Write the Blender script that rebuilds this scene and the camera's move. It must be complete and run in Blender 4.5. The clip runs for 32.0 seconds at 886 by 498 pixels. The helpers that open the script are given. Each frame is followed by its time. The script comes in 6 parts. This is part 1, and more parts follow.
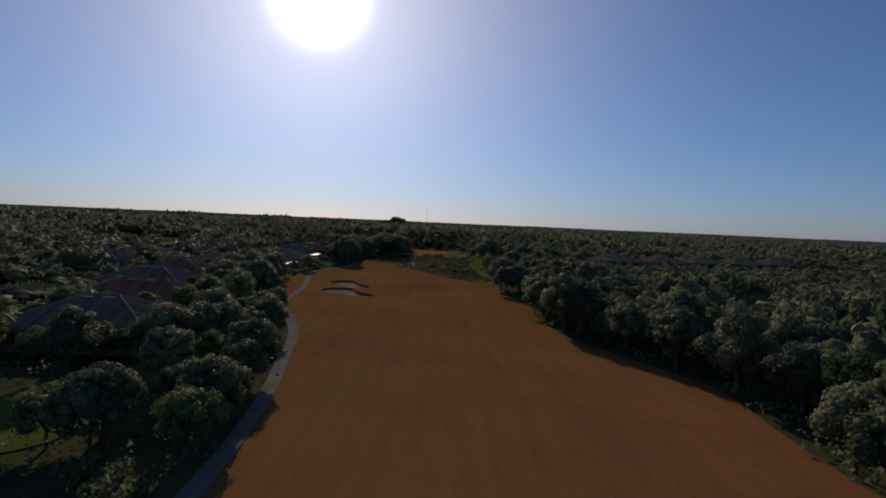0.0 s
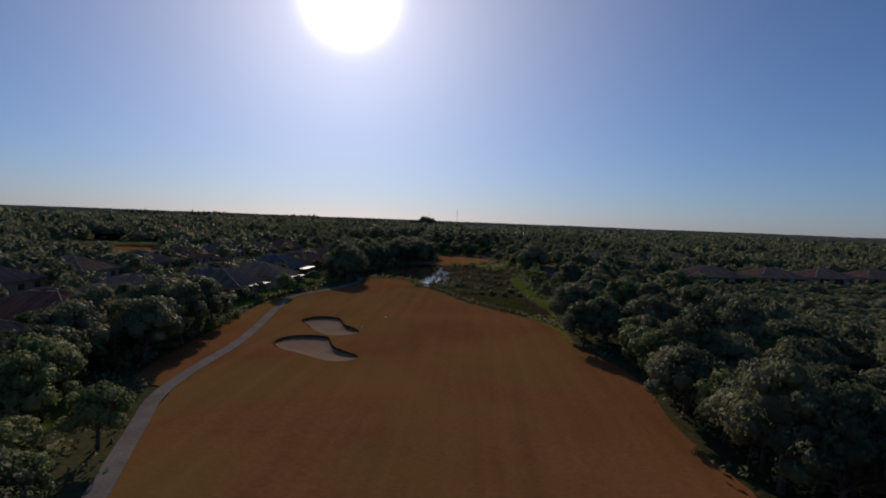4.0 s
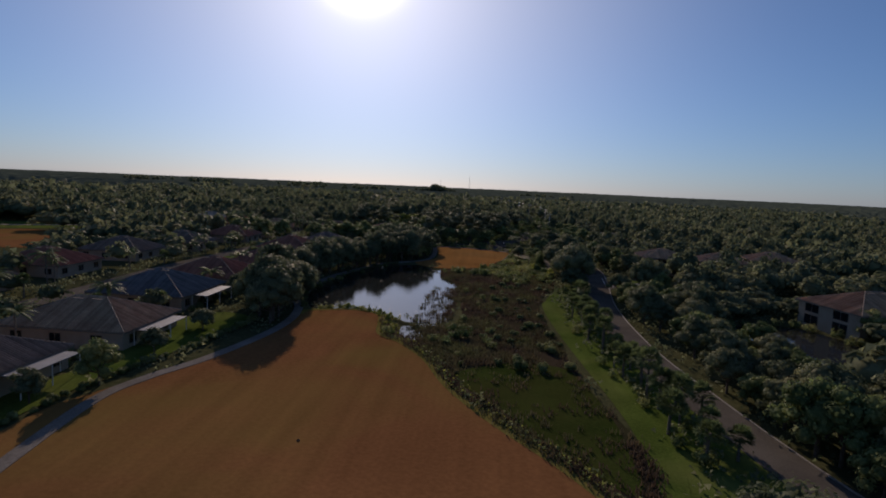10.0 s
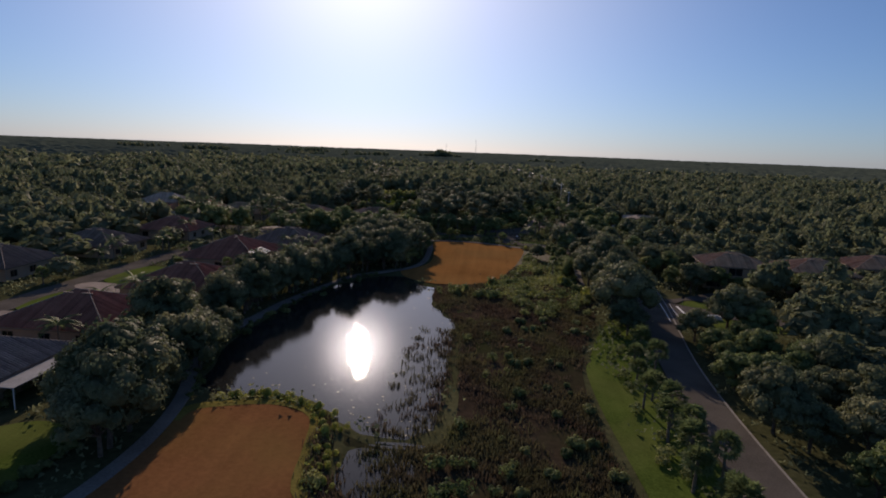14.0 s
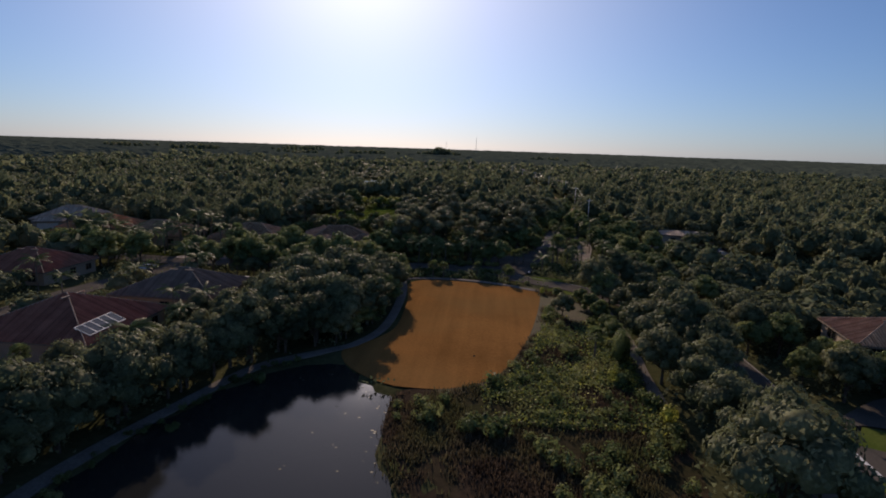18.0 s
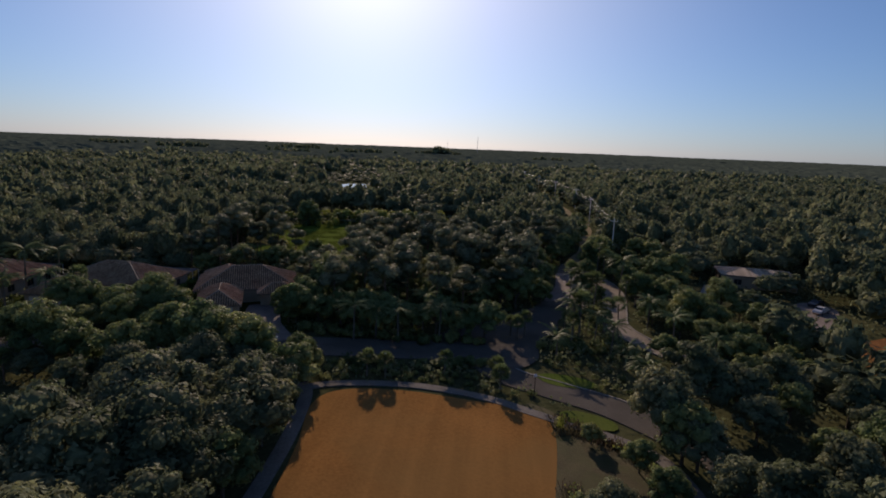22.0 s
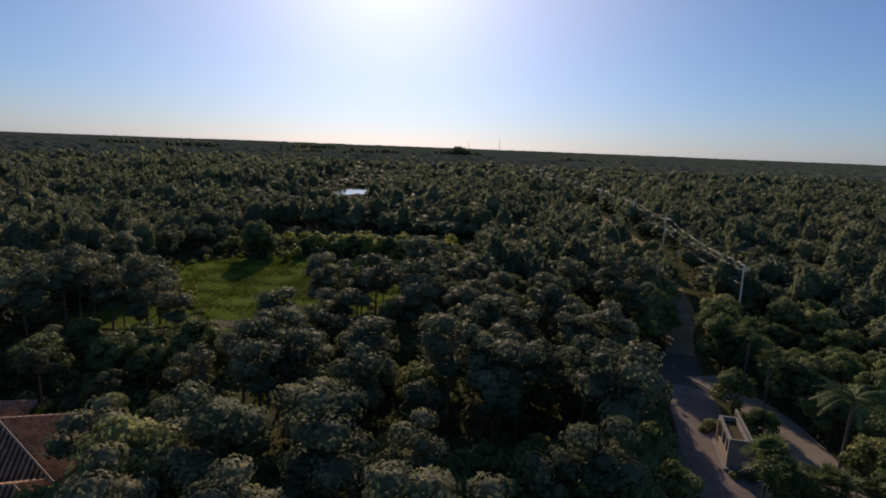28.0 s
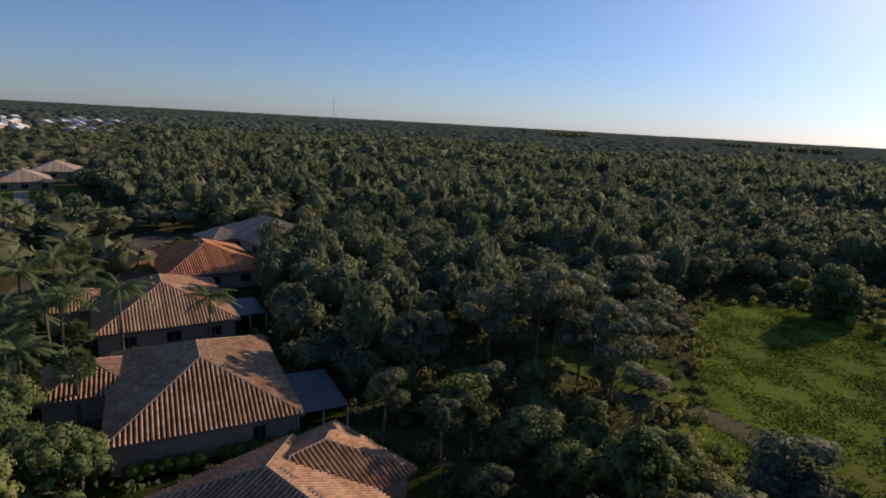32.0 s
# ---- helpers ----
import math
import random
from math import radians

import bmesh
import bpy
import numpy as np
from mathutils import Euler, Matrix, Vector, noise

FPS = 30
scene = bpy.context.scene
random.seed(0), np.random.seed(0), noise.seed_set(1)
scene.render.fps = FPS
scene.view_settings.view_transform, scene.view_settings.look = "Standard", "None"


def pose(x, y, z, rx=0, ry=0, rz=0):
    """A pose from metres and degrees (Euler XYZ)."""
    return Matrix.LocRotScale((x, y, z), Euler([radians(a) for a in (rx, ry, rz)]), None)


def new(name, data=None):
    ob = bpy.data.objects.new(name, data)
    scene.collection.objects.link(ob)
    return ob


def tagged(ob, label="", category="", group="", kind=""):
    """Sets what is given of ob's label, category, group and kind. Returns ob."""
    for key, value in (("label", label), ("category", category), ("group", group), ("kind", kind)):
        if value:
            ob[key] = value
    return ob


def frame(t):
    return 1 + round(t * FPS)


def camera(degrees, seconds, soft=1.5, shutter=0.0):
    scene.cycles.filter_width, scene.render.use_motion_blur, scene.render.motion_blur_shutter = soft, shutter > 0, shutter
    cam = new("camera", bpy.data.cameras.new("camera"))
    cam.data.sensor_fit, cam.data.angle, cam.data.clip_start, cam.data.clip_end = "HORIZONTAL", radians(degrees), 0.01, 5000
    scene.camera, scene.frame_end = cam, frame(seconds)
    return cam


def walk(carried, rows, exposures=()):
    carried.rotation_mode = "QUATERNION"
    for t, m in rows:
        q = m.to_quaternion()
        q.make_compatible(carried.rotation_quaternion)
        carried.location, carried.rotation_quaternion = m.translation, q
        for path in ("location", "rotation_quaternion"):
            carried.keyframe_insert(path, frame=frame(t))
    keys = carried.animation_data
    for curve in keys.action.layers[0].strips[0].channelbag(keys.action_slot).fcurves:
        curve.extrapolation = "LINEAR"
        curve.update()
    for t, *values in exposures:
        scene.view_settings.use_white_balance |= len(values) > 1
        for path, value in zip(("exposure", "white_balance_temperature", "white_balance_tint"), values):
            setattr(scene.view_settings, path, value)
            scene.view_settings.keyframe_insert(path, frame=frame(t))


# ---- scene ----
cam = camera(75.18, 32.0, soft=1.8)
# seconds, x, y, z, yaw, pitch, roll
PATH = [
    (0, -0.00, -0.00, 20.00, 0.00, -2.76, -2.49),
    (0.5, 0.02, 8.09, 19.77, 1.81, -2.79, -2.47),
    (1, 0.06, 16.44, 19.56, 2.05, -2.74, -2.42),
    (1.5, -0.16, 24.83, 19.49, 2.20, -2.72, -2.36),
    (2, -0.39, 33.39, 19.59, 2.27, -2.78, -2.33),
    (2.5, -0.50, 41.50, 19.78, 2.48, -2.81, -2.31),
    (3, -0.63, 49.65, 19.93, 2.63, -2.87, -2.26),
    (3.5, -0.74, 57.80, 20.27, 2.83, -2.93, -2.21),
    (5.5, -1.05, 85.42, 21.87, 3.50, -2.82, -2.31),
    (6, -0.97, 92.12, 21.96, 3.65, -2.61, -2.25),
    (6.5, -0.87, 98.90, 22.37, 3.73, -2.64, -2.14),
    (7, -0.67, 105.41, 22.80, 3.84, -2.55, -2.07),
    (7.5, -0.44, 111.56, 23.32, 3.98, -2.52, -2.09),
    (8, -0.28, 117.77, 23.96, 4.13, -2.56, -2.13),
    (8.5, -0.30, 124.01, 24.33, 4.22, -5.94, -2.17),
    (9, -0.50, 130.13, 24.98, 4.23, -5.92, -2.22),
    (9.5, -0.80, 136.11, 25.84, 4.24, -5.97, -2.29),
    (10, -0.98, 142.38, 26.65, 4.28, -6.35, -2.50),
    (10.5, -1.06, 148.71, 27.34, 4.33, -7.97, -2.66),
    (11, -1.14, 155.26, 28.14, 4.41, -9.62, -2.68),
    (11.5, -1.39, 161.59, 29.14, 4.47, -10.21, -2.71),
    (12, -1.54, 167.82, 30.08, 4.50, -10.18, -2.66),
    (12.5, -1.52, 174.15, 30.79, 4.59, -10.12, -2.52),
    (13, -1.55, 180.75, 31.30, 4.70, -10.00, -2.31),
    (13.5, -1.78, 186.87, 31.45, 4.79, -9.92, -2.20),
    (14, -2.03, 193.61, 31.47, 4.88, -9.92, -2.16),
    (14.5, -2.09, 200.48, 31.36, 5.08, -9.77, -2.08),
    (16.5, -2.45, 229.70, 31.67, 5.21, -9.97, -1.83),
    (17, -2.50, 237.62, 31.63, 5.05, -10.06, -1.84),
    (17.5, -2.35, 245.86, 31.66, 5.00, -10.11, -1.83),
    (18, -2.10, 253.60, 31.77, 4.95, -10.14, -1.83),
    (18.5, -1.75, 261.67, 31.80, 4.95, -10.11, -1.94),
    (19, -1.24, 270.04, 31.79, 5.05, -10.06, -2.06),
    (19.5, -0.69, 278.08, 31.86, 5.11, -10.08, -2.11),
    (20, -0.24, 285.85, 31.98, 5.14, -10.11, -2.07),
    (20.5, 0.19, 293.73, 32.02, 5.17, -10.13, -2.07),
    (21, 0.56, 301.36, 32.11, 5.16, -10.15, -2.06),
    (21.5, 0.74, 308.99, 32.39, 5.15, -10.26, -2.07),
    (22, 0.90, 315.85, 32.52, 5.19, -10.26, -2.18),
    (22.5, 0.90, 322.84, 32.45, 5.14, -10.17, -2.28),
    (23, 0.86, 329.95, 32.34, 5.18, -10.13, -2.29),
    (23.5, 0.50, 337.86, 32.50, 5.11, -10.25, -2.24),
    (24, 0.15, 344.80, 32.52, 5.15, -10.24, -2.29),
    (24.5, -0.15, 351.46, 32.39, 5.21, -10.19, -2.30),
    (25, -0.40, 357.87, 32.08, 5.28, -10.13, -2.25),
    (25.5, -0.73, 363.86, 31.86, 5.35, -10.19, -2.26),
    (27.5, -2.55, 384.33, 31.46, 5.84, -10.29, -2.16),
    (28, -3.06, 388.67, 31.33, 7.29, -10.28, -2.18),
    (28.5, -3.59, 393.21, 31.24, 10.69, -10.45, -2.38),
    (29, -4.22, 397.65, 31.13, 15.49, -10.57, -2.67),
    (29.5, -5.01, 401.99, 30.90, 21.59, -10.74, -2.95),
    (30, -5.86, 406.11, 30.82, 28.09, -11.01, -3.19),
    (30.5, -6.75, 410.29, 30.87, 35.63, -11.21, -3.24),
    (31, -8.21, 414.45, 31.14, 43.97, -11.69, -3.07),
    (31.5, -10.63, 418.13, 31.28, 53.26, -12.17, -3.04),
    (32, -13.83, 421.41, 31.23, 62.96, -12.60, -3.11),
]
# seconds, stops, kelvin, tint
EXPOSURES = [(0, -0.02, 6500, 22), (8, 0.0, 6550, 22), (10, 0.15, 6720, 22), (11.5, 0.44, 6900, 23), (29, 0.46, 6900, 23), (30, 0.50, 6950, 23), (31, 0.66, 7000, 22), (32, 0.86, 7050, 22)]
walk(cam, [(t, pose(x, y, z, 90 + pitch, roll, yaw)) for t, x, y, z, yaw, pitch, roll in PATH], EXPOSURES)

# ---- light ----
SUN_AZ, SUN_EL = 12.8, 20.2          # degrees to the left of +y, and above the horizon
scene.view_settings.exposure = 0.0
world = bpy.data.worlds.new("world")
scene.world = world
world.use_nodes = True
wn = world.node_tree
sky = wn.nodes.new("ShaderNodeTexSky")
sky.sky_type, sky.sun_disc = "NISHITA", False
sky.sun_elevation, sky.sun_rotation = radians(SUN_EL), radians(-SUN_AZ)
sky.altitude, sky.air_density, sky.dust_density, sky.ozone_density = 0.0, 1.0, 0.12, 5.0
wn.nodes["Background"].inputs["Strength"].default_value = 0.065
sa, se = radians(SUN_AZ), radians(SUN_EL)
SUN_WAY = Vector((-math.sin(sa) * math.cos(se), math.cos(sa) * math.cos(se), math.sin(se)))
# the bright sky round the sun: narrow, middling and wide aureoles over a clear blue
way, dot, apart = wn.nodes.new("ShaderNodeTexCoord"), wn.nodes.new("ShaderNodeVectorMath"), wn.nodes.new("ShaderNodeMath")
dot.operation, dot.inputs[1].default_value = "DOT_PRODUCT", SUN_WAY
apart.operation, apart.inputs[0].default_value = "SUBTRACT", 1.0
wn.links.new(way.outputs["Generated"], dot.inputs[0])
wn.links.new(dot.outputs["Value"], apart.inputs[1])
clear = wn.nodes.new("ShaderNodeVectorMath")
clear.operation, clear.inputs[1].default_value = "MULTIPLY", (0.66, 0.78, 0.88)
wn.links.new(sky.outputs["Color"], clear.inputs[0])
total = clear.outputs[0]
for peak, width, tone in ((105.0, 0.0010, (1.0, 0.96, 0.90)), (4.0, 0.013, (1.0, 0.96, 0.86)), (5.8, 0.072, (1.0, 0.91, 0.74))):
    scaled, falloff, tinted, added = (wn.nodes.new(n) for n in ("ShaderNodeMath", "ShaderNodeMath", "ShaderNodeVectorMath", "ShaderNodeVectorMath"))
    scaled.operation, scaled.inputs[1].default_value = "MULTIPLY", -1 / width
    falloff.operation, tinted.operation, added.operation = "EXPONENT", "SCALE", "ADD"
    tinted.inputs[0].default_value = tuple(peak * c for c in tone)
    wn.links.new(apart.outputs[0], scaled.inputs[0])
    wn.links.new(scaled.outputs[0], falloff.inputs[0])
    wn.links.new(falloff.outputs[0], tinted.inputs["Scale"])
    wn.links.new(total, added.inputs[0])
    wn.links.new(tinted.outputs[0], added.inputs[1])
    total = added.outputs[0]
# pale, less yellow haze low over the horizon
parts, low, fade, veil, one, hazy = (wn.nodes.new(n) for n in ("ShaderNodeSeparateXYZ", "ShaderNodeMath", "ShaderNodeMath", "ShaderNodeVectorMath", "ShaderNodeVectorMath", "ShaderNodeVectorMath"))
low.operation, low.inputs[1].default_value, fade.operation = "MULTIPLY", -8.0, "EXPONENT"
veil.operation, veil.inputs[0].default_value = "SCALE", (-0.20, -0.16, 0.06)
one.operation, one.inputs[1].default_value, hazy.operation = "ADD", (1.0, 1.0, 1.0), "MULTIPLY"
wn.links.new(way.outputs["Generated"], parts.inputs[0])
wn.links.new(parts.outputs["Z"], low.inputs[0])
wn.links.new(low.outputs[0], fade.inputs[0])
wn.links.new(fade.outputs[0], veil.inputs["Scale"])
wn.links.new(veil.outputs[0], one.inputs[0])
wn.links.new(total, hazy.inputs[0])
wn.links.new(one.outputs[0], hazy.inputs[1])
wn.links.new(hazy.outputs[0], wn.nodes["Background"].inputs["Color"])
sun_data = bpy.data.lights.new("sun", "SUN")
sun_data.energy, sun_data.angle, sun_data.color = 2.35, radians(0.53), (1.0, 0.85, 0.67)
sun = new("sun", sun_data)
sun.matrix_world = Matrix.Translation((0, 0, 120)) @ (-SUN_WAY).to_track_quat("-Z", "Y").to_matrix().to_4x4()


# ---- materials ----
def material(name, low, high, rough=0.8, scale=1.0, fine=8.0, bump=0.3, metal=0.0, spec=0.15, translucent=0.0, random_tint=0.0, island=False, coat=0.0, patches=None, stand=0.0, streak=0.0):
    """Two scales of noise between a low and a high colour, with bump; random_tint varies the value by object or by leaf."""
    m = bpy.data.materials.new(name)
    m.use_nodes = True
    nt = m.node_tree
    N, L = nt.nodes, nt.links
    bsdf = N["Principled BSDF"]
    bsdf.inputs["Roughness"].default_value = rough
    bsdf.inputs["Metallic"].default_value = metal
    bsdf.inputs["Specular IOR Level"].default_value = spec
    bsdf.inputs["Coat Weight"].default_value = coat
    geo = N.new("ShaderNodeNewGeometry")
    big, small = N.new("ShaderNodeTexNoise"), N.new("ShaderNodeTexNoise")
    big.inputs["Scale"].default_value, small.inputs["Scale"].default_value = scale, scale * fine
    big.inputs["Detail"].default_value, small.inputs["Detail"].default_value = 4.0, 3.0
    for n in (big, small):
        L.new(geo.outputs["Position"], n.inputs["Vector"])
    mix = N.new("ShaderNodeMix")
    mix.inputs[0].default_value = 0.45
    L.new(big.outputs["Fac"], mix.inputs[2])
    L.new(small.outputs["Fac"], mix.inputs[3])
    ramp = N.new("ShaderNodeValToRGB")
    ramp.color_ramp.elements[0].position, ramp.color_ramp.elements[1].position = 0.34, 0.66
    ramp.color_ramp.elements[0].color, ramp.color_ramp.elements[1].color = (*low, 1), (*high, 1)
    L.new(mix.outputs[0], ramp.inputs["Fac"])
    colour = ramp.outputs["Color"]
    if patches:
        wide, pr, pm = N.new("ShaderNodeTexNoise"), N.new("ShaderNodeValToRGB"), N.new("ShaderNodeMix")
        wide.inputs["Scale"].default_value, wide.inputs["Detail"].default_value = scale * 0.6, 5.0
        wide.inputs["Distortion"].default_value = 0.8
        L.new(geo.outputs["Position"], wide.inputs["Vector"])
        pr.color_ramp.elements[0].position, pr.color_ramp.elements[1].position = 0.42, 0.80
        L.new(wide.outputs["Fac"], pr.inputs["Fac"])
        pm.data_type = "RGBA"
        L.new(pr.outputs["Color"], pm.inputs[0])
        L.new(colour, pm.inputs[6])
        pm.inputs[7].default_value = (*patches, 1)
        colour = pm.outputs[2]
    if random_tint:
        hsv = N.new("ShaderNodeHueSaturation")
        rng_node = N.new("ShaderNodeMapRange")
        rng_node.inputs[3].default_value, rng_node.inputs[4].default_value = 1 - random_tint, 1 + random_tint
        if island:
            L.new(geo.outputs["Random Per Island"], rng_node.inputs[0])
        else:
            info = N.new("ShaderNodeObjectInfo")
            L.new(info.outputs["Random"], rng_node.inputs[0])
        L.new(rng_node.outputs[0], hsv.inputs["Value"])
        L.new(colour, hsv.inputs["Color"])
        colour = hsv.outputs["Color"]
    if stand:
        sn, sh, sv, shade = N.new("ShaderNodeTexNoise"), N.new("ShaderNodeMapRange"), N.new("ShaderNodeMapRange"), N.new("ShaderNodeHueSaturation")
        sn.inputs["Scale"].default_value, sn.inputs["Detail"].default_value = 0.13, 1.0
        L.new(geo.outputs["Position"], sn.inputs["Vector"])
        for node, lo, hi in ((sh, 0.5 - 0.05 * stand, 0.5 + 0.035 * stand), (sv, 1 + 0.5 * stand, 1 - 0.4 * stand)):
            node.inputs[1].default_value, node.inputs[2].default_value = 0.3, 0.7
            node.inputs[3].default_value, node.inputs[4].default_value = lo, hi
            L.new(sn.outputs["Fac"], node.inputs[0])
        L.new(sh.outputs[0], shade.inputs["Hue"])
        L.new(sv.outputs[0], shade.inputs["Value"])
        L.new(colour, shade.inputs["Color"])
        colour = shade.outputs["Color"]
    if streak:
        st, sm, sr, sc = N.new("ShaderNodeTexNoise"), N.new("ShaderNodeMapping"), N.new("ShaderNodeMapRange"), N.new("ShaderNodeHueSaturation")
        sm.inputs["Scale"].default_value, sm.inputs["Rotation"].default_value = (0.55, 0.025, 1.0), (0, 0, 0.12)
        st.inputs["Scale"].default_value, st.inputs["Detail"].default_value = 1.0, 3.0
        L.new(geo.outputs["Position"], sm.inputs["Vector"])
        L.new(sm.outputs[0], st.inputs["Vector"])
        L.new(st.outputs["Fac"], sr.inputs[0])
        sr.inputs[1].default_value, sr.inputs[2].default_value = 0.3, 0.7
        sr.inputs[3].default_value, sr.inputs[4].default_value = 1 - streak, 1 + streak
        L.new(sr.outputs[0], sc.inputs["Value"])
        L.new(colour, sc.inputs["Color"])
        colour = sc.outputs["Color"]
    L.new(colour, bsdf.inputs["Base Color"])
    if bump:
        b = N.new("ShaderNodeBump")
        b.inputs["Strength"].default_value, b.inputs["Distance"].default_value = bump, 0.1
        L.new(small.outputs["Fac"], b.inputs["Height"])
        L.new(b.outputs["Normal"], bsdf.inputs["Normal"])
    if translucent:
        tr, mx = N.new("ShaderNodeBsdfTranslucent"), N.new("ShaderNodeMixShader")
        L.new(colour, tr.inputs["Color"])
        mx.inputs[0].default_value = translucent
        L.new(bsdf.outputs[0], mx.inputs[1])
        L.new(tr.outputs[0], mx.inputs[2])
        L.new(mx.outputs[0], N["Material Output"].inputs["Surface"])
    return m


M = {}
M["soil"] = material("soil", (0.044, 0.049, 0.023), (0.103, 0.103, 0.051), 0.95, 0.06, 20, 0.8, spec=0.0)
M["turf"] = material("dormant_turf", (0.160, 0.073, 0.031), (0.242, 0.113, 0.047), 0.95, 0.05, 40, 0.25, spec=0.0, patches=(0.188, 0.127, 0.038), streak=0.08)
M["green"] = material("dormant_green", (0.200, 0.096, 0.031), (0.322, 0.158, 0.052), 0.95, 0.07, 40, 0.3, spec=0.0, patches=(0.240, 0.136, 0.050), streak=0.1)
M["fringe"] = material("fringe_grass", (0.112, 0.100, 0.026), (0.218, 0.182, 0.053), 0.95, 0.3, 12, 0.5, spec=0.0)
M["lawn"] = material("lawn", (0.044, 0.071, 0.014), (0.111, 0.153, 0.033), 0.9, 0.12, 30, 0.4, spec=0.0, patches=(0.134, 0.149, 0.044), streak=0.1)
M["meadow"] = material("meadow", (0.063, 0.103, 0.015), (0.139, 0.192, 0.033), 0.9, 0.07, 14, 0.9, spec=0.0, patches=(0.141, 0.162, 0.046))
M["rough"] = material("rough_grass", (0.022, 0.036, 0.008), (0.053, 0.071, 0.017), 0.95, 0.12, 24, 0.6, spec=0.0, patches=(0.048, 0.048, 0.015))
M["marsh"] = material("marsh_bed", (0.034, 0.026, 0.018), (0.072, 0.052, 0.036), 0.9, 0.09, 14, 0.8, spec=0.0, patches=(0.034, 0.046, 0.015))
M["sand"] = material("bunker_sand", (0.214, 0.157, 0.105), (0.306, 0.232, 0.157), 0.95, 0.2, 20, 0.3, spec=0.0)
M["lip"] = material("bunker_lip", (0.066, 0.040, 0.016), (0.185, 0.092, 0.033), 0.95, 0.8, 8, 0.6, spec=0.0)
M["concrete"] = material("cart_path_concrete", (0.136, 0.122, 0.105), (0.240, 0.217, 0.188), 0.9, 0.25, 14, 0.2, spec=0.0)
M["asphalt"] = material("asphalt", (0.083, 0.074, 0.063), (0.141, 0.126, 0.107), 0.9, 0.2, 30, 0.2, spec=0.0)
M["pale_road"] = material("sandy_road", (0.217, 0.184, 0.145), (0.347, 0.299, 0.238), 0.9, 0.25, 16, 0.25, spec=0.0)
M["paver"] = material("paver", (0.150, 0.118, 0.100), (0.250, 0.202, 0.172), 0.85, 0.5, 12, 0.2)
M["kerb"] = material("kerb_concrete", (0.202, 0.184, 0.161), (0.313, 0.290, 0.258), 0.9, 0.8, 8, 0.2)
M["paint"] = material("road_paint", (0.62, 0.62, 0.58), (0.80, 0.80, 0.76), 0.7, 1.5, 8, 0.1)
M["dirt"] = material("dirt_track", (0.195, 0.159, 0.092), (0.355, 0.294, 0.183), 0.95, 0.2, 12, 0.4, spec=0.0)
M["bark"] = material("bark", (0.066, 0.050, 0.037), (0.185, 0.145, 0.112), 0.95, 2.0, 8, 0.8)
M["pinebark"] = material("pine_bark", (0.119, 0.073, 0.050), (0.264, 0.172, 0.125), 0.95, 2.0, 8, 0.8)
M["palmbark"] = material("palm_bark", (0.099, 0.082, 0.063), (0.224, 0.191, 0.152), 0.95, 2.0, 8, 0.8)
M["oakleaf"] = material("oak_leaf", (0.092, 0.111, 0.063), (0.196, 0.223, 0.115), 0.6, 0.35, 10, 0.35, spec=0.05, translucent=0.4, random_tint=0.20, island=True, stand=0.9)
M["pineleaf"] = material("pine_needles", (0.099, 0.118, 0.072), (0.198, 0.223, 0.128), 0.55, 0.35, 10, 0.35, spec=0.03, translucent=0.4, random_tint=0.20, island=True, stand=0.9)
M["palmleaf"] = material("palm_frond", (0.083, 0.123, 0.047), (0.213, 0.260, 0.105), 0.55, 0.4, 8, 0, spec=0.06, translucent=0.4, random_tint=0.3, island=True)
M["shrubleaf"] = material("shrub_leaf", (0.089, 0.122, 0.045), (0.207, 0.252, 0.100), 0.6, 0.4, 8, 0.35, spec=0.05, translucent=0.4, random_tint=0.20, island=True, stand=0.9)
M["limeleaf"] = material("lime_leaf", (0.223, 0.253, 0.048), (0.461, 0.461, 0.110), 0.6, 0.4, 8, 0.35, spec=0.1, translucent=0.36, random_tint=0.3, island=True)
M["broadleaf"] = material("broad_leaf", (0.102, 0.138, 0.050), (0.236, 0.288, 0.116), 0.6, 0.35, 10, 0.35, spec=0.05, translucent=0.4, random_tint=0.20, island=True, stand=0.9)
M["meadowgrass"] = material("meadow_tuft", (0.066, 0.099, 0.017), (0.153, 0.189, 0.036), 0.9, 0.07, 14, 0, spec=0.0, translucent=0.4, random_tint=0.15, island=True)
M["hedge"] = material("hedge_leaf", (0.070, 0.125, 0.028), (0.150, 0.230, 0.055), 0.6, 0.6, 10, 0.2, spec=0.06, translucent=0.4, random_tint=0.25, island=True)
M["pad"] = material("floating_leaf", (0.040, 0.048, 0.024), (0.095, 0.095, 0.050), 0.6, 0.6, 8, 0.1, spec=0.2, random_tint=0.3, island=True)
M["reed"] = material("reed", (0.060, 0.043, 0.030), (0.140, 0.100, 0.066), 0.7, 0.15, 10, 0, spec=0.18, translucent=0.3, random_tint=0.35, island=True, patches=(0.132, 0.153, 0.053))
M["woods"] = material("woodland_leaf", (0.096, 0.118, 0.069), (0.199, 0.228, 0.120), 0.65, 0.25, 10, 0.35, spec=0.03, translucent=0.4, random_tint=0.20, island=True, stand=0.9)
# greyer and bluer than the near leaves: distance haze mixed into the base colour
M["far"] = material("far_canopy_hazy", (0.052, 0.066, 0.051), (0.109, 0.132, 0.097), 1.0, 0.02, 18, 0.35, spec=0.0)
M["stucco"] = material("stucco", (0.327, 0.253, 0.180), (0.408, 0.327, 0.245), 0.9, 0.6, 20, 0.15)
M["white"] = material("white_paint", (0.70, 0.69, 0.66), (0.82, 0.81, 0.78), 0.6, 0.8, 12, 0.05)
M["screen"] = material("lanai_roof", (0.216, 0.216, 0.211), (0.325, 0.319, 0.314), 0.55, 0.5, 8, 0.05, spec=0.12)
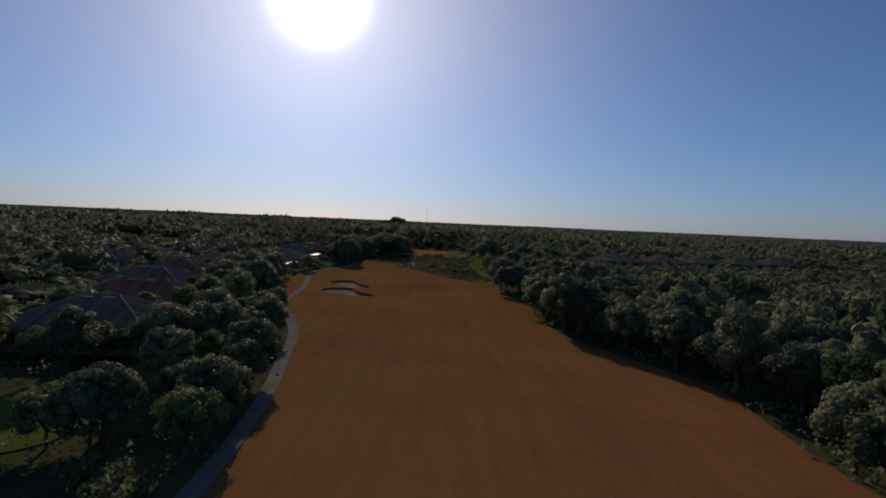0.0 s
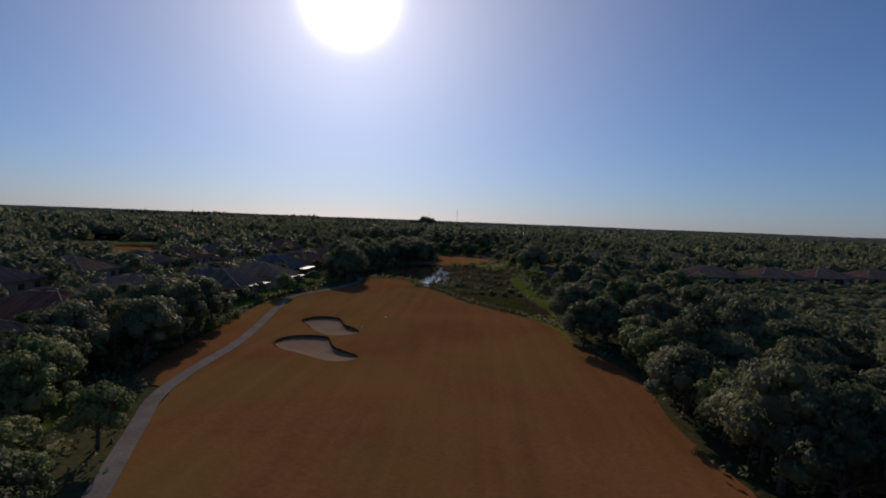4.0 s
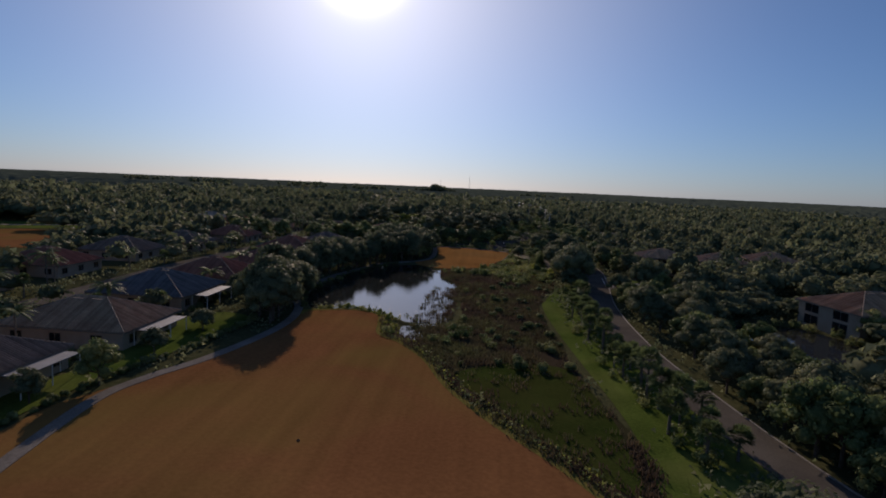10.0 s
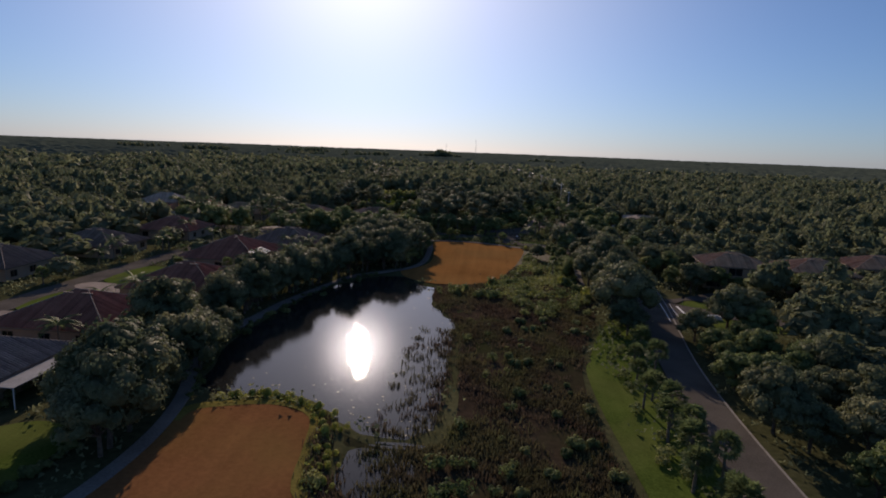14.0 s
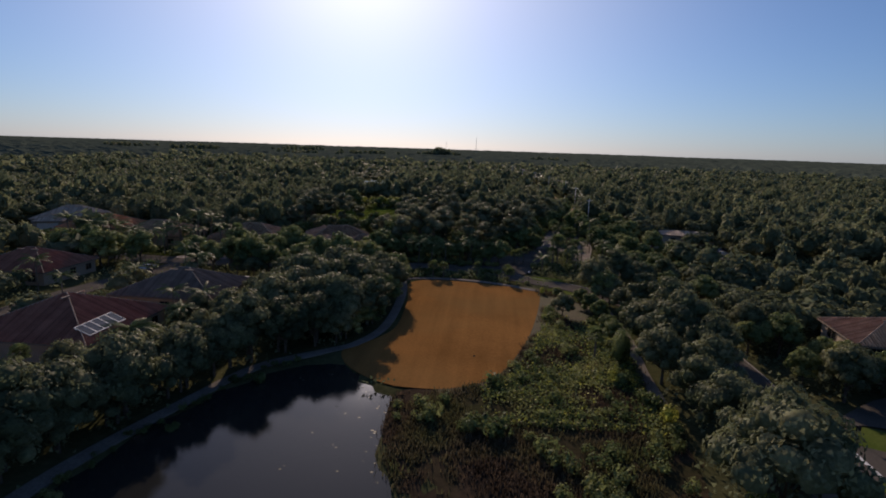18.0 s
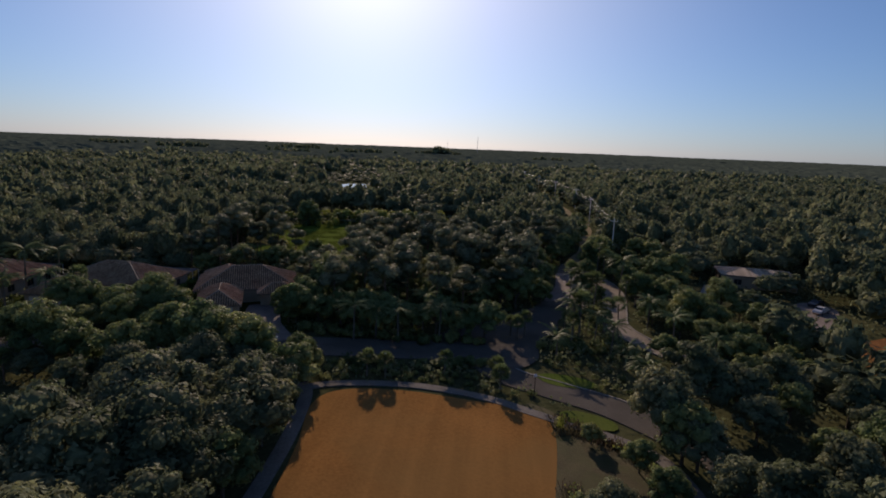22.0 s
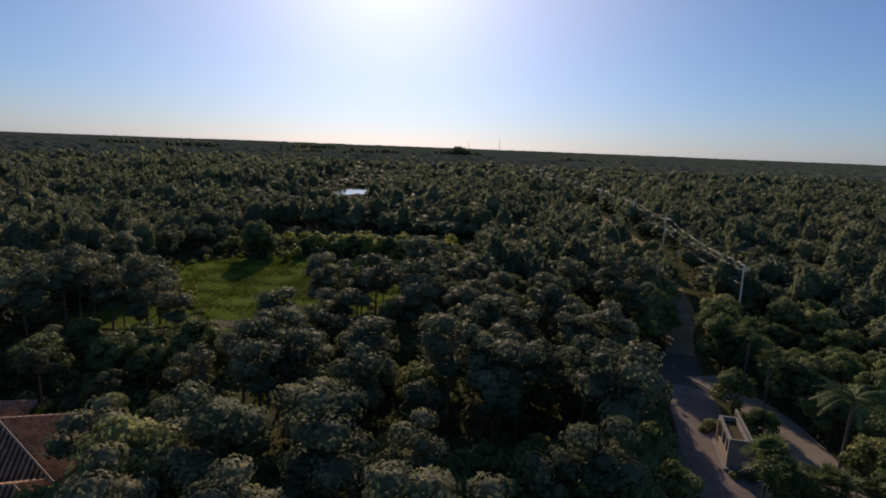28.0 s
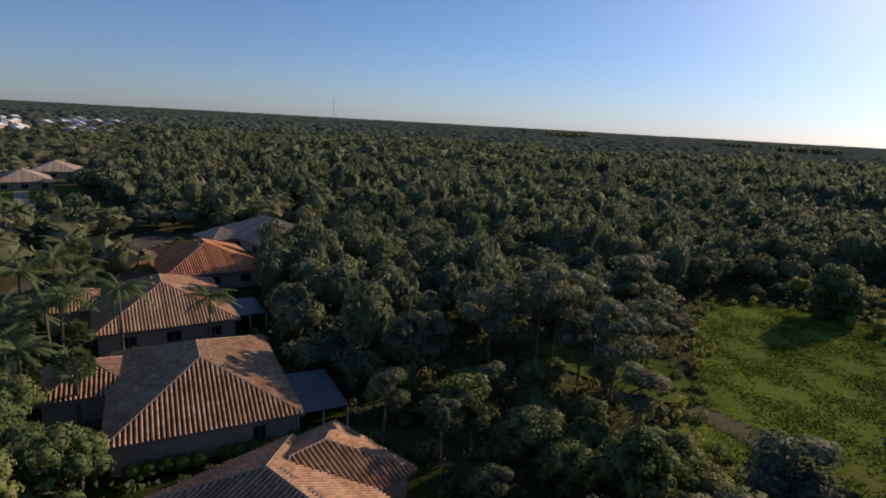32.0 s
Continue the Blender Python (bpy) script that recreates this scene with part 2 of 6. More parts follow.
M["window"] = material("window_glass", (0.010, 0.012, 0.014), (0.025, 0.028, 0.03), 0.08, 0.5, 4, 0, spec=0.5)
M["garage"] = material("garage_door", (0.55, 0.50, 0.42), (0.66, 0.60, 0.52), 0.6, 1.0, 6, 0.05)
M["path_soil"] = material("trodden_soil", (0.052, 0.043, 0.021), (0.100, 0.082, 0.040), 0.95, 0.5, 10, 0.5, patches=(0.060, 0.068, 0.022))
M["cap"] = material("ridge_cap", (0.260, 0.184, 0.130), (0.412, 0.303, 0.227), 0.85, 1.5, 8, 0.3)
for key, lo, hi in (("tan", (0.315, 0.165, 0.092), (0.520, 0.335, 0.200)), ("red", (0.247, 0.095, 0.062), (0.399, 0.171, 0.109)), ("orange", (0.422, 0.169, 0.074), (0.591, 0.264, 0.126)),
                    ("grey", (0.106, 0.106, 0.106), (0.201, 0.190, 0.185)), ("brown", (0.174, 0.117, 0.087), (0.288, 0.205, 0.152)), ("pale", (0.370, 0.286, 0.213), (0.517, 0.416, 0.314))):
    M["tile_" + key] = material("roof_tile_" + key, lo, hi, 0.8, 0.5, 9, 0.4, random_tint=0.25, island=True)
M["tile_one"] = material("roof_tile_single", (0.330, 0.190, 0.105), (0.520, 0.335, 0.200), 0.8, 0.5, 9, 0.4, random_tint=0.25)
# clay darkened far below the tiles: shade between tile rows put into the colour
M["under"] = material("roof_channel_shade", (0.054, 0.028, 0.020), (0.095, 0.055, 0.040), 0.9, 0.5, 9, 0.3)
M["trim"] = material("painted_trim", (0.173, 0.135, 0.102), (0.260, 0.206, 0.162), 0.7, 0.8, 12, 0.1)
M["cage"] = material("screen_cage", (0.045, 0.046, 0.050), (0.085, 0.086, 0.092), 0.5, 0.6, 8, 0.05, spec=0.35)
M["metal"] = material("galvanised_steel", (0.30, 0.31, 0.32), (0.45, 0.46, 0.47), 0.45, 1.0, 10, 0.05, metal=0.6)
M["pole"] = material("weathered_pole", (0.528, 0.502, 0.462), (0.766, 0.726, 0.660), 0.85, 1.0, 10, 0.2)
M["carpaint"] = material("car_paint", (0.55, 0.56, 0.57), (0.62, 0.63, 0.64), 0.25, 1.0, 4, 0, spec=0.5, coat=0.8)
M["cardark"] = material("dark_car_paint", (0.03, 0.035, 0.045), (0.04, 0.045, 0.055), 0.25, 1.0, 4, 0, spec=0.5, coat=0.8)
M["rubber"] = material("rubber", (0.015, 0.015, 0.015), (0.03, 0.03, 0.03), 0.8, 2.0, 6, 0.1)
M["pool"] = material("pool_water", (0.05, 0.20, 0.30), (0.10, 0.30, 0.40), 0.06, 0.8, 6, 0.05, spec=0.5)

water = bpy.data.materials.new("pond_water")
water.use_nodes = True
wt = water.node_tree
wb = wt.nodes["Principled BSDF"]
wb.inputs["Base Color"].default_value = (0.022, 0.023, 0.022, 1)
wb.inputs["Roughness"].default_value = 0.012
wb.inputs["IOR"].default_value = 1.33
wg, wnz, wbp = wt.nodes.new("ShaderNodeNewGeometry"), wt.nodes.new("ShaderNodeTexNoise"), wt.nodes.new("ShaderNodeBump")
wnz.inputs["Scale"].default_value, wnz.inputs["Detail"].default_value = 4.5, 5.0
wbp.inputs["Strength"].default_value, wbp.inputs["Distance"].default_value = 0.17, 0.03
wt.links.new(wg.outputs["Position"], wnz.inputs["Vector"])
wt.links.new(wnz.outputs["Fac"], wbp.inputs["Height"])
wt.links.new(wbp.outputs["Normal"], wb.inputs["Normal"])
M["water"] = water


# ---- mesh helpers ----
def mesh_of(name, verts, faces, mat, smooth=False):
    me = bpy.data.meshes.new(name)
    me.from_pydata([tuple(v) for v in verts], [], [tuple(f) for f in faces])
    me.materials.append(mat)
    if smooth:
        me.shade_smooth()
    me.update()
    return me


def quads_mesh(name, v, mat):
    """A mesh out of separate small faces: v has the shape (n, corners, 3), or 6 with each corner's own normal."""
    n, k = v.shape[:2]
    soft = None
    if v.shape[2] == 6:
        soft, v = v[:, :, 3:], v[:, :, :3]
        turned = (np.cross(v[:, 1] - v[:, 0], v[:, 2] - v[:, 0]) * soft.mean(1)).sum(1) < 0
        v, soft = v.copy(), soft.copy()
        v[turned], soft[turned] = v[turned][:, ::-1], soft[turned][:, ::-1]
    me = bpy.data.meshes.new(name)
    me.vertices.add(k * n)
    me.vertices.foreach_set("co", np.ascontiguousarray(v, dtype=np.float32).ravel())
    me.loops.add(k * n)
    me.loops.foreach_set("vertex_index", np.arange(k * n, dtype=np.int32))
    me.polygons.add(n)
    me.polygons.foreach_set("loop_start", np.arange(0, k * n, k, dtype=np.int32))
    me.materials.append(mat)
    me.update(calc_edges=True)
    if soft is not None:
        me.shade_smooth()
        at = me.attributes.new("custom_normal", "FLOAT_VECTOR", "POINT")
        at.data.foreach_set("vector", np.ascontiguousarray(soft, dtype=np.float32).ravel())
    return me


def part_of(name, me, parent, label=""):
    ob = new(name, me)
    ob.parent = parent
    return tagged(ob, label)


def part(name, bm, mat, parent, label=""):
    me = bpy.data.meshes.new(name)
    bm.to_mesh(me)
    bm.free()
    me.materials.append(mat)
    return part_of(name, me, parent, label)


def thing(name, at, label, category, group="", kind="", rz=0):
    e = new(name)
    e.matrix_basis = pose(*at, rz=rz)
    return tagged(e, label, category, group, kind)


def box(bm, x0, x1, y0, y1, z0, z1, bevel=0.0):
    r = bmesh.ops.create_cube(bm, size=1.0, matrix=Matrix.Translation(((x0 + x1) / 2, (y0 + y1) / 2, (z0 + z1) / 2)) @ Matrix.Diagonal((x1 - x0, y1 - y0, z1 - z0, 1)))
    if bevel:
        es = {e for v in r["verts"] for e in v.link_edges}
        bmesh.ops.bevel(bm, geom=list(es), offset=bevel, segments=1, affect="EDGES")
    return bm


def boxed(*a, bevel=0.0):
    return box(bmesh.new(), *a, bevel=bevel)


def tube(bm, p0, p1, r0, r1, n=8):
    p0, p1 = Vector(p0), Vector(p1)
    q = (p1 - p0).to_track_quat("Z", "Y").to_matrix().to_4x4()
    bmesh.ops.create_cone(bm, cap_ends=True, segments=n, radius1=r0, radius2=r1, depth=(p1 - p0).length, matrix=Matrix.Translation((p0 + p1) / 2) @ q)
    return bm


def smooth_line(pts, n=6, closed=False):
    """Catmull-Rom through the points."""
    p = [np.array(q, float) for q in pts]
    m = len(p)
    out = []
    for i in range(m if closed else m - 1):
        a, b, c, d = (p[(i + k) % m] for k in (-1, 0, 1, 2)) if closed else (p[max(i - 1, 0)], p[i], p[i + 1], p[min(i + 2, m - 1)])
        for k in range(n):
            t = k / n
            out.append(0.5 * (2 * b + (c - a) * t + (2 * a - 5 * b + 4 * c - d) * t * t + (3 * b - a - 3 * c + d) * t ** 3))
    if not closed:
        out.append(p[-1])
    return np.array(out)


def inside(poly, x, y):
    x, y = np.asarray(x, float), np.asarray(y, float)
    r = np.zeros(x.shape, bool)
    px, py = poly[:, 0], poly[:, 1]
    j = len(poly) - 1
    for i in range(len(poly)):
        c = (py[i] > y) != (py[j] > y)
        with np.errstate(divide="ignore", invalid="ignore"):
            r ^= c & (x < (px[j] - px[i]) * (y - py[i]) / (py[j] - py[i] + 1e-12) + px[i])
        j = i
    return r


def edge_distance(line, x, y, closed=True):
    x, y = np.asarray(x, float), np.asarray(y, float)
    best = np.full(x.shape, 1e9)
    m = len(line)
    for i in range(m if closed else m - 1):
        a, b = line[i], line[(i + 1) % m]
        d = b - a
        t = np.clip(((x - a[0]) * d[0] + (y - a[1]) * d[1]) / (d @ d + 1e-9), 0, 1)
        best = np.minimum(best, np.hypot(x - a[0] - t * d[0], y - a[1] - t * d[1]))
    return best


def sstep(t):
    t = np.clip(t, 0, 1)
    return t * t * (3 - 2 * t)


# ---- plan ----
FAIRWAY = smooth_line([(-14, -30), (-16.0, 30), (-16.6, 52), (-19.5, 72), (-24, 95), (-31.5, 118), (-34.5, 128), (-41, 132), (-44, 150), (-46, 168), (-48, 186), (-49, 200), (-46.5, 207), (-42, 216),
                       (-38.5, 232), (-36.2, 247), (-36.2, 254), (-32, 256.5), (-26, 257.5), (-21, 255), (-19.3, 248), (-18, 240.5), (-13.7, 236), (-8.6, 227.5), (-4.5, 216.5), (1.5, 205.5), (9, 194),
                       (16.8, 178), (17, 165), (21.2, 151), (22.4, 140), (21.2, 123), (24.2, 102), (30.7, 87), (36, 72.5), (35, 56), (34.5, 44), (36, 20), (38, -30)], 4, True)
GREEN = smooth_line([(-14, 325.6), (-6.6, 325.4), (-1, 329.6), (2.1, 336.5), (5.7, 350), (8.9, 371), (9.4, 381), (7.0, 385), (0.8, 386), (-9, 387.2), (-17.5, 385.8), (-20.2, 381), (-18.6, 370), (-17.8, 352), (-20, 344), (-24, 337.5), (-21, 331)], 5, True)
BUNKERS = [smooth_line([(-32.2, 156), (-31.6, 160.5), (-29, 162.6), (-25.2, 162.2), (-23.6, 158.5), (-21.6, 154), (-17.4, 150), (-17.4, 147), (-20.7, 145.6), (-25.7, 149), (-30, 152)], 4, True),
           smooth_line([(-34, 177), (-32, 181.2), (-27.5, 180.4), (-24.4, 173.2), (-20.8, 168.6), (-21.3, 165), (-25.2, 163.6), (-29, 168), (-31.5, 172.5)], 4, True)]
POND = smooth_line([(-36, 259.5), (-29, 262), (-22, 259.5), (-17.5, 254.5), (-12, 253), (-7.4, 253.8), (-6.6, 265), (-6.8, 280), (-6.9, 290), (-8.4, 298), (-12.6, 308), (-13.5, 321), (-18, 326), (-24, 333), (-32, 327.5), (-37, 317), (-40.5, 303), (-41.3, 292), (-42, 280), (-40, 267)], 5, True)
PUDDLE = smooth_line([(-14.6, 241), (-16.2, 246.6), (-15.6, 250), (-11.6, 250.4), (-8.4, 250.2), (-8.0, 245), (-9.2, 240.4), (-12, 239.2)], 4, True)
POOLS = [POND, PUDDLE, smooth_line([(3.5, 236), (3.2, 239), (5.6, 240), (7, 237.5), (5.5, 235)], 3, True),
         smooth_line([(48, 224), (49, 240), (47, 256), (52, 266), (66, 268), (72, 250), (70, 230), (62, 216), (53, 214)], 4, True)]
MARSH = smooth_line([(-18, 240), (-6, 222), (4, 205), (14, 190), (17, 200), (14.5, 216), (13.4, 236), (12, 262), (14, 284), (20, 306), (20.5, 330), (20, 350), (18.5, 374), (9.5, 384), (9.8, 372), (6, 350), (2, 335), (-2, 328), (-13, 324), (-12, 308), (-7, 296), (-5, 270), (-5.5, 253), (-12, 250), (-19, 252)], 4, True)
GLADES = [smooth_line([(-76, 470), (-67, 469.5), (-58, 474), (-56, 479), (-63, 484), (-71, 482)], 3, True), smooth_line([(14.5, 463), (17.2, 464), (18.4, 470), (19.4, 476), (16.5, 479), (14.4, 471)], 3, True)]
LAWNS = [smooth_line([(13.4, 276), (15.2, 278), (16.6, 262), (16.9, 245), (18.1, 226), (19.9, 212), (19.6, 198), (17.6, 190), (15.8, 192), (16.7, 204), (16.2, 218), (14.9, 237), (14.0, 250), (13.2, 264)], 4, True),
         smooth_line([(-57, 180), (-50.4, 184), (-50.2, 200), (-48.8, 214), (-45.2, 226), (-43.8, 244), (-49, 249), (-54.5, 245), (-55.4, 232), (-54, 214), (-58.6, 204), (-59.5, 194)], 4, True),
         smooth_line([(-44, 46), (-34, 46), (-30.8, 56), (-33, 66), (-38, 72), (-44, 66)], 4, True),
         smooth_line([(-46, 92), (-38, 96), (-38, 112), (-42, 126), (-47, 122)], 4, True),
         smooth_line([(39.9, 317.6), (42, 321.4), (44.1, 322.3), (46.8, 320.4), (48.5, 317), (56, 314), (56, 311.8), (46, 315.2), (42.5, 316.2)], 3, True),
         smooth_line([(37, 308.2), (38.9, 309.6), (41.3, 309), (46, 308.2), (56, 305.6), (56, 301), (42, 301.5), (37.3, 304)], 3, True),
         smooth_line([(-45, 450), (-41.5, 451), (-38, 444), (-34.4, 438.5), (-36.8, 437.4), (-40, 443)], 3, True), smooth_line([(8.6, 396.4), (11, 397.4), (15.4, 396), (17, 393.4), (13.6, 392.6), (10, 393.8)], 3, True), smooth_line([(10.6, 384.6), (13, 385.6), (17, 383.2), (16.6, 380.8), (12, 381.8)], 3, True),
         smooth_line([(-86.2, 287), (-77.5, 286), (-77, 299), (-86, 301)], 3, True), smooth_line([(-86.6, 261), (-78.5, 262), (-78, 277), (-86.4, 279)], 3, True), smooth_line([(-85.6, 310), (-78, 309), (-78.5, 323), (-85, 325)], 3, True), *GLADES]
MEADOW = smooth_line([(-84, 515), (-81.5, 526), (-69, 533), (-55, 536.5), (-39, 535.5), (-30, 530.5), (-25.5, 520), (-24, 508), (-27, 496), (-29, 484), (-34, 474), (-41, 467), (-50, 471), (-55, 475), (-61, 484), (-68, 493), (-78, 505)], 5, True)
MULCH_BED = smooth_line([(10.4, 378.6), (15.4, 376.6), (19.6, 370), (19.2, 363), (15, 358), (11.6, 363.5), (9.8, 371)], 4, True)
FAR_FAIRWAY = smooth_line([(-200, 310), (-172, 316), (-150, 322), (-138, 334), (-140, 348), (-152, 362), (-175, 370), (-205, 372)], 4, True)
FAR_FAIRWAY_EAST = smooth_line([(60, 404), (74, 402), (110, 412), (112, 430), (84, 430), (62, 416)], 4, True)
WEST_LAWN = smooth_line([(-288, 372), (-240, 376), (-204, 378), (-190, 388), (-180, 408), (-186, 418), (-214, 412), (-246, 402), (-284, 400)], 4, True)
FAR_POND = smooth_line([(-118, 692), (-112, 684), (-105, 708), (-96, 722), (-85, 730), (-82, 764), (-98, 772), (-111, 750), (-118, 718)], 4, True)
CLEARINGS = [WEST_LAWN, FAR_POND, np.array([(-142.0, 322), (-118, 262), (-122, 255), (-190, 300), (-190, 322)]), np.array([(-116.0, 708), (-84, 712), (-80, 766), (-114, 768)])]
VERGE = smooth_line([(18.5, 190), (34, 193), (26.2, 216), (23.4, 234), (23.2, 250), (24, 268), (25.6, 284), (28.2, 303), (23.5, 306), (15, 282), (14.4, 262), (15.4, 245), (16.6, 228), (18.6, 212), (18.6, 198)], 4, True)
ROUGH = smooth_line([(2.5, 208.5), (8.5, 198), (14, 191), (15.2, 204), (14.6, 216), (12.8, 227), (6, 229), (-1, 225), (-4, 220)], 4, True)
YARDS = [smooth_line([(-62, 441), (-36, 444), (-31, 436), (-30, 410), (-36, 406), (-58, 406), (-64, 414)], 3, True), smooth_line([(-160, 452), (-140, 440), (-66, 440), (-64, 408), (-92, 402), (-130, 410), (-165, 434)], 3, True)]
FOOTPATH = smooth_line([(-58, 477), (-53, 477.5), (-48, 478), (-43, 476.5), (-38.5, 474), (-34, 470)], 5)
CART_PATH = smooth_line([(-14.5, -30), (-16.6, 25), (-17.1, 45), (-18.6, 62), (-21.5, 80), (-24.6, 97), (-31, 115.5), (-34.6, 126), (-36, 138), (-37, 152), (-39.5, 168), (-43.2, 188), (-45.3, 204), (-43.6, 212), (-40, 221), (-37, 236), (-36.6, 247), (-38.4, 257), (-42.5, 268), (-44.6, 281), (-43.2, 292), (-42, 303), (-38.6, 317), (-34.4, 329), (-26.5, 336.5), (-22.5, 341), (-19.8, 351), (-20, 370), (-21.6, 383), (-23.4, 387)], 6)
GREEN_PATH = smooth_line([(-26, 382), (-22.6, 385.6), (-18, 387.8), (-8.4, 389.2), (0.8, 387.6), (7.6, 384), (18, 377.8), (21.5, 372), (22.4, 360), (22.2, 347), (21, 336), (20.6, 324)], 6)
ROAD = smooth_line([(30, -40), (62, 50), (52, 120), (39, 165), (32, 192), (29.8, 206), (28.3, 220), (26.8, 234), (26.4, 248), (27, 266), (28.6, 284), (31.6, 304), (34.3, 322), (36, 340), (34, 358), (28, 374), (19, 386), (11, 391.5), (4, 396), (0.6, 403), (0, 410)], 6)
ROAD_WEST = smooth_line([(6, 398), (-3, 403.5), (-16, 402.4), (-28, 400.6), (-45, 398.6), (-70, 396), (-100, 398), (-135, 408), (-165, 424)], 6)
ROAD_NORTH = smooth_line([(0, 403), (0.3, 410), (2.9, 416.1), (8.6, 424), (13.8, 433), (17.8, 445), (19.6, 454), (21.6, 467), (24, 479)], 6)
ROAD_EXIT = smooth_line([(34, 405), (28, 415.5), (25.6, 424), (27.2, 434), (29.2, 445), (29.2, 455), (27.4, 463.5), (24.8, 470)], 6)
TRACK = smooth_line([(24, 478), (27, 490), (32, 506), (37, 540), (40.5, 565), (40, 622), (37, 690), (30, 800), (8, 1000)], 5)
STREET_WEST = smooth_line([(-86, 60), (-92, 150), (-90, 230), (-89, 300), (-86, 360), (-80, 396)], 6)


def height(x, y):
    """The lie of the land: a gentle roll, with the basins of the pools."""
    x, y = np.asarray(x, float), np.asarray(y, float)
    h = 0.22 * np.sin(x / 17.0 + 0.6) * np.sin(y / 23.0) + 0.12 * np.sin(x / 7.3 + y / 11.0)
    for p in POOLS:
        lo, hi = p.min(0) - 8, p.max(0) + 8
        near = (x > lo[0]) & (x < hi[0]) & (y > lo[1]) & (y < hi[1])
        if near.any():
            xs, ys = x[near], y[near]
            sd = edge_distance(p, xs, ys) * np.where(inside(p, xs, ys), 1, -1)
            k = sstep((sd + 4) / 4)
            h[near] = h[near] * (1 - k) - 0.42 * k - 0.9 * sstep(sd / 3.5)
    return h


def height_at(x, y):
    return float(height(np.array([x]), np.array([y]))[0])


def draped(name, outline, step, lift, mat, label="", category="", holes=(), kind="structure"):
    """A sheet over the ground inside an outline."""
    from_lo, from_hi = outline.min(0), outline.max(0)
    gx, gy = np.meshgrid(np.arange(from_lo[0], from_hi[0], step), np.arange(from_lo[1], from_hi[1], step))
    gx, gy = gx.ravel() + np.random.uniform(-0.2, 0.2, gx.size) * step, gy.ravel() + np.random.uniform(-0.2, 0.2, gy.size) * step
    ok = inside(outline, gx, gy) & (edge_distance(outline, gx, gy) > step * 0.4)
    for q in holes:
        ok &= ~inside(q, gx, gy) & (edge_distance(q, gx, gy) > step * 0.3)
    pts = [*map(tuple, outline)]
    edges = [(i, (i + 1) % len(outline)) for i in range(len(outline))]
    for q in holes:
        o = len(pts)
        pts += [*map(tuple, q)]
        edges += [(o + i, o + (i + 1) % len(q)) for i in range(len(q))]
    pts += list(zip(gx[ok], gy[ok]))
    v, _, f, *_ = mathutils_cdt([Vector(p) for p in pts], edges, [], 1, 1e-4)
    xy = np.array([tuple(p) for p in v])
    z = height(xy[:, 0], xy[:, 1]) + lift
    faces = []
    for t in f:
        c = xy[list(t)].mean(0)
        if inside(outline, c[0], c[1]) and not any(inside(q, c[0], c[1]) for q in holes):
            faces.append(tuple(t))
    ob = new(name, mesh_of(name, np.column_stack([xy, z]), faces, mat, True))
    return tagged(ob, label, category, kind=kind)


def ribbon(name, line, width, lift, mat, label="", category="", thick=0.0, shift=0.0, parent=None, kind="structure"):
    """A strip along a line, draped over the ground, with a kerb's face on both sides if thick."""
    d = np.gradient(line, axis=0)
    n = np.column_stack([-d[:, 1], d[:, 0]]) / np.linalg.norm(d, axis=1)[:, None]
    c = line + n * shift
    a, b = c + n * width / 2, c - n * width / 2
    za, zb, zc = (height(q[:, 0], q[:, 1]) + lift for q in (a, b, c))
    verts, faces = [], []
    for i in range(len(line)):
        verts += [(*a[i], za[i] - thick), (*a[i], za[i]), (*c[i], zc[i] + 0.01), (*b[i], zb[i]), (*b[i], zb[i] - thick)]
        if i:
            o = 5 * i
            for k in range(4):
                if thick or k in (1, 2):
                    faces.append((o - 5 + k, o + k, o + k + 1, o - 4 + k))
    ob = new(name, mesh_of(name, verts, faces, mat))
    if parent:
        ob.parent = parent
        return tagged(ob, label)
    return tagged(ob, label, category, kind=kind)


from mathutils.geometry import delaunay_2d_cdt as mathutils_cdt


# ---- ground ----
def build_ground():
    far = np.array([130, 230, 400, 700, 1200, 2000, 3200, 4800.0])
    xs = np.concatenate([-250 - far[::-1], np.arange(-250, 251, 3.0), 250 + far])
    ys = np.concatenate([-60 - far[::-1][2:], np.arange(-60, 620, 3.0), 620 + np.array([10, 30, 60, 120, 260, 500, 900, 1500, 2400, 3400, 4300.0])])
    gx, gy = np.meshgrid(xs, ys)
    z = height(gx.ravel(), gy.ravel())
    for q in BUNKERS:
        c = q.mean(0)
        z -= 1.5 * np.exp(-(np.hypot(gx.ravel() - c[0], gy.ravel() - c[1]) / 9.0) ** 4)
    nx, ny = len(xs), len(ys)
    i = np.arange(nx * ny).reshape(ny, nx)
    f = np.stack([i[:-1, :-1], i[:-1, 1:], i[1:, 1:], i[1:, :-1]], -1).reshape(-1, 4)
    ob = new("ground", mesh_of("ground", np.column_stack([gx.ravel(), gy.ravel(), z]), f.tolist(), M["soil"], True))
    tagged(ob, "flat sandy ground with leaf litter and scrub", "ground", kind="structure")


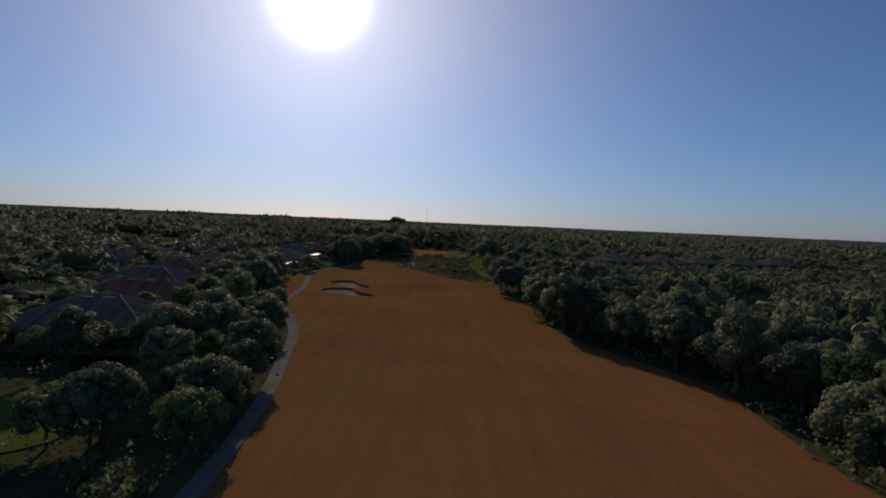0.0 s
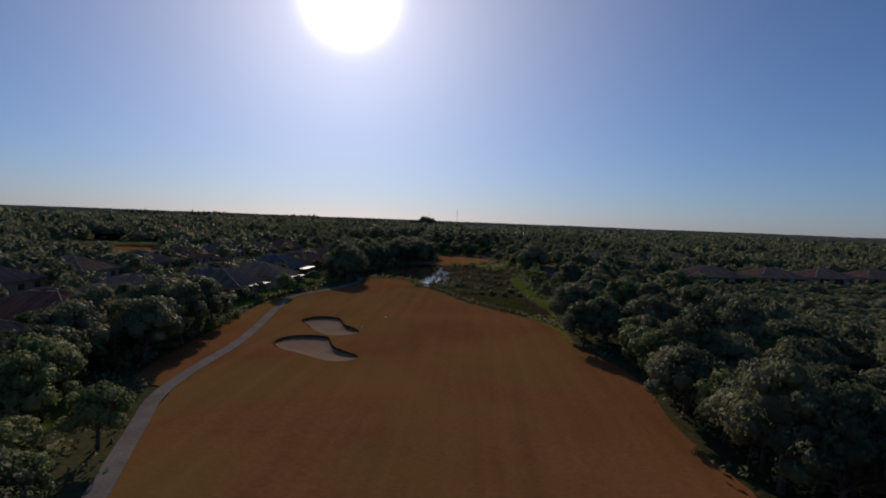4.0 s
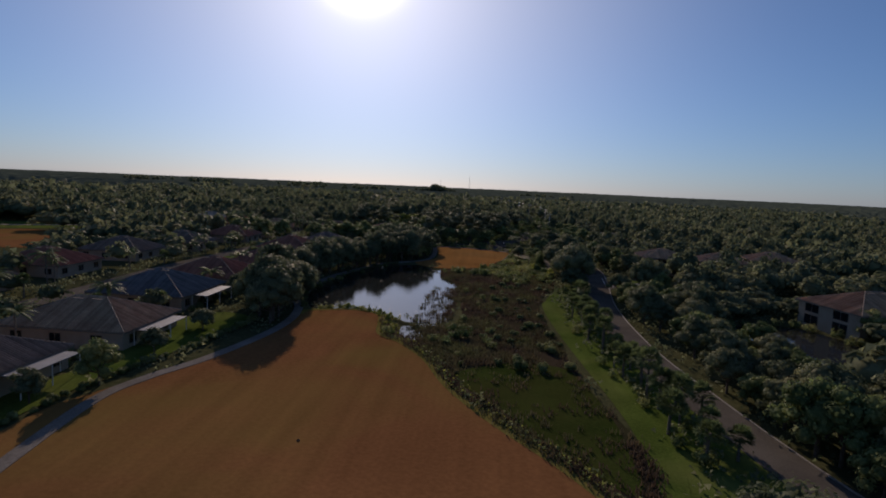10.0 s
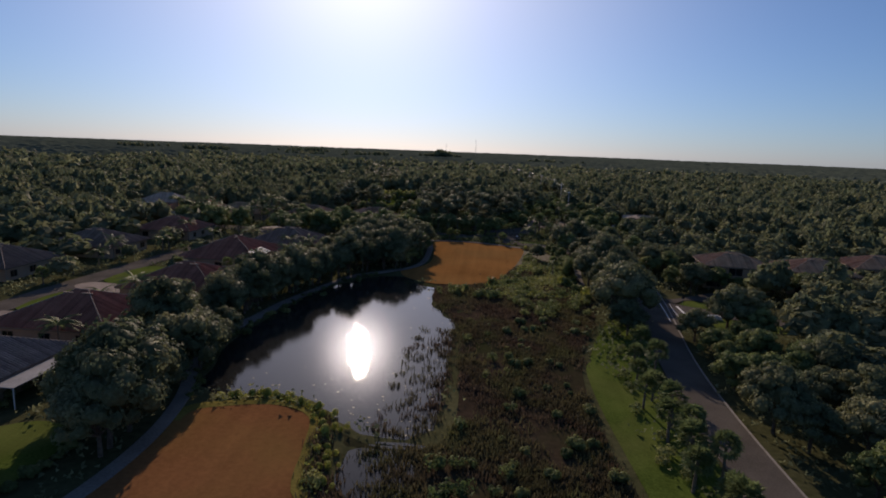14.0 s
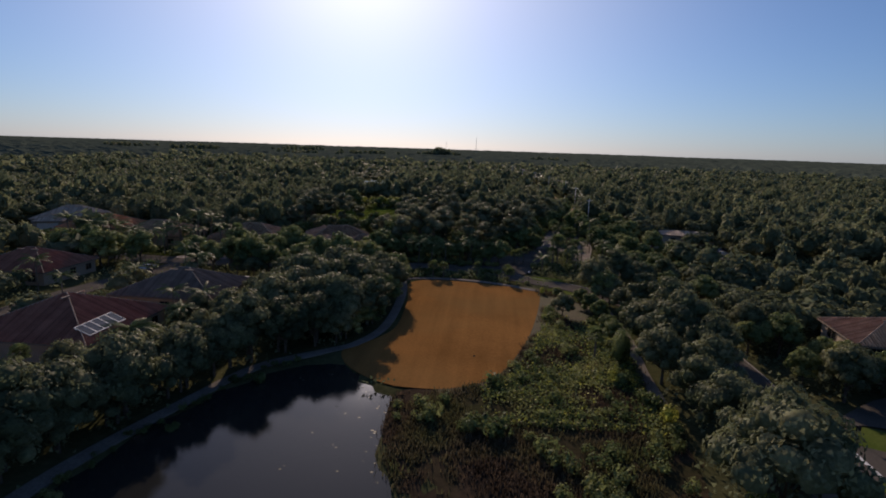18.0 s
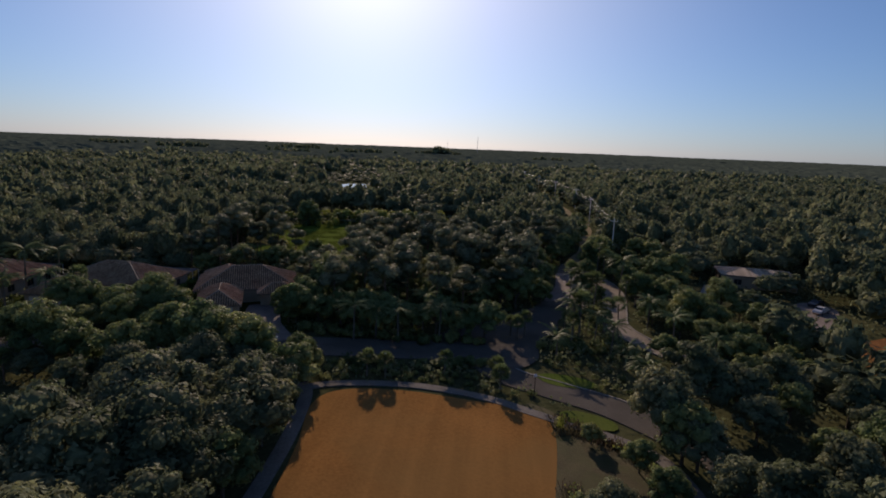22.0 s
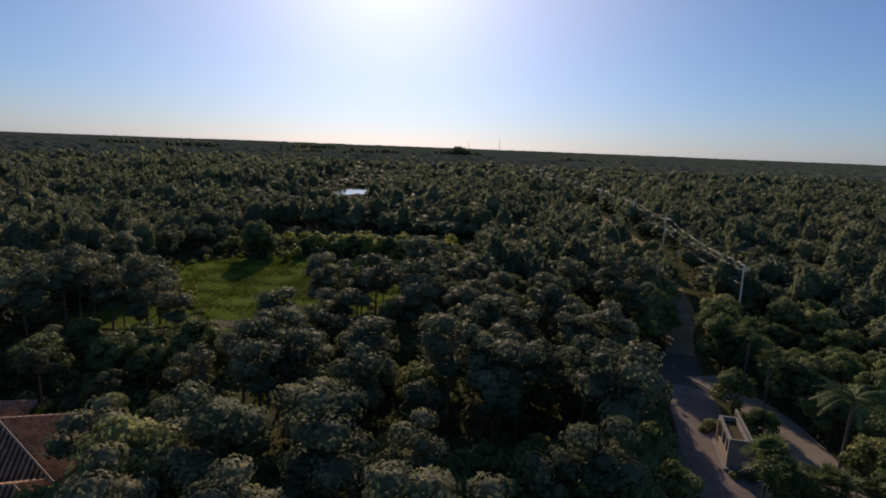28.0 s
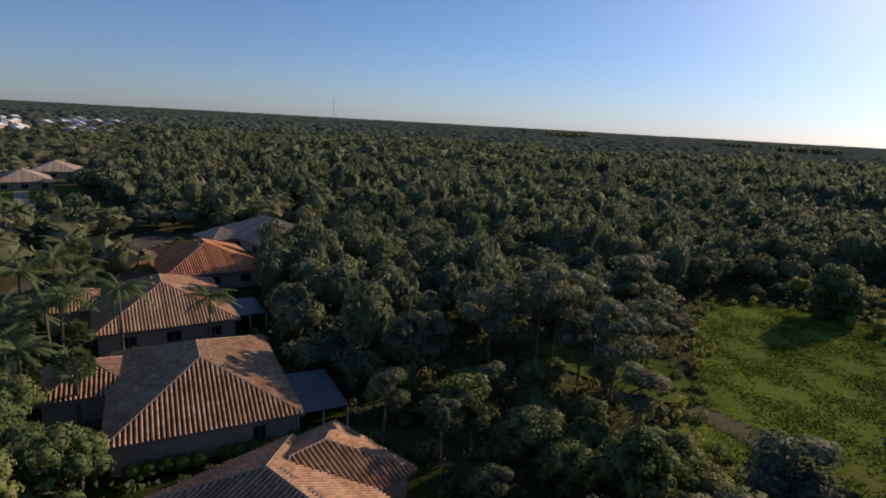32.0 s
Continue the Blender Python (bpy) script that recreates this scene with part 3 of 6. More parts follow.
build_ground()
draped("fairway", FAIRWAY, 3.0, 0.10, M["turf"], "dormant orange-brown golf fairway grass", "fairway", BUNKERS)
draped("green", GREEN, 2.5, 0.12, M["green"], "dormant orange-brown golf green beside the pond", "golf green")
draped("far_fairway", FAR_FAIRWAY, 6.0, 0.10, M["turf"], "dormant golf fairway behind the houses", "fairway")
draped("far_fairway", FAR_FAIRWAY_EAST, 6.0, 0.10, M["turf"], "dormant golf fairway among the eastern trees", "fairway")
draped("west_lawn", WEST_LAWN, 6.0, 0.08, M["lawn"], "open lawn before distant houses", "lawn")
ribbon("west_street", smooth_line([(-250, 384), (-222, 389), (-204, 398), (-194, 410), (-188, 422)], 5), 4.0, 0.14, M["pale_road"], "pale sandy street past distant houses", "road")
draped("mulch_bed", MULCH_BED, 2.5, 0.14, M["path_soil"], "bare brown mulch bed beside the golf green", "mulch")
draped("marsh_bed", MARSH, 3.0, 0.05, M["marsh"], "brown boggy ground with tufts of reed", "marsh")
for k, q in enumerate(LAWNS):
    draped("lawn", q, 2.5, 0.09 + 0.01 * k, M["lawn"], "mown bright green lawn", "lawn")
draped("verge", VERGE, 2.5, 0.06, M["lawn"], "shaded grass verge below the roadside palms", "lawn")
draped("rough_grass", ROUGH, 2.5, 0.08, M["rough"], "dark green rough grass between fairway and marsh", "grass")
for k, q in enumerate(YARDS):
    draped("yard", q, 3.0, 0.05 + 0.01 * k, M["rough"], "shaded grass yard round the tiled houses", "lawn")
draped("meadow", MEADOW, 2.5, 0.10, M["meadow"], "rough green meadow in a clearing", "meadow")


def build_water(name, outline, label, level=-0.46):
    c = outline.mean(0)
    q = c + (outline - c) * 1.06
    v, _, f, *_ = mathutils_cdt([Vector(p) for p in q], [(i, (i + 1) % len(q)) for i in range(len(q))], [], 1, 1e-4)
    ob = new(name, mesh_of(name, [(p[0], p[1], level) for p in v], f, M["water"]))
    tagged(ob, label, "water", kind="structure")


build_water("water_pond", POND, "still dark pond reflecting sun and trees")
build_water("water_puddle", PUDDLE, "small shallow pool beside the fairway")
build_water("water_puddle", POOLS[2], "small shallow pool in the marsh")
build_water("water_far_pond", FAR_POND, "distant pond glinting between the trees", 0.45)
build_water("water_lake", POOLS[3], "dark lake below the villas")


def build_bunker(q):
    """A sand hollow: a lip that overhangs on the far side, and a dished bed of sand."""
    c = q.mean(0)
    e = thing("bunker", (c[0], c[1], height_at(*c)), "kidney-shaped sand bunker with a dark grassy lip", "bunker", "bunkers on the fairway")
    h0 = height_at(*c)
    n = len(q)
    hq = height(q[:, 0], q[:, 1])
    verts, faces = [], []
    rings = ((1.05, 0.105), (1.015, 0.20), (0.985, 0.17), (0.965, -0.30))
    for s, dz in rings:
        for i in range(n):
            p = (q[i] - c) * s
            up = 1.0 if q[i][1] > c[1] - 2 else 0.45
            verts.append((p[0], p[1], hq[i] - h0 + (dz * up if dz != 0.105 else dz)))
    for r in range(len(rings) - 1):
        for i in range(n):
            j = (i + 1) % n
            faces.append((r * n + i, r * n + j, (r + 1) * n + j, (r + 1) * n + i))
    part_of("lip", mesh_of("lip", verts, faces, M["lip"], True), e, "dark turf lip")
    verts, faces = [], []
    for s, dz in ((1.0, -0.14), (0.9, -0.32), (0.7, -0.48), (0.4, -0.55)):
        for i in range(n):
            p = (q[i] - c) * s
            verts.append((p[0], p[1], (hq[i] - h0) * s + dz + 0.03 * math.sin(p[0] * 3 + p[1] * 2)))
    verts.append((0, 0, -0.58))
    for r in range(3):
        for i in range(n):
            j = (i + 1) % n
            faces.append((r * n + i, r * n + j, (r + 1) * n + j, (r + 1) * n + i))
    for i in range(n):
        faces.append((3 * n + i, 3 * n + (i + 1) % n, 4 * n))
    part_of("sand", mesh_of("sand", verts, faces, M["sand"], True), e, "pale raked sand")


for q in BUNKERS:
    build_bunker(q)

ribbon("fairway_fringe", FAIRWAY[62:113], 1.7, 0.118, M["fringe"], "yellow-green longer grass along the fairway", "grass")
ribbon("green_edge", GREEN[4:37], 3.6, 0.095, M["path_soil"], "bare brown edge round the golf green", "path")
ribbon("cart_path", CART_PATH, 1.7, 0.16, M["concrete"], "pale concrete golf cart path", "path", 0.12)
ribbon("cart_path", GREEN_PATH, 1.7, 0.165, M["concrete"], "pale concrete path around the green", "path", 0.12)
ROADS = ((ROAD, 5.6), (ROAD_WEST, 8.2), (ROAD_NORTH, 5.6), (ROAD_EXIT, 4.6), (STREET_WEST, 6.0))
for k, (line, w) in enumerate(ROADS):
    road = ribbon("road", line, w, 0.12 + 0.006 * k, M["pale_road" if k == 3 else "asphalt"], "sandy beige exit road" if k == 3 else "grey asphalt estate road with pale kerbs", "road", 0.1)
    for s in {0: (-1,), 3: (-1, 1)}.get(k, ()):
        ribbon("kerb", line, 0.24, 0.21 + 0.006 * k, M["kerb"], "", "", 0.2, s * (w / 2 + 0.12), parent=road)
ribbon("footpath", FOOTPATH, 3.8, 0.14, M["path_soil"], "trodden bare earth path across the meadow", "path")
ribbon("dirt_track", TRACK, 4.4, 0.10, M["dirt"], "pale sandy track below the power line", "track", 0.05)


# ---- houses ----
def slope_tiles(verts, faces, poly, pitch=0.42, course=0.0, singles=None):
    """Rows of half-round tiles running down one roof slope; poly: eave edge first, then up round the slope."""
    p = [Vector(q) for q in poly]
    u = (p[1] - p[0]).normalized()
    n = u.cross(p[2] - p[1]).normalized()
    if n.z < 0:
        n = -n
    w = n.cross(u).normalized()
    if w.z < 0:
        w = -w
    flat = [((q - p[0]).dot(u), (q - p[0]).dot(w)) for q in p]
    lo, hi = min(a for a, b in flat), max(a for a, b in flat)

    def span(x):
        vs = []
        for i in range(len(flat)):
            (a, b), (c, d) = flat[i], flat[(i + 1) % len(flat)]
            if (a - x) * (c - x) <= 0 and abs(a - c) > 1e-6:
                vs.append(b + (d - b) * (x - a) / (c - a))
        return (min(vs), max(vs)) if len(vs) > 1 else None

    m = max(1, round((hi - lo) / pitch))
    step = (hi - lo) / m
    prof = ((0.0, 0.0), (0.12, 0.10), (0.32, 0.15), (0.52, 0.10), (0.64, 0.0), (1.0, 0.0))
    for k in range(m if course else 0):
        ends = [span(min(max(lo + (k + f) * step, lo + 1e-4), hi - 1e-4)) for f in (0.0, 0.32, 0.64)]
        if None in ends:
            continue
        v0, v1 = max(q[0] for q in ends), min(q[1] for q in ends)
        while v1 - v0 > 0.12:
            b = min(v0 + course, v1)
            if singles is not None and b - v0 > course - 1e-3 and len(singles) < 300:
                singles.append((p[0] + u * (lo + k * step) + w * v0, u, w, n, step))
            else:
                o = len(verts)
                for f, up in prof[:5]:
                    for v, lift in ((v0, 0.055), (b + 0.05, 0.02)):
                        verts.append(p[0] + u * (lo + (k + f) * step) + w * v + n * (up + lift))
                faces.extend((o + 2 * i, o + 2 * i + 2, o + 2 * i + 3, o + 2 * i + 1) for i in range(4))
                faces.append(tuple(o + 2 * i for i in range(4, -1, -1)))
            v0 = b
    for k in range(0 if course else m):
        o = len(verts)
        good = True
        for f, up in prof:
            x = min(max(lo + (k + f) * step, lo + 1e-4), hi - 1e-4)
            s = span(x)
            if s is None:
                good = False
                break
            for v in s:
                verts.append(p[0] + u * x + w * v + n * (up + 0.02))
        if good:
            for i in range(len(prof) - 1):
                a = o + 2 * i
                faces.append((a, a + 2, a + 3, a + 1))
        else:
            del verts[o:]


def hip(x0, x1, y0, y1, z, over=0.6, slope=0.42):
    """The four slopes and the ridge of a hipped roof over a rectangle."""
    x0, x1, y0, y1 = x0 - over, x1 + over, y0 - over, y1 + over
    w, d = x1 - x0, y1 - y0
    a, b, c, e = (x0, y0, z), (x1, y0, z), (x1, y1, z), (x0, y1, z)
    h = min(w, d) / 2
    top = z + h * slope
    if w >= d:
        r0, r1 = (x0 + h, (y0 + y1) / 2, top), (x1 - h, (y0 + y1) / 2, top)
        return [(a, b, r1, r0), (c, e, r0, r1), (b, c, r1), (e, a, r0)], (r0, r1), ((a, r0), (e, r0), (b, r1), (c, r1))
    r0, r1 = ((x0 + x1) / 2, y0 + h, top), ((x0 + x1) / 2, y1 - h, top)
    return [(b, c, r1, r0), (e, a, r0, r1), (a, b, r0), (c, e, r1)], (r0, r1), ((a, r0), (b, r0), (c, r1), (e, r1))


def add_roof(e, rect, z, tile, slope=0.42, vents=True, course=0.0, single=False):
    slopes, ridge, hips = hip(*rect, z, slope=slope)
    verts, faces, slab = [], [], bmesh.new()
    singles = [] if single else None
    for i, s in enumerate(slopes):
        slope_tiles(verts, faces, s, 0.42, course, singles if i == 2 else None)
        slab.faces.new([slab.verts.new(q) for q in s])
    bmesh.ops.remove_doubles(slab, verts=slab.verts[:], dist=0.01)
    # under tan and orange tiles the slab's dark colour shades the channels
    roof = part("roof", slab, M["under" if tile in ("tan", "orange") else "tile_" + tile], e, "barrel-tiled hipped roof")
    tagged(part_of("roof_tiles", mesh_of("roof_tiles", verts, faces, M["tile_" + tile]), roof, "rows of half-round clay tiles"), kind="stuff")
    tile_me = None
    for at, u, w, n, step in singles or ():
        if tile_me is None:
            prof = ((0.0, 0.0), (0.12, 0.10), (0.32, 0.15), (0.52, 0.10), (0.64, 0.0))
            tv = [(f * step, v, up + lift) for f, up in prof for v, lift in ((0.0, 0.055), (course + 0.05, 0.02))]
            tile_me = mesh_of("tile", tv, [(2 * i, 2 * i + 2, 2 * i + 3, 2 * i + 1) for i in range(4)] + [(8, 6, 4, 2, 0)], M["tile_one"])
        ob = part_of("tile", tile_me, roof)
        ob.matrix_basis = Matrix(((u.x, w.x, n.x, at.x), (u.y, w.y, n.y, at.y), (u.z, w.z, n.z, at.z), (0, 0, 0, 1)))
    bm = bmesh.new()
    for p, q in (ridge, *hips):
        if (Vector(p) - Vector(q)).length > 0.2:
            tube(bm, Vector(p) + Vector((0, 0, 0.05)), Vector(q) + Vector((0, 0, 0.05)), 0.11, 0.11, 6)
    part("ridge_cap", bm, M["cap"], roof, "pale mortared ridge tiles")
    x0, x1, y0, y1 = rect
    o = 0.6
    for k, b in enumerate(((x0 - o, x1 + o, y0 - o - 0.04, y0 - o, z - 0.22, z + 0.02), (x0 - o, x1 + o, y1 + o, y1 + o + 0.04, z - 0.22, z + 0.02),
                           (x0 - o - 0.04, x0 - o, y0 - o, y1 + o, z - 0.22, z + 0.02), (x1 + o, x1 + o + 0.04, y0 - o, y1 + o, z - 0.22, z + 0.02))):
        part("fascia", boxed(*b), M["trim"], roof, "weathered painted fascia")
    if vents:
        r0, r1 = Vector(ridge[0]), Vector(ridge[1])
        long_x = abs(r1.x - r0.x) > abs(r1.y - r0.y)
        mid = (r0 + r1) / 2
        for s in (-1, 1):
            c = mid + Vector((s * 1.6, -1.0 if not course else 1.0, 0)) if long_x else mid + Vector((1.0, s * 1.6, 0))
            zz = c.z - 1.0 * slope + 0.16
            b = (c.x - 0.9, c.x + 0.9, c.y - 0.14, c.y + 0.14) if long_x else (c.x - 0.14, c.x + 0.14, c.y - 0.9, c.y + 0.9)
            part("roof_vent", boxed(*b, zz - 0.12, zz + 0.08, bevel=0.03), M["cap"], roof, "pale low ridge vent")
    return roof


def add_window(e, x, y, z, w, h, face):
    """A window on a wall that faces along x (face 'x+', 'x-') or y."""
    s = 1 if face[1] == "+" else -1
    win = new("window")
    win.parent = e
    if face[0] == "x":
        part_of("pane", mesh_of("pane", [(x + s * 0.03, y - w / 2, z), (x + s * 0.03, y + w / 2, z), (x + s * 0.03, y + w / 2, z + h), (x + s * 0.03, y - w / 2, z + h)], [(0, 1, 2, 3)], M["window"]), win)
        bm = bmesh.new()
        for b in ((y - w / 2 - 0.1, y - w / 2, z - 0.1, z + h + 0.1), (y + w / 2, y + w / 2 + 0.1, z - 0.1, z + h + 0.1), (y - w / 2, y + w / 2, z - 0.1, z), (y - w / 2, y + w / 2, z + h, z + h + 0.1), (y - 0.04, y + 0.04, z, z + h)):
            box(bm, min(x, x + s * 0.07), max(x, x + s * 0.07), *b)
    else:
        part_of("pane", mesh_of("pane", [(x - w / 2, y + s * 0.03, z), (x + w / 2, y + s * 0.03, z), (x + w / 2, y + s * 0.03, z + h), (x - w / 2, y + s * 0.03, z + h)], [(0, 1, 2, 3)], M["window"]), win)
        bm = bmesh.new()
        for b in ((x - w / 2 - 0.1, x - w / 2, z - 0.1, z + h + 0.1), (x + w / 2, x + w / 2 + 0.1, z - 0.1, z + h + 0.1), (x - w / 2, x + w / 2, z - 0.1, z), (x - w / 2, x + w / 2, z + h, z + h + 0.1), (x - 0.04, x + 0.04, z, z + h)):
            box(bm, b[0], b[1], min(y, y + s * 0.07), max(y, y + s * 0.07), b[2], b[3])
    part("window_frame", bm, M["trim"], win, "painted window frame")


FOOTPRINTS = []


def house(at, size, tile, rz=0, wing=None, lanai=None, label="", eave=3.0, slope=0.42, floors=1, wall="stucco", wings=(), glass=(1.7, 1.3), course=0.0, single=False, cover="screen"):
    """A stucco house: main block about its own centre, wings and a flat lanai roof as rectangles in its own axes."""
    w, d = size
    e = thing("house", (at[0], at[1], height_at(*at)), label, "house", "houses of the estate", rz=rz)
    rect = (-w / 2, w / 2, -d / 2, d / 2)
    rects = [rect] + [r for r in (wing, *wings) if r]
    c, s = math.cos(radians(rz)), math.sin(radians(rz))
    for r in rects + ([lanai] if lanai else []):
        FOOTPRINTS.append(np.array([(at[0] + c * x - s * y, at[1] + s * x + c * y) for x, y in ((r[0] - 1, r[2] - 1), (r[1] + 1, r[2] - 1), (r[1] + 1, r[3] + 1), (r[0] - 1, r[3] + 1))]))
    for k, r in enumerate(rects):
        bm = boxed(r[0], r[1], r[2], r[3], -0.4, eave - 0.02 - 0.01 * k)
        part("wall", bm, M[wall], e, "pale stucco wall")
        add_roof(e, r, eave - (0.0 if k == 0 else 0.15), tile, slope, k == 0, course, single and k == 0)
    for fl in range(0 if course else floors):
        z = 0.9 + (2.6 if eave < 5.5 else 3.0) * fl
        for face, n, lo, hi in (("y-", 3, -w / 2, w / 2), ("y+", 3, -w / 2, w / 2), ("x+", 3, -d / 2, d / 2), ("x-", 2, -d / 2, d / 2)):
            for i in range(n):
                q = lo + (hi - lo) * (i + 0.5 + 0.12 * math.sin(7 * i + at[1])) / n
                x, y = (q, -d / 2 if face == "y-" else d / 2) if face[0] == "y" else (w / 2 if face == "x+" else -w / 2, q)
                add_window(e, x, y, z - (glass[1] - 1.3) / 2, *glass, face)
    if course:
        add_window(e, w / 2, d / 2 - 3.5, 0.5, 1.0, 1.8, "x+")
        add_window(e, w / 4, -d / 2, 0.9, 1.6, 1.3, "y-")
        add_window(e, -w / 4, d / 2, 0.3, 2.4, 2.0, "y+")
    if wing:
        part("garage_door", boxed(wing[0] + 0.9, wing[1] - 0.9, wing[2] - 0.06, wing[2] + 0.02, 0.05, 2.3), M["garage"], e, "cream panelled garage door")
    if lanai:
        x0, x1, y0, y1 = lanai
        part("lanai_roof", boxed(x0, x1, y0, y1, 2.62, 2.74, bevel=0.02), M[cover], e, "dark screened lanai roof" if cover == "cage" else "pale flat aluminium lanai roof")
        for x in (x0 + 0.1, x1 - 0.1):
            for y in (y0 + 0.1, (y0 + y1) / 2, y1 - 0.1):
                part("post", boxed(x - 0.05, x + 0.05, y - 0.05, y + 0.05, -0.3, 2.62), M["white"], e, "white aluminium post")
    return e


HOUSES = [
    ((-50, 85), (22, 17), "brown", 0, None, (6, 11.5, 8.5, 12), "brown barrel-tiled house beside the cart path"),
    ((-56, 109), (24, 16), "red", 0, None, (8, 13.5, -13, -8), "red-brown tiled house with a pale lanai"),
    ((-67, 133), (22, 17), "brown", 0, None, None, "brown tiled house among oaks"),
    ((-71, 157), (20, 17), "red", 0, None, None, "red-brown tiled house among palms"),
    ((-71, 182), (20, 17), "tan", 0, None, None, "tan tiled house behind the lawn"),
    ((-66, 206.5), (20, 15), "brown", 0, None, (10, 13, -4, 6), "brown tiled house with a pale lanai by the lawn"),
    ((-63.5, 229.5), (20, 15), "tan", 0, None, (10, 13.2, -5, 5), "tan tiled house with a pale lanai by the lawn"),
    ((-67.5, 256), (18.5, 17.5), "grey", 0, None, (9.3, 12.6, -5, 6), "dark grey tiled house with a pale lanai"),
    ((-67, 279), (19, 17), "red", 0, None, None, "red tiled house with pale ridges"),
    ((-62.5, 304), (19, 17), "red", 0, None, None, "red-brown tiled house behind oaks"),
    ((-67, 335), (20, 20), "red", 0, None, None, "red tiled house behind oaks"),
    ((-61.5, 359.5), (19, 17), "brown", 0, None, (3, 8, 8.5, 12), "brown tiled house near the green"),
]
for at, size, tile, rz, wing, lanai, label in HOUSES:
    house(at, size, tile, rz, wing, lanai, label)
house((-49.2, 429.1), (18.6, 13), "tan", 22, (-8.1, -1.3, -17.5, -5), None, "tan barrel-tiled house with a paved drive", eave=2.8, slope=0.48, wings=((2.5, 9.28, -10, -5), (-8.8, 0.8, -2, 11)), course=0.46, single=True)
house((-75.2, 425.4), (20.5, 15.8), "tan", 0, (-9, -0.5, -14, -6), (1.0, 10.2, 8.0, 13.2), "tan barrel-tiled house in the row", course=0.46, cover="cage")
house((-104, 422.6), (21, 16.5), "tan", 4, (-9, -1, -14, -6), (1, 9, 8.3, 13), "tan barrel-tiled house in the row", cover="cage")
house((-128, 430.5), (20, 16.5), "orange", 8, (-8, 0, -14, -6), None, "bright orange tiled house in the row")
house((-151, 447), (21, 17), "pale", 22, (-8, 0, -14, -6), None, "pale grey-brown tiled house at the end of the row")
for at, rz, tile in (((-262, 383), 10, "pale"), ((-299, 389), 0, "pale"), ((-297, 413), 5, "orange")):
    house(at, (20, 16), tile, rz, None, None, "distant tiled house beyond the fairway")
for at, tile in (((-112, 190), "brown"), ((-114, 222), "tan"), ((-112, 252), "brown"), ((-113, 282), "red"), ((-112, 312), "brown"), ((-108, 340), "brown"), ((-104, 372), "red")):
    house(at, (18, 16), tile, 0, None, None, "tiled house across the street")
for at, size in (((80, 266), (20, 16)), ((104, 273), (18, 15)), ((128, 284), (18, 15)), ((150, 290), (18, 15)), ((172, 298), (18, 15))):
    house(at, size, "tan", 12, None, None, "two-storey tan-roofed villa by the lake", eave=5.2, slope=0.38, floors=2, glass=(3.6, 1.9))
for at in ((60, 343), (79, 341), (99, 349)):
    house(at, (15, 13), "tan", -8, None, None, "two-storey tan-roofed villa among trees", eave=5.6, slope=0.38, floors=2, glass=(3.0, 2.0))
house((69, 467), (17, 10), "pale", -10, None, None, "low pale-roofed house beside a pool", eave=3.2, slope=0.2)

FOOTPRINTS.append(np.array([(19.5, 446.0), (27, 446), (28, 459), (21, 459)]))
FOOTPRINTS.append(np.array([(46.0, 441.0), (54, 440), (61, 454), (60, 464), (53, 464), (46, 450)]))
FOOTPRINTS.append(np.array([(52.0, 414.0), (60, 411), (77, 438), (77, 450), (66, 447), (57, 430)]))
APRON = smooth_line([(-8, 406), (-5.6, 414.5), (-0.8, 420.3), (5, 425.6), (10.5, 432), (15, 436), (18.5, 433), (14.6, 424), (13.8, 418), (10, 410), (9, 402), (4, 398.5)], 4, True)
PLAZA = smooth_line([(13.1, 438.6), (16, 438.5), (18.8, 438.3), (20.4, 434.4), (21.6, 433.4), (22.2, 436), (22.6, 446), (23.4, 456), (23.8, 463), (21.8, 465.6), (18.4, 465), (17.4, 457), (16.2, 449)], 3, True)
DRIVES = [smooth_line([(-87, 280.4), (-77, 279.2), (-76.4, 284.4), (-87, 285.2)], 3, True), smooth_line([(-86.4, 302.4), (-73, 301.6), (-72.6, 306.4), (-86.2, 308)], 3, True),
          smooth_line([(-45.4, 420.6), (-39.6, 420.6), (-35.4, 411), (-30.6, 403), (-37.5, 402), (-41.4, 410)], 3, True), smooth_line([(-84, 404.5), (-74, 404.5), (-72, 399), (-86, 399)], 3, True),
          smooth_line([(60, 427), (60.6, 433.5), (65, 443), (73, 450.5), (77, 447), (75.5, 441), (68, 431), (63, 425)], 3, True), smooth_line([(34.8, 321), (37, 319.4), (39.7, 317.3), (42.5, 316), (46, 315), (56, 311.6), (64, 309), (64, 304.4), (56, 305.9), (46, 308.5), (41.3, 309.3), (38.9, 309.9), (36.9, 308.4), (36.8, 303.5), (33.4, 302)], 3, True),
          smooth_line([(37.2, 321), (40.6, 323), (50, 330.6), (57, 333), (60, 328), (48.5, 322.6), (44, 322.6), (41.8, 321.7), (39, 318.6)], 3, True), APRON, PLAZA]
for k, q in enumerate(DRIVES):
    draped("driveway", q, 2.5, 0.17 + 0.008 * k, M["asphalt" if k in (5, 6, 7) else "paver"], "grey asphalt side road" if k in (5, 6, 7) else "paved driveway in worn brownish pavers", "driveway")

ribbon("paver_band", smooth_line([(13.2, 439.0), (16, 438.9), (18.7, 438.7)], 3), 0.28, 0.25, M["asphalt"], "dark band of setts across the entrance", "pavement")


# ---- trees ----
rng = np.random.default_rng(7)


def unit(n):
    v = rng.normal(size=(n, 3))
    return v / np.linalg.norm(v, axis=1)[:, None]


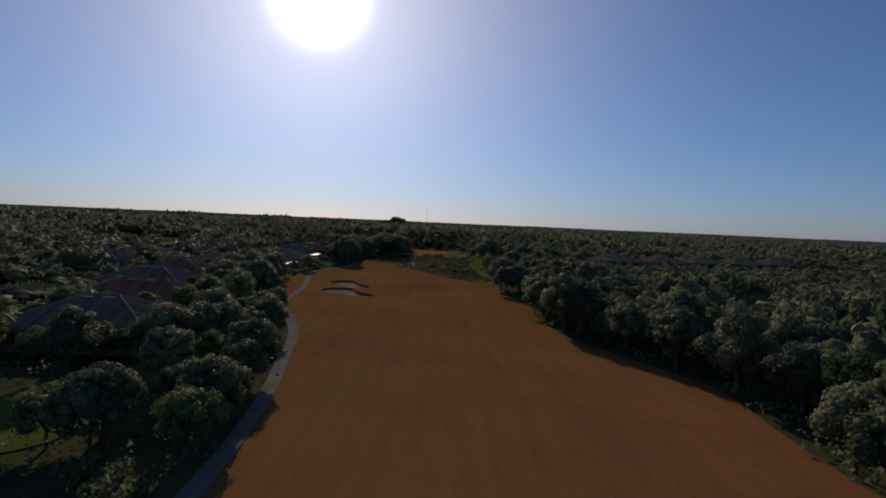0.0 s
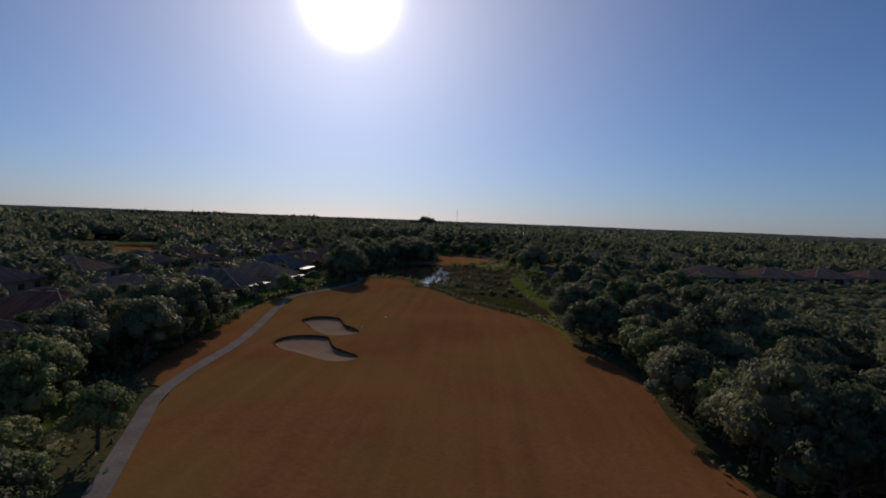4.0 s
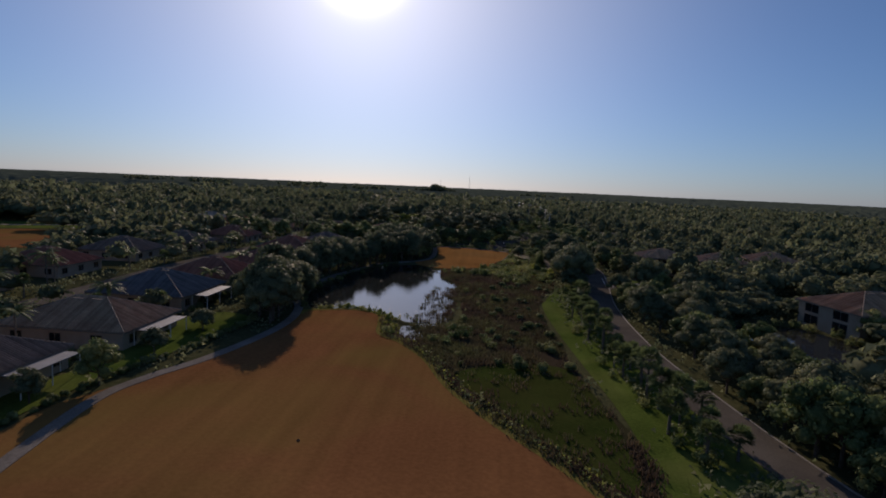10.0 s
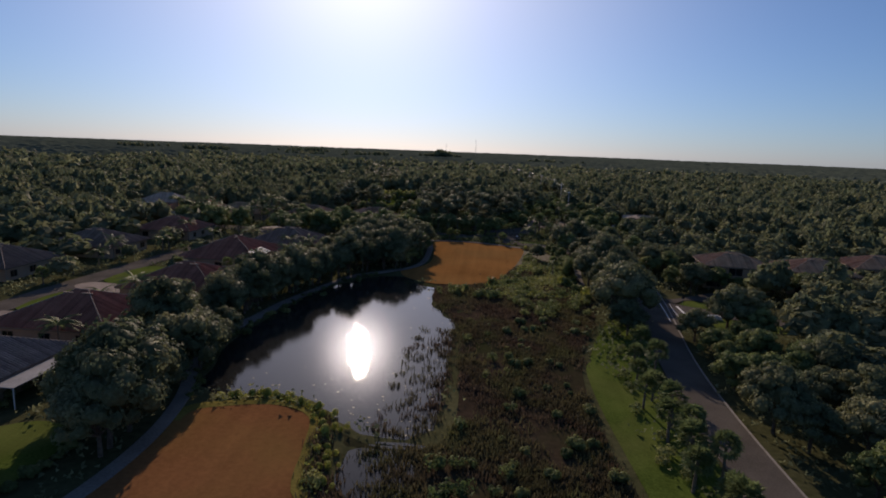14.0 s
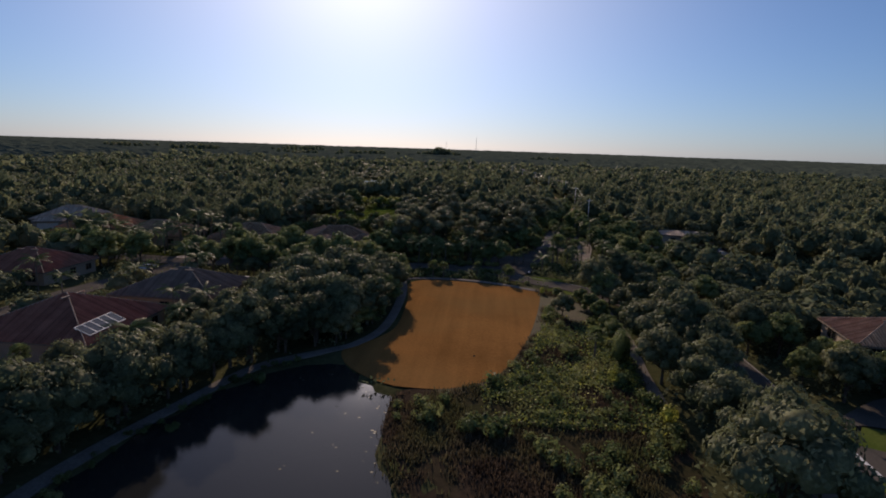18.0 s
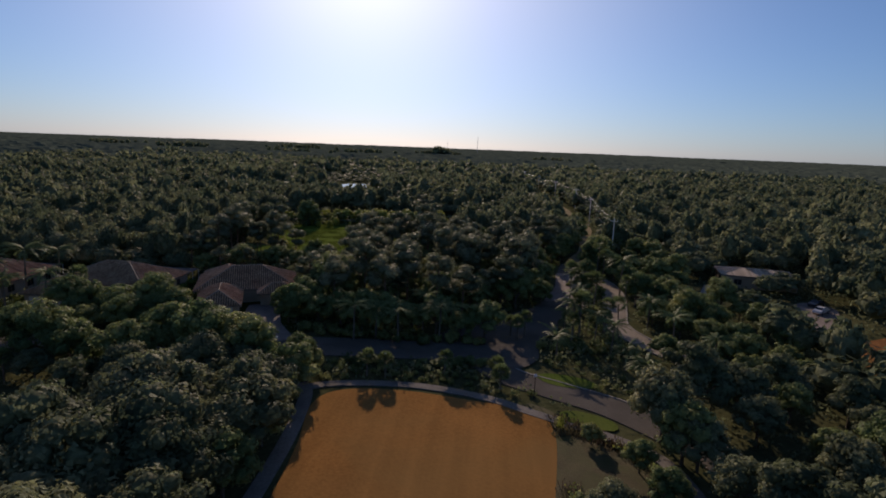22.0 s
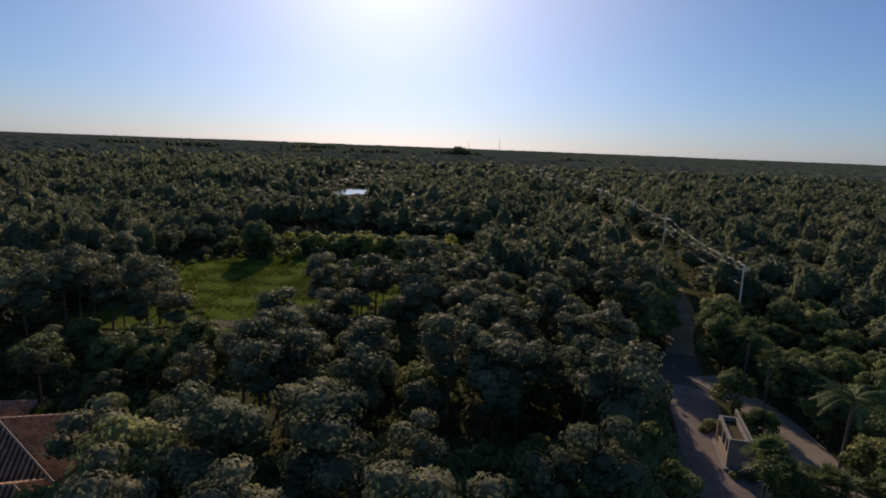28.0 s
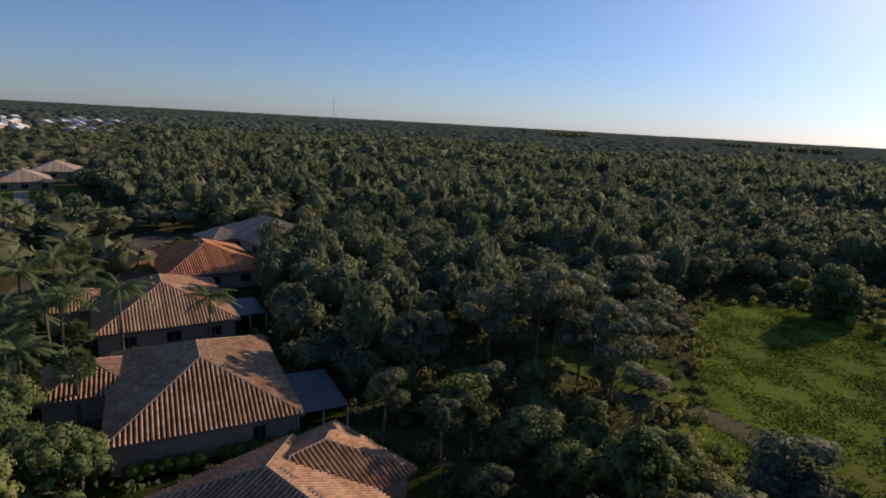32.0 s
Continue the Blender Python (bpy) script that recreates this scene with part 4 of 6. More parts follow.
def leaves(centres, normals, size, stretch=1.25, outward=None):
    """Pointed leaf sprays, lying about across their normals."""
    n = len(centres)
    t = np.cross(normals, unit(n))
    t /= np.linalg.norm(t, axis=1)[:, None] + 1e-9
    b = np.cross(normals, t)
    s = size * rng.uniform(0.6, 1.25, (n, 1))
    k = normals * s * rng.uniform(-0.3, 0.3, (n, 1))
    tri = np.stack([centres - t * s * 0.6, centres + t * s * 0.35 - b * s * stretch / 2, centres + t * s * 0.45 + b * s * stretch / 2 + k], 1)
    away = normals if outward is None else outward + 0.36 * (normals - outward)
    away = away / (np.linalg.norm(away, axis=1)[:, None] + 1e-9)
    return np.concatenate([tri, np.repeat(away[:, None], 3, 1)], 2)


def lobed(lobes, count, size, drop=0.35):
    """Sprays over the shells of several lobes, thinner below and uneven."""
    out = []
    weight = np.array([r[0] * r[1] for _, r in lobes])
    for (c, r), w in zip(lobes, weight / weight.sum()):
        n = int(count * w)
        d = unit(n)
        d[:, 2] = np.where((d[:, 2] < -0.15) & (rng.random(n) > drop), -d[:, 2], d[:, 2])
        rad = rng.uniform(0.82, 1.08, (n, 1))
        p = np.array(c) + d * np.array(r) * rad
        nrm = d + 0.42 * unit(n)
        nrm /= np.linalg.norm(nrm, axis=1)[:, None]
        out.append(leaves(p, nrm, size, outward=d / np.array(r) * min(r)))
    return np.concatenate(out)


def core_mesh(lobes, k=0.82):
    bm = bmesh.new()
    for c, r in lobes:
        v = bmesh.ops.create_icosphere(bm, subdivisions=1, radius=1.0, matrix=Matrix.Translation(c) @ Matrix.Diagonal((r[0] * k, r[1] * k, r[2] * k, 1)))["verts"]
        for q in v:
            q.co += Vector(rng.normal(size=3) * 0.07 * r[2])
    bm.normal_update()
    return bm


def with_core(quads, lobes, name, mat, k=0.82):
    bm = core_mesh(lobes, k)
    core = np.array([[(*v.co, *v.normal) for v in f.verts] for f in bm.faces])
    bm.free()
    return quads_mesh(name, np.concatenate([quads, core]), mat)


def limb_mesh(name, limbs, mat):
    bm = bmesh.new()
    for p0, p1, r0, r1 in limbs:
        tube(bm, p0, p1, r0, r1, 7)
    me = bpy.data.meshes.new(name)
    bm.to_mesh(me)
    bm.free()
    me.materials.append(mat)
    return me


def oak_meshes(h, w, count, size, leaf="oakleaf"):
    """A spreading tree h high and w wide: trunk with limbs, and a crown of many small clumps over a dome."""
    lobes, limbs = [], []
    fork = h * 0.26
    limbs.append(((0, 0, -0.4), (0.05 * h * rng.normal() * 0.3, 0, fork), 0.032 * h, 0.024 * h))
    skew = rng.normal(size=2) * 0.05 * w
    m = 24
    for i in range(m):
        up = (i + 0.5) / m
        a = 2.4 * i + rng.uniform(-0.35, 0.35)
        ring = w * 0.37 * math.sqrt(max(0.02, 1 - up ** 1.7)) * rng.uniform(0.78, 1.14)
        c = (ring * math.cos(a) + skew[0] * up, ring * math.sin(a) + skew[1] * up, h * (0.42 + 0.44 * up + 0.05 * rng.normal()))
        r = w * rng.uniform(0.11, 0.175)
        lobes.append((c, (r, r * rng.uniform(0.85, 1.15), min(r, h * 0.19) * rng.uniform(0.7, 0.95))))
        if i % 3 == 0:
            limbs.append((limbs[0][1], c, 0.015 * h, 0.005 * h))
    heart = [((skew[0] * 0.5, skew[1] * 0.5, h * 0.60), (w * 0.33, w * 0.33, h * 0.22))]
    return limb_mesh("trunk", limbs, M["bark"]), with_core(lobed(lobes, count, size), lobes + heart, "crown", M[leaf], 0.74)


def pine_meshes(h, count, size):
    """A tall bare-stemmed pine with uneven tufts at the top."""
    lobes, limbs = [], []
    lean = rng.normal(size=2) * 0.03 * h
    limbs.append(((0, 0, -0.4), (lean[0], lean[1], h * 0.92), 0.018 * h, 0.007 * h))
    for i in range(rng.integers(11, 15)):
        z = h * rng.uniform(0.56, 0.96)
        a = rng.uniform(0, 2 * math.pi)
        reach = h * 0.20 * (1.15 - abs(z / h - 0.72) * 1.8) * rng.uniform(0.5, 1.1)
        base = np.array([lean[0] * z / h, lean[1] * z / h])
        c = (base[0] + reach * math.cos(a), base[1] + reach * math.sin(a), z)
        s = h * rng.uniform(0.090, 0.135)
        lobes.append((c, (s * 1.15, s * 1.15, s * 0.72)))
        limbs.append(((base[0], base[1], z - 0.06 * h), c, 0.006 * h, 0.002 * h))
    return limb_mesh("trunk", limbs, M["pinebark"]), with_core(lobed(lobes, count, size, 0.6), lobes, "crown", M["pineleaf"], 0.74)


def frond(bm, root, a, lift, length, width, droop, n=6, fan=False):
    """One arched frond with leaflets on both sides of its rib."""
    d = Vector((math.cos(a), math.sin(a), 0))
    side = Vector((-math.sin(a), math.cos(a), 0))
    pts = []
    for i in range(n + 1):
        t = i / n
        pts.append(Vector(root) + d * length * t * math.cos(lift * (1 - t)) + Vector((0, 0, length * (math.sin(lift) * t - droop * t * t))))
    for s in (-1, 1):
        for i in range(n):
            w0 = width * math.sin(math.pi * (0.12 + 0.80 * i / n))
            gap = 0.12
            p, q = pts[i], pts[i].lerp(pts[i + 1], 1 - gap)
            tip = (pts[i] + pts[i + 1]) / 2 + side * s * w0 + d * length / n * 0.8 - Vector((0, 0, w0 * 0.45))
            bm.faces.new([bm.verts.new(v) for v in (p, q, tip)])


def palm_meshes(h, kind, spread=1.0):
    """kind 'cabbage': a dense ball of fan leaves; 'feather': long arching fronds."""
    bm = bmesh.new()
    lean = Vector((rng.normal() * 0.03 * h, rng.normal() * 0.03 * h, h))
    tube(bm, (0, 0, -0.4), lean * 0.5, 0.17, 0.14, 8)
    tube(bm, lean * 0.5, lean, 0.14, 0.12, 8)
    me = bpy.data.meshes.new("trunk")
    bm.to_mesh(me)
    bm.free()
    me.materials.append(M["palmbark"])
    bm = bmesh.new()
    if kind == "cabbage":
        for i in range(64):
            d = Vector(unit(1)[0])
            if d.z < -0.55:
                d.z = -d.z
            side = d.cross(Vector((0.3, 0.2, 1))).normalized()
            up = side.cross(d)
            hub = lean + d * rng.uniform(0.55, 0.95) * spread
            for k in range(7):
                b = -1.25 + 2.5 * k / 6 + rng.normal() * 0.06
                ray = (d * math.cos(b) + side * math.sin(b)).normalized()
                tip = hub + ray * rng.uniform(0.65, 0.9) * spread - Vector((0, 0, 0.14)) + up * 0.1 * (k % 2)
                wide = ray.cross(up) * 0.085
                bm.faces.new([bm.verts.new(v) for v in (hub + ray * 0.08 - wide * 0.4, hub + ray * 0.42 + wide, tip)])
                bm.faces.new([bm.verts.new(v) for v in (hub + ray * 0.08 + wide * 0.4, tip, hub + ray * 0.42 - wide)])
    else:
        for i in range(27):
            a, lift = rng.uniform(0, 2 * math.pi), rng.uniform(0.0, 1.3)
            frond(bm, lean, a, lift, rng.uniform(2.7, 3.7), 0.52, rng.uniform(0.45, 0.8), 18)
    crown = bpy.data.meshes.new("crown")
    bm.to_mesh(crown)
    bm.free()
    crown.materials.append(M["palmleaf"])
    return me, crown


def shrub_mesh(w, h, count, size, leaf):
    lobes = []
    for i in range(rng.integers(3, 6)):
        a = rng.uniform(0, 6.28)
        lobes.append(((w * 0.25 * math.cos(a), w * 0.25 * math.sin(a), h * rng.uniform(0.4, 0.6)), (w * rng.uniform(0.25, 0.34), w * rng.uniform(0.25, 0.34), h * rng.uniform(0.38, 0.5))))
    return with_core(lobed(lobes, count, size, 0.8), lobes, "foliage", M[leaf], 0.8)


OAKS = [oak_meshes(h, w, 2300, 0.32) for h, w in ((8.0, 9.0), (9.0, 10.5), (7.2, 7.5), (10.0, 9.5), (8.6, 8.0))]
PINES = [pine_meshes(h, 1700, 0.36) for h in (12.0, 13.5, 11.0, 14.5)]
CABBAGES = [palm_meshes(h, "cabbage") for h in (3.2, 4.2, 2.6)]
TALLS = [palm_meshes(h, "cabbage", 1.45) for h in (8.0, 7.2, 8.6)]
FEATHERS = [palm_meshes(h, "feather") for h in (5.5, 7.0, 4.5)]
BROADS = [oak_meshes(h, w, 2050, 0.32, "broadleaf") for h, w in ((7.5, 7.5), (8.6, 8.4), (6.4, 7.0))]
SHRUBS = [shrub_mesh(2.6, 1.9, 460, 0.27, "shrubleaf") for _ in range(3)] + [shrub_mesh(3.4, 2.8, 640, 0.28, "limeleaf")]

LIMES = [oak_meshes(h, w, 1500, 0.30, "limeleaf") for h, w in ((6.4, 6.6), (5.6, 7.2), (7.0, 5.8))]

PLANTED, SPARE_OAKS = {"tall": 0, "lime": 0, "oak": 0, "broad": 0, "laurel": 0, "pine": 0, "cabbage": 0, "feather": 0}, []


def plant(kind, x, y, scale=1.0, variant=None):
    """One tree as a thing of its own; the meshes are shared. Oaks past the three hundredth join the woodland."""
    if kind == "oak" and PLANTED["oak"] >= 298:
        kind = "broad"
    if kind == "broad" and PLANTED["broad"] >= 298:
        kind = "laurel"
    PLANTED[kind] += 1
    if kind == "laurel" and PLANTED[kind] > 298:
        SPARE_OAKS.append((x, y, 9.0 * scale))
        return
    sets, name, label, cat = {"oak": (OAKS, "oak_tree", "broad dark green live oak", "tree"), "laurel": (BROADS, "laurel_tree", "dense dark green laurel tree", "tree"), "broad": (BROADS, "shade_tree", "rounded mid-green broadleaf shade tree", "tree"), "lime": (LIMES, "lime_tree", "dense tree with bright lime green sunlit top", "tree"), "pine": (PINES, "pine_tree", "tall bare-stemmed slash pine with tufted crown", "tree"),
                              "cabbage": (CABBAGES, "cabbage_palm", "cabbage palm with a dense ball of fan leaves", "palm"), "tall": (TALLS, "cabbage_palm", "tall slender cabbage palm with a small crown", "palm"), "feather": (FEATHERS, "feather_palm", "feather palm with arching fronds", "palm")}[kind]
    k = int(rng.integers(len(sets))) if variant is None else variant % len(sets)
    m = pose(x, y, height_at(x, y), rz=float(rng.uniform(0, 360))) @ Matrix.Diagonal((scale, scale, scale * float(rng.uniform(0.9, 1.1)), 1))
    e = new(name)
    e.matrix_basis = m
    tagged(e, label, cat, {"lime": "lime green trees", "oak": "oaks", "broad": "shade trees", "laurel": "laurels", "pine": "pines", "cabbage": "cabbage palms", "tall": "tall slender palms", "feather": "feather palms"}[kind])
    part_of("trunk", sets[k][0], e)
    part_of("crown", sets[k][1], e)
    return e


SCRUB = []


def shrub(x, y, scale=1.0, variant=None, loose=False):
    """One bush; loose ones, and those past the three hundredth, join the scrub."""
    k = int(rng.integers(3)) if variant is None else variant
    PLANTED["shrub"] = PLANTED.get("shrub", 0) + (0 if loose else 1)
    if loose or PLANTED["shrub"] > 295:
        SCRUB.append((x, y, scale, k))
        return
    e = new("shrub", SHRUBS[k])
    e.matrix_basis = pose(x, y, height_at(x, y) - 0.05, rz=float(rng.uniform(0, 360))) @ Matrix.Diagonal((scale, scale, scale * float(rng.uniform(0.8, 1.2)), 1))
    return tagged(e, "bright lime green bush" if k == 3 else "rounded dark green bush", "shrub", "shrubs")


def open_mask(x, y, margin):
    """Which places are kept free of trees."""
    r = np.zeros(x.shape, bool)
    for q in (*CLEARINGS, FAIRWAY, GREEN, MEADOW, FAR_FAIRWAY, FAR_FAIRWAY_EAST, MARSH, *POOLS, *LAWNS, *DRIVES, *FOOTPRINTS):
        lo, hi = q.min(0) - margin, q.max(0) + margin
        k = np.nonzero(~r & (x > lo[0]) & (x < hi[0]) & (y > lo[1]) & (y < hi[1]))[0]
        if len(k):
            r[k] = inside(q, x[k], y[k]) | (edge_distance(q, x[k], y[k]) < margin)
    for line, w in ((CART_PATH, 2.0), (GREEN_PATH, 1.7), *ROADS, (TRACK, 6.0)):
        m = w / 2 + margin
        lo, hi = line.min(0) - m, line.max(0) + m
        k = np.nonzero(~r & (x > lo[0]) & (x < hi[0]) & (y > lo[1]) & (y < hi[1]))[0]
        if len(k):
            r[k] = edge_distance(line, x[k], y[k], closed=False) < m
    return r


def scatter(x0, x1, y0, y1, gap, margin):
    """Loosely spaced free places in a rectangle."""
    gx, gy = np.meshgrid(np.arange(x0 + gap / 2, x1, gap), np.arange(y0 + gap / 2, y1, gap))
    x = gx.ravel() + rng.uniform(-0.42, 0.42, gx.size) * gap
    y = gy.ravel() + rng.uniform(-0.42, 0.42, gy.size) * gap
    k = ~open_mask(x, y, margin)
    return list(zip(x[k].tolist(), y[k].tolist()))


SCRUB_BANK = []
# single trees that stand out
for x, y, k in ((23.5, 300, 1.35), (26.5, 338, 1.25), (22.5, 331, 0.95), (30, 353, 1.2), (21.5, 379, 1.15), (27.5, 386, 1.05), (12.5, 362, 0.5), (-47.8, 235, 0.5), (-49.6, 238, 0.46), (-48.6, 222, 0.45), (-52.5, 192, 0.5), (-54.5, 198, 0.48), (-51.6, 202, 0.42),
                (-41.8, 251, 1.42), (-43.2, 248.2, 1.05), (-39.4, 245, 1.1), (-41.6, 262, 1.3), (-45.6, 256, 1.15), (-48, 270, 1.4), (-49.5, 280, 1.0), (-48.4, 290, 0.95), (-47, 300, 1.2), (-43.6, 310, 1.0), (-40.6, 320, 0.95), (-36.5, 331.5, 1.1), (46, 330, 0.9), (36, 86, 1.0), (38, 72, 1.05)):
    plant("oak", x, y, k)
# trees close along the path that shade it
for x, y, k in ((-47.6, 287, 0.8), (-46.6, 295, 1.0), (-45.2, 304.5, 1.05), (-43, 312.5, 1.1), (-40.6, 321.5, 1.1), (-38, 328.5, 1.1), (-33.6, 335.6, 1.1), (-29.4, 340.4, 1.0), (-41.2, 267, 0.9), (-41.0, 256, 0.75), (-42.4, 272.5, 0.8), (-42.6, 278, 0.75)):
    plant("oak", x, y, k)
for x, y, k in ((-27.4, 346, 1.1), (-25.2, 351.5, 1.05), (-24.4, 358, 0.95), (-24.6, 365, 1.0), (-25.4, 372, 0.95), (-26.6, 379, 0.8), (-31, 343.5, 1.1)):
    plant("oak", x, y, k)
for i in range(0, len(CART_PATH), 3):
    x, y = CART_PATH[i]
    if 240 < y < 262:
        plant("oak", x - 3.2 + rng.normal() * 0.4, y + 1.5, rng.uniform(0.95, 1.15))
    if 262 < y < 384:
        west = np.array([-1.0, 0.35]) if y < 322 or y > 344 else np.array([-0.75, 0.75])
        plant("oak" if y < 340 else "broad", x + west[0] * 2.7 + rng.normal() * 0.3, y + west[1] * 2.7, rng.uniform(0.72, 0.92))
# low bushes on the bank between the path and the pond
for x, y in ((-43.0, 274), (-42.2, 283), (-40.4, 297), (-37.4, 311), (-33.0, 325)):
    shrub(x + 0.7, y, rng.uniform(0.5, 0.7))
for x, y in CART_PATH:
    if 258 < y < 334 and x < -24:
        for k in range(1 + int(rng.random() < 0.3)):
            SCRUB_BANK.append((x + 1.3 + rng.normal() * 0.3, y + rng.uniform(-1.2, 1.2) - (1.2 if y > 325 else 0)))
# belts of oaks
for x, y in scatter(-47, -15, 14, 128, 5.6, 1.0):
    if y < 46 and x < -21 and rng.random() < 0.8:
        shrub(x, y, rng.uniform(0.6, 1.0), loose=True)
        shrub(x + 2.2, y + 1.5, rng.uniform(0.5, 0.9), loose=True)
        continue
    plant("oak" if rng.random() < 0.72 else "broad", x, y, rng.uniform(0.62, 0.95))
for x, y in scatter(15, 48, 10, 214, 5.8, 0.9):
    if x < 35 and y > 179:
        continue
    plant("oak" if rng.random() < 0.85 else "broad", x, y, rng.uniform(0.8, 1.12))
for x, y in scatter(31.5, 48, 214, 396, 6.2, 1.6):
    plant("oak" if rng.random() < 0.6 else "broad", x, y, rng.uniform(0.6, 0.95))
for x, y in scatter(-44, -36, 40, 76, 5.0, -4.0):
    if rng.random() < 0.18:
        plant("oak", x, y, rng.uniform(0.45, 0.6))
for x, y in scatter(-58, -38, 262, 384, 6.0, 1.5):
    plant("oak", x, y, rng.uniform(0.95, 1.2) * (0.55 if x < -47 else 0.9 if y < 276 else 0.68 if y < 300 else 0.76))
for x, y in scatter(-38, -22, 338, 388, 5.4, 1.5):
    plant("oak", x, y, rng.uniform(1.0, 1.35) * (1.0 if y < 370 else 0.75))
for x, y in scatter(22.5, 33, 286, 378, 6.0, 1.3):
    plant("oak", x, y, rng.uniform(0.7, 1.1))
# small trees that shade the path beside the green
for x, y, k in ((19.4, 348, 0.5), (19.6, 354, 0.55), (19.0, 360, 0.5), (18.6, 366, 0.55), (17.4, 372, 0.5), (13.4, 377.4, 0.4), (24.6, 350, 0.6), (24.8, 362, 0.6)):
    plant("broad", x, y, k)
# tall trees beside the path that throw their shade on the fairway
for x, y, k in ((-46.2, 153, 1.1), (-47, 160, 1.1), (-48.2, 168, 1.0), (-45.6, 146, 1.0), (-44.2, 139.5, 0.95), (-51, 157, 1.0), (-47.5, 126, 1.05), (-50, 133, 1.1), (-52.5, 141, 1.1), (-49.8, 147.5, 0.9), (-53, 154, 1.05), (-51.5, 161, 0.85), (-55.5, 147, 1.0), (-56, 168, 0.9), (-43, 120, 0.9), (-45.5, 113, 1.0), (-39.5, 112, 0.85)):
    plant("oak", x, y, k)
# tall yard trees between the street and the row of houses
for x in (-72, -69, -65.5, -62, -58, -53.5):
    plant("broad", x + rng.normal() * 0.6, 407 + rng.normal() * 1.2, rng.uniform(0.95, 1.2))
# trees over the sandy track
for x, y, k in ((23, 493, 1.0), (26.6, 503, 1.0), (30, 517, 1.05), (32.6, 531, 1.0), (35, 548, 0.9), (21.5, 484, 0.8)):
    plant("broad", x, y, k)
# trees before the villas
for x, y, k in ((74, 256.5, 0.75), (80, 255.8, 0.7), (86, 257.5, 0.75), (92, 261, 0.8), (98, 262.5, 0.7), (104, 264, 0.75), (53, 333.5, 0.85), (58.5, 332.6, 0.75), (50, 338, 0.8), (66, 333, 0.8), (71.5, 331, 0.9)):
    plant("broad", x, y, k)
# trees leaning over the entrance road
for x, y, k in ((-2.6, 425.5, 0.8), (3.5, 431, 0.9), (7.0, 436, 1.0), (10.6, 441, 0.75), (10.8, 446.4, 0.85), (12.8, 451.5, 0.75), (13.6, 458, 0.7), (12.8, 468.5, 0.8), (18.6, 480, 0.7), (22.4, 486, 0.8), (31, 484, 0.9)):
    plant("oak", x, y, k)
# trees round the corner house past the junction
for x, y, k in ((-37.6, 418.4, 0.8), (-34.2, 411.5, 0.6), (-32.5, 421, 0.75), (-57, 408, 0.8), (-61, 415, 0.85), (-54.5, 405.5, 0.7), (-46.5, 406, 0.5)):
    plant("oak", x, y, k)
for x, y, k in ((-41, 75.5, 0.6), (-46, 74, 0.5), (-37.6, 81, 0.8), (-52, 73.5, 0.5), (-43.5, 99, 0.8), (-50, 98, 0.75)):
    plant("broad", x, y, k)
# trees close about the houses by the cart path
for hx, hy, w, d in ((-50, 85, 22, 17), (-56, 109, 24, 16), (-67, 133, 22, 17), (-71, 157, 20, 17), (-71, 182, 20, 17)):
    for dx, dy, k in ((w / 2 + 2.5, -6, 0.95), (w / 2 + 3.0, 1, 0.8), (w / 2 + 2.2, 7, 0.9), (w / 4, -d / 2 - 3, 0.7), (-2, -d / 2 - 3.2, 0.6), (-w / 2 + 3, -d / 2 - 3, 0.7)):
        plant("broad", hx + dx + rng.normal() * 0.5, hy + dy + rng.normal() * 0.5, k * rng.uniform(0.9, 1.1))
for x, y in ((-62.5, 411), (-63, 415.5), (-61.2, 409), (-75.6, 414.4), (-90.4, 413.6)):
    plant("cabbage", x, y, rng.uniform(1.2, 1.4))
for x, y in ((-69, 404.5), (-64.5, 401.5), (-61, 405), (-58, 400.5), (-66, 409)):
    plant("oak", x, y, rng.uniform(0.6, 0.8))
for x, y in ((-92, 404), (-97.4, 407.8), (-101, 404.5), (-105.3, 411), (-108, 405), (-113, 409), (-118, 411), (-122, 413), (-88, 406.5), (-84.5, 407.5), (-91.5, 411.5), (-94.5, 410), (-110, 411.6), (-124, 409), (-78.5, 409.5), (-72.5, 407), (-89.5, 418), (-90.5, 428)):
    plant("feather", x, y, rng.uniform(1.0, 1.35))
for x, y in scatter(-62, -48, 128, 246, 7.5, 1.4):
    plant("oak" if rng.random() < 0.5 else "broad", x, y, rng.uniform(0.5, 0.8))
for x in np.arange(-33, 2, 4.2):
    plant("oak", x, 411 + rng.normal() * 1.2, rng.uniform(0.8, 1.0))
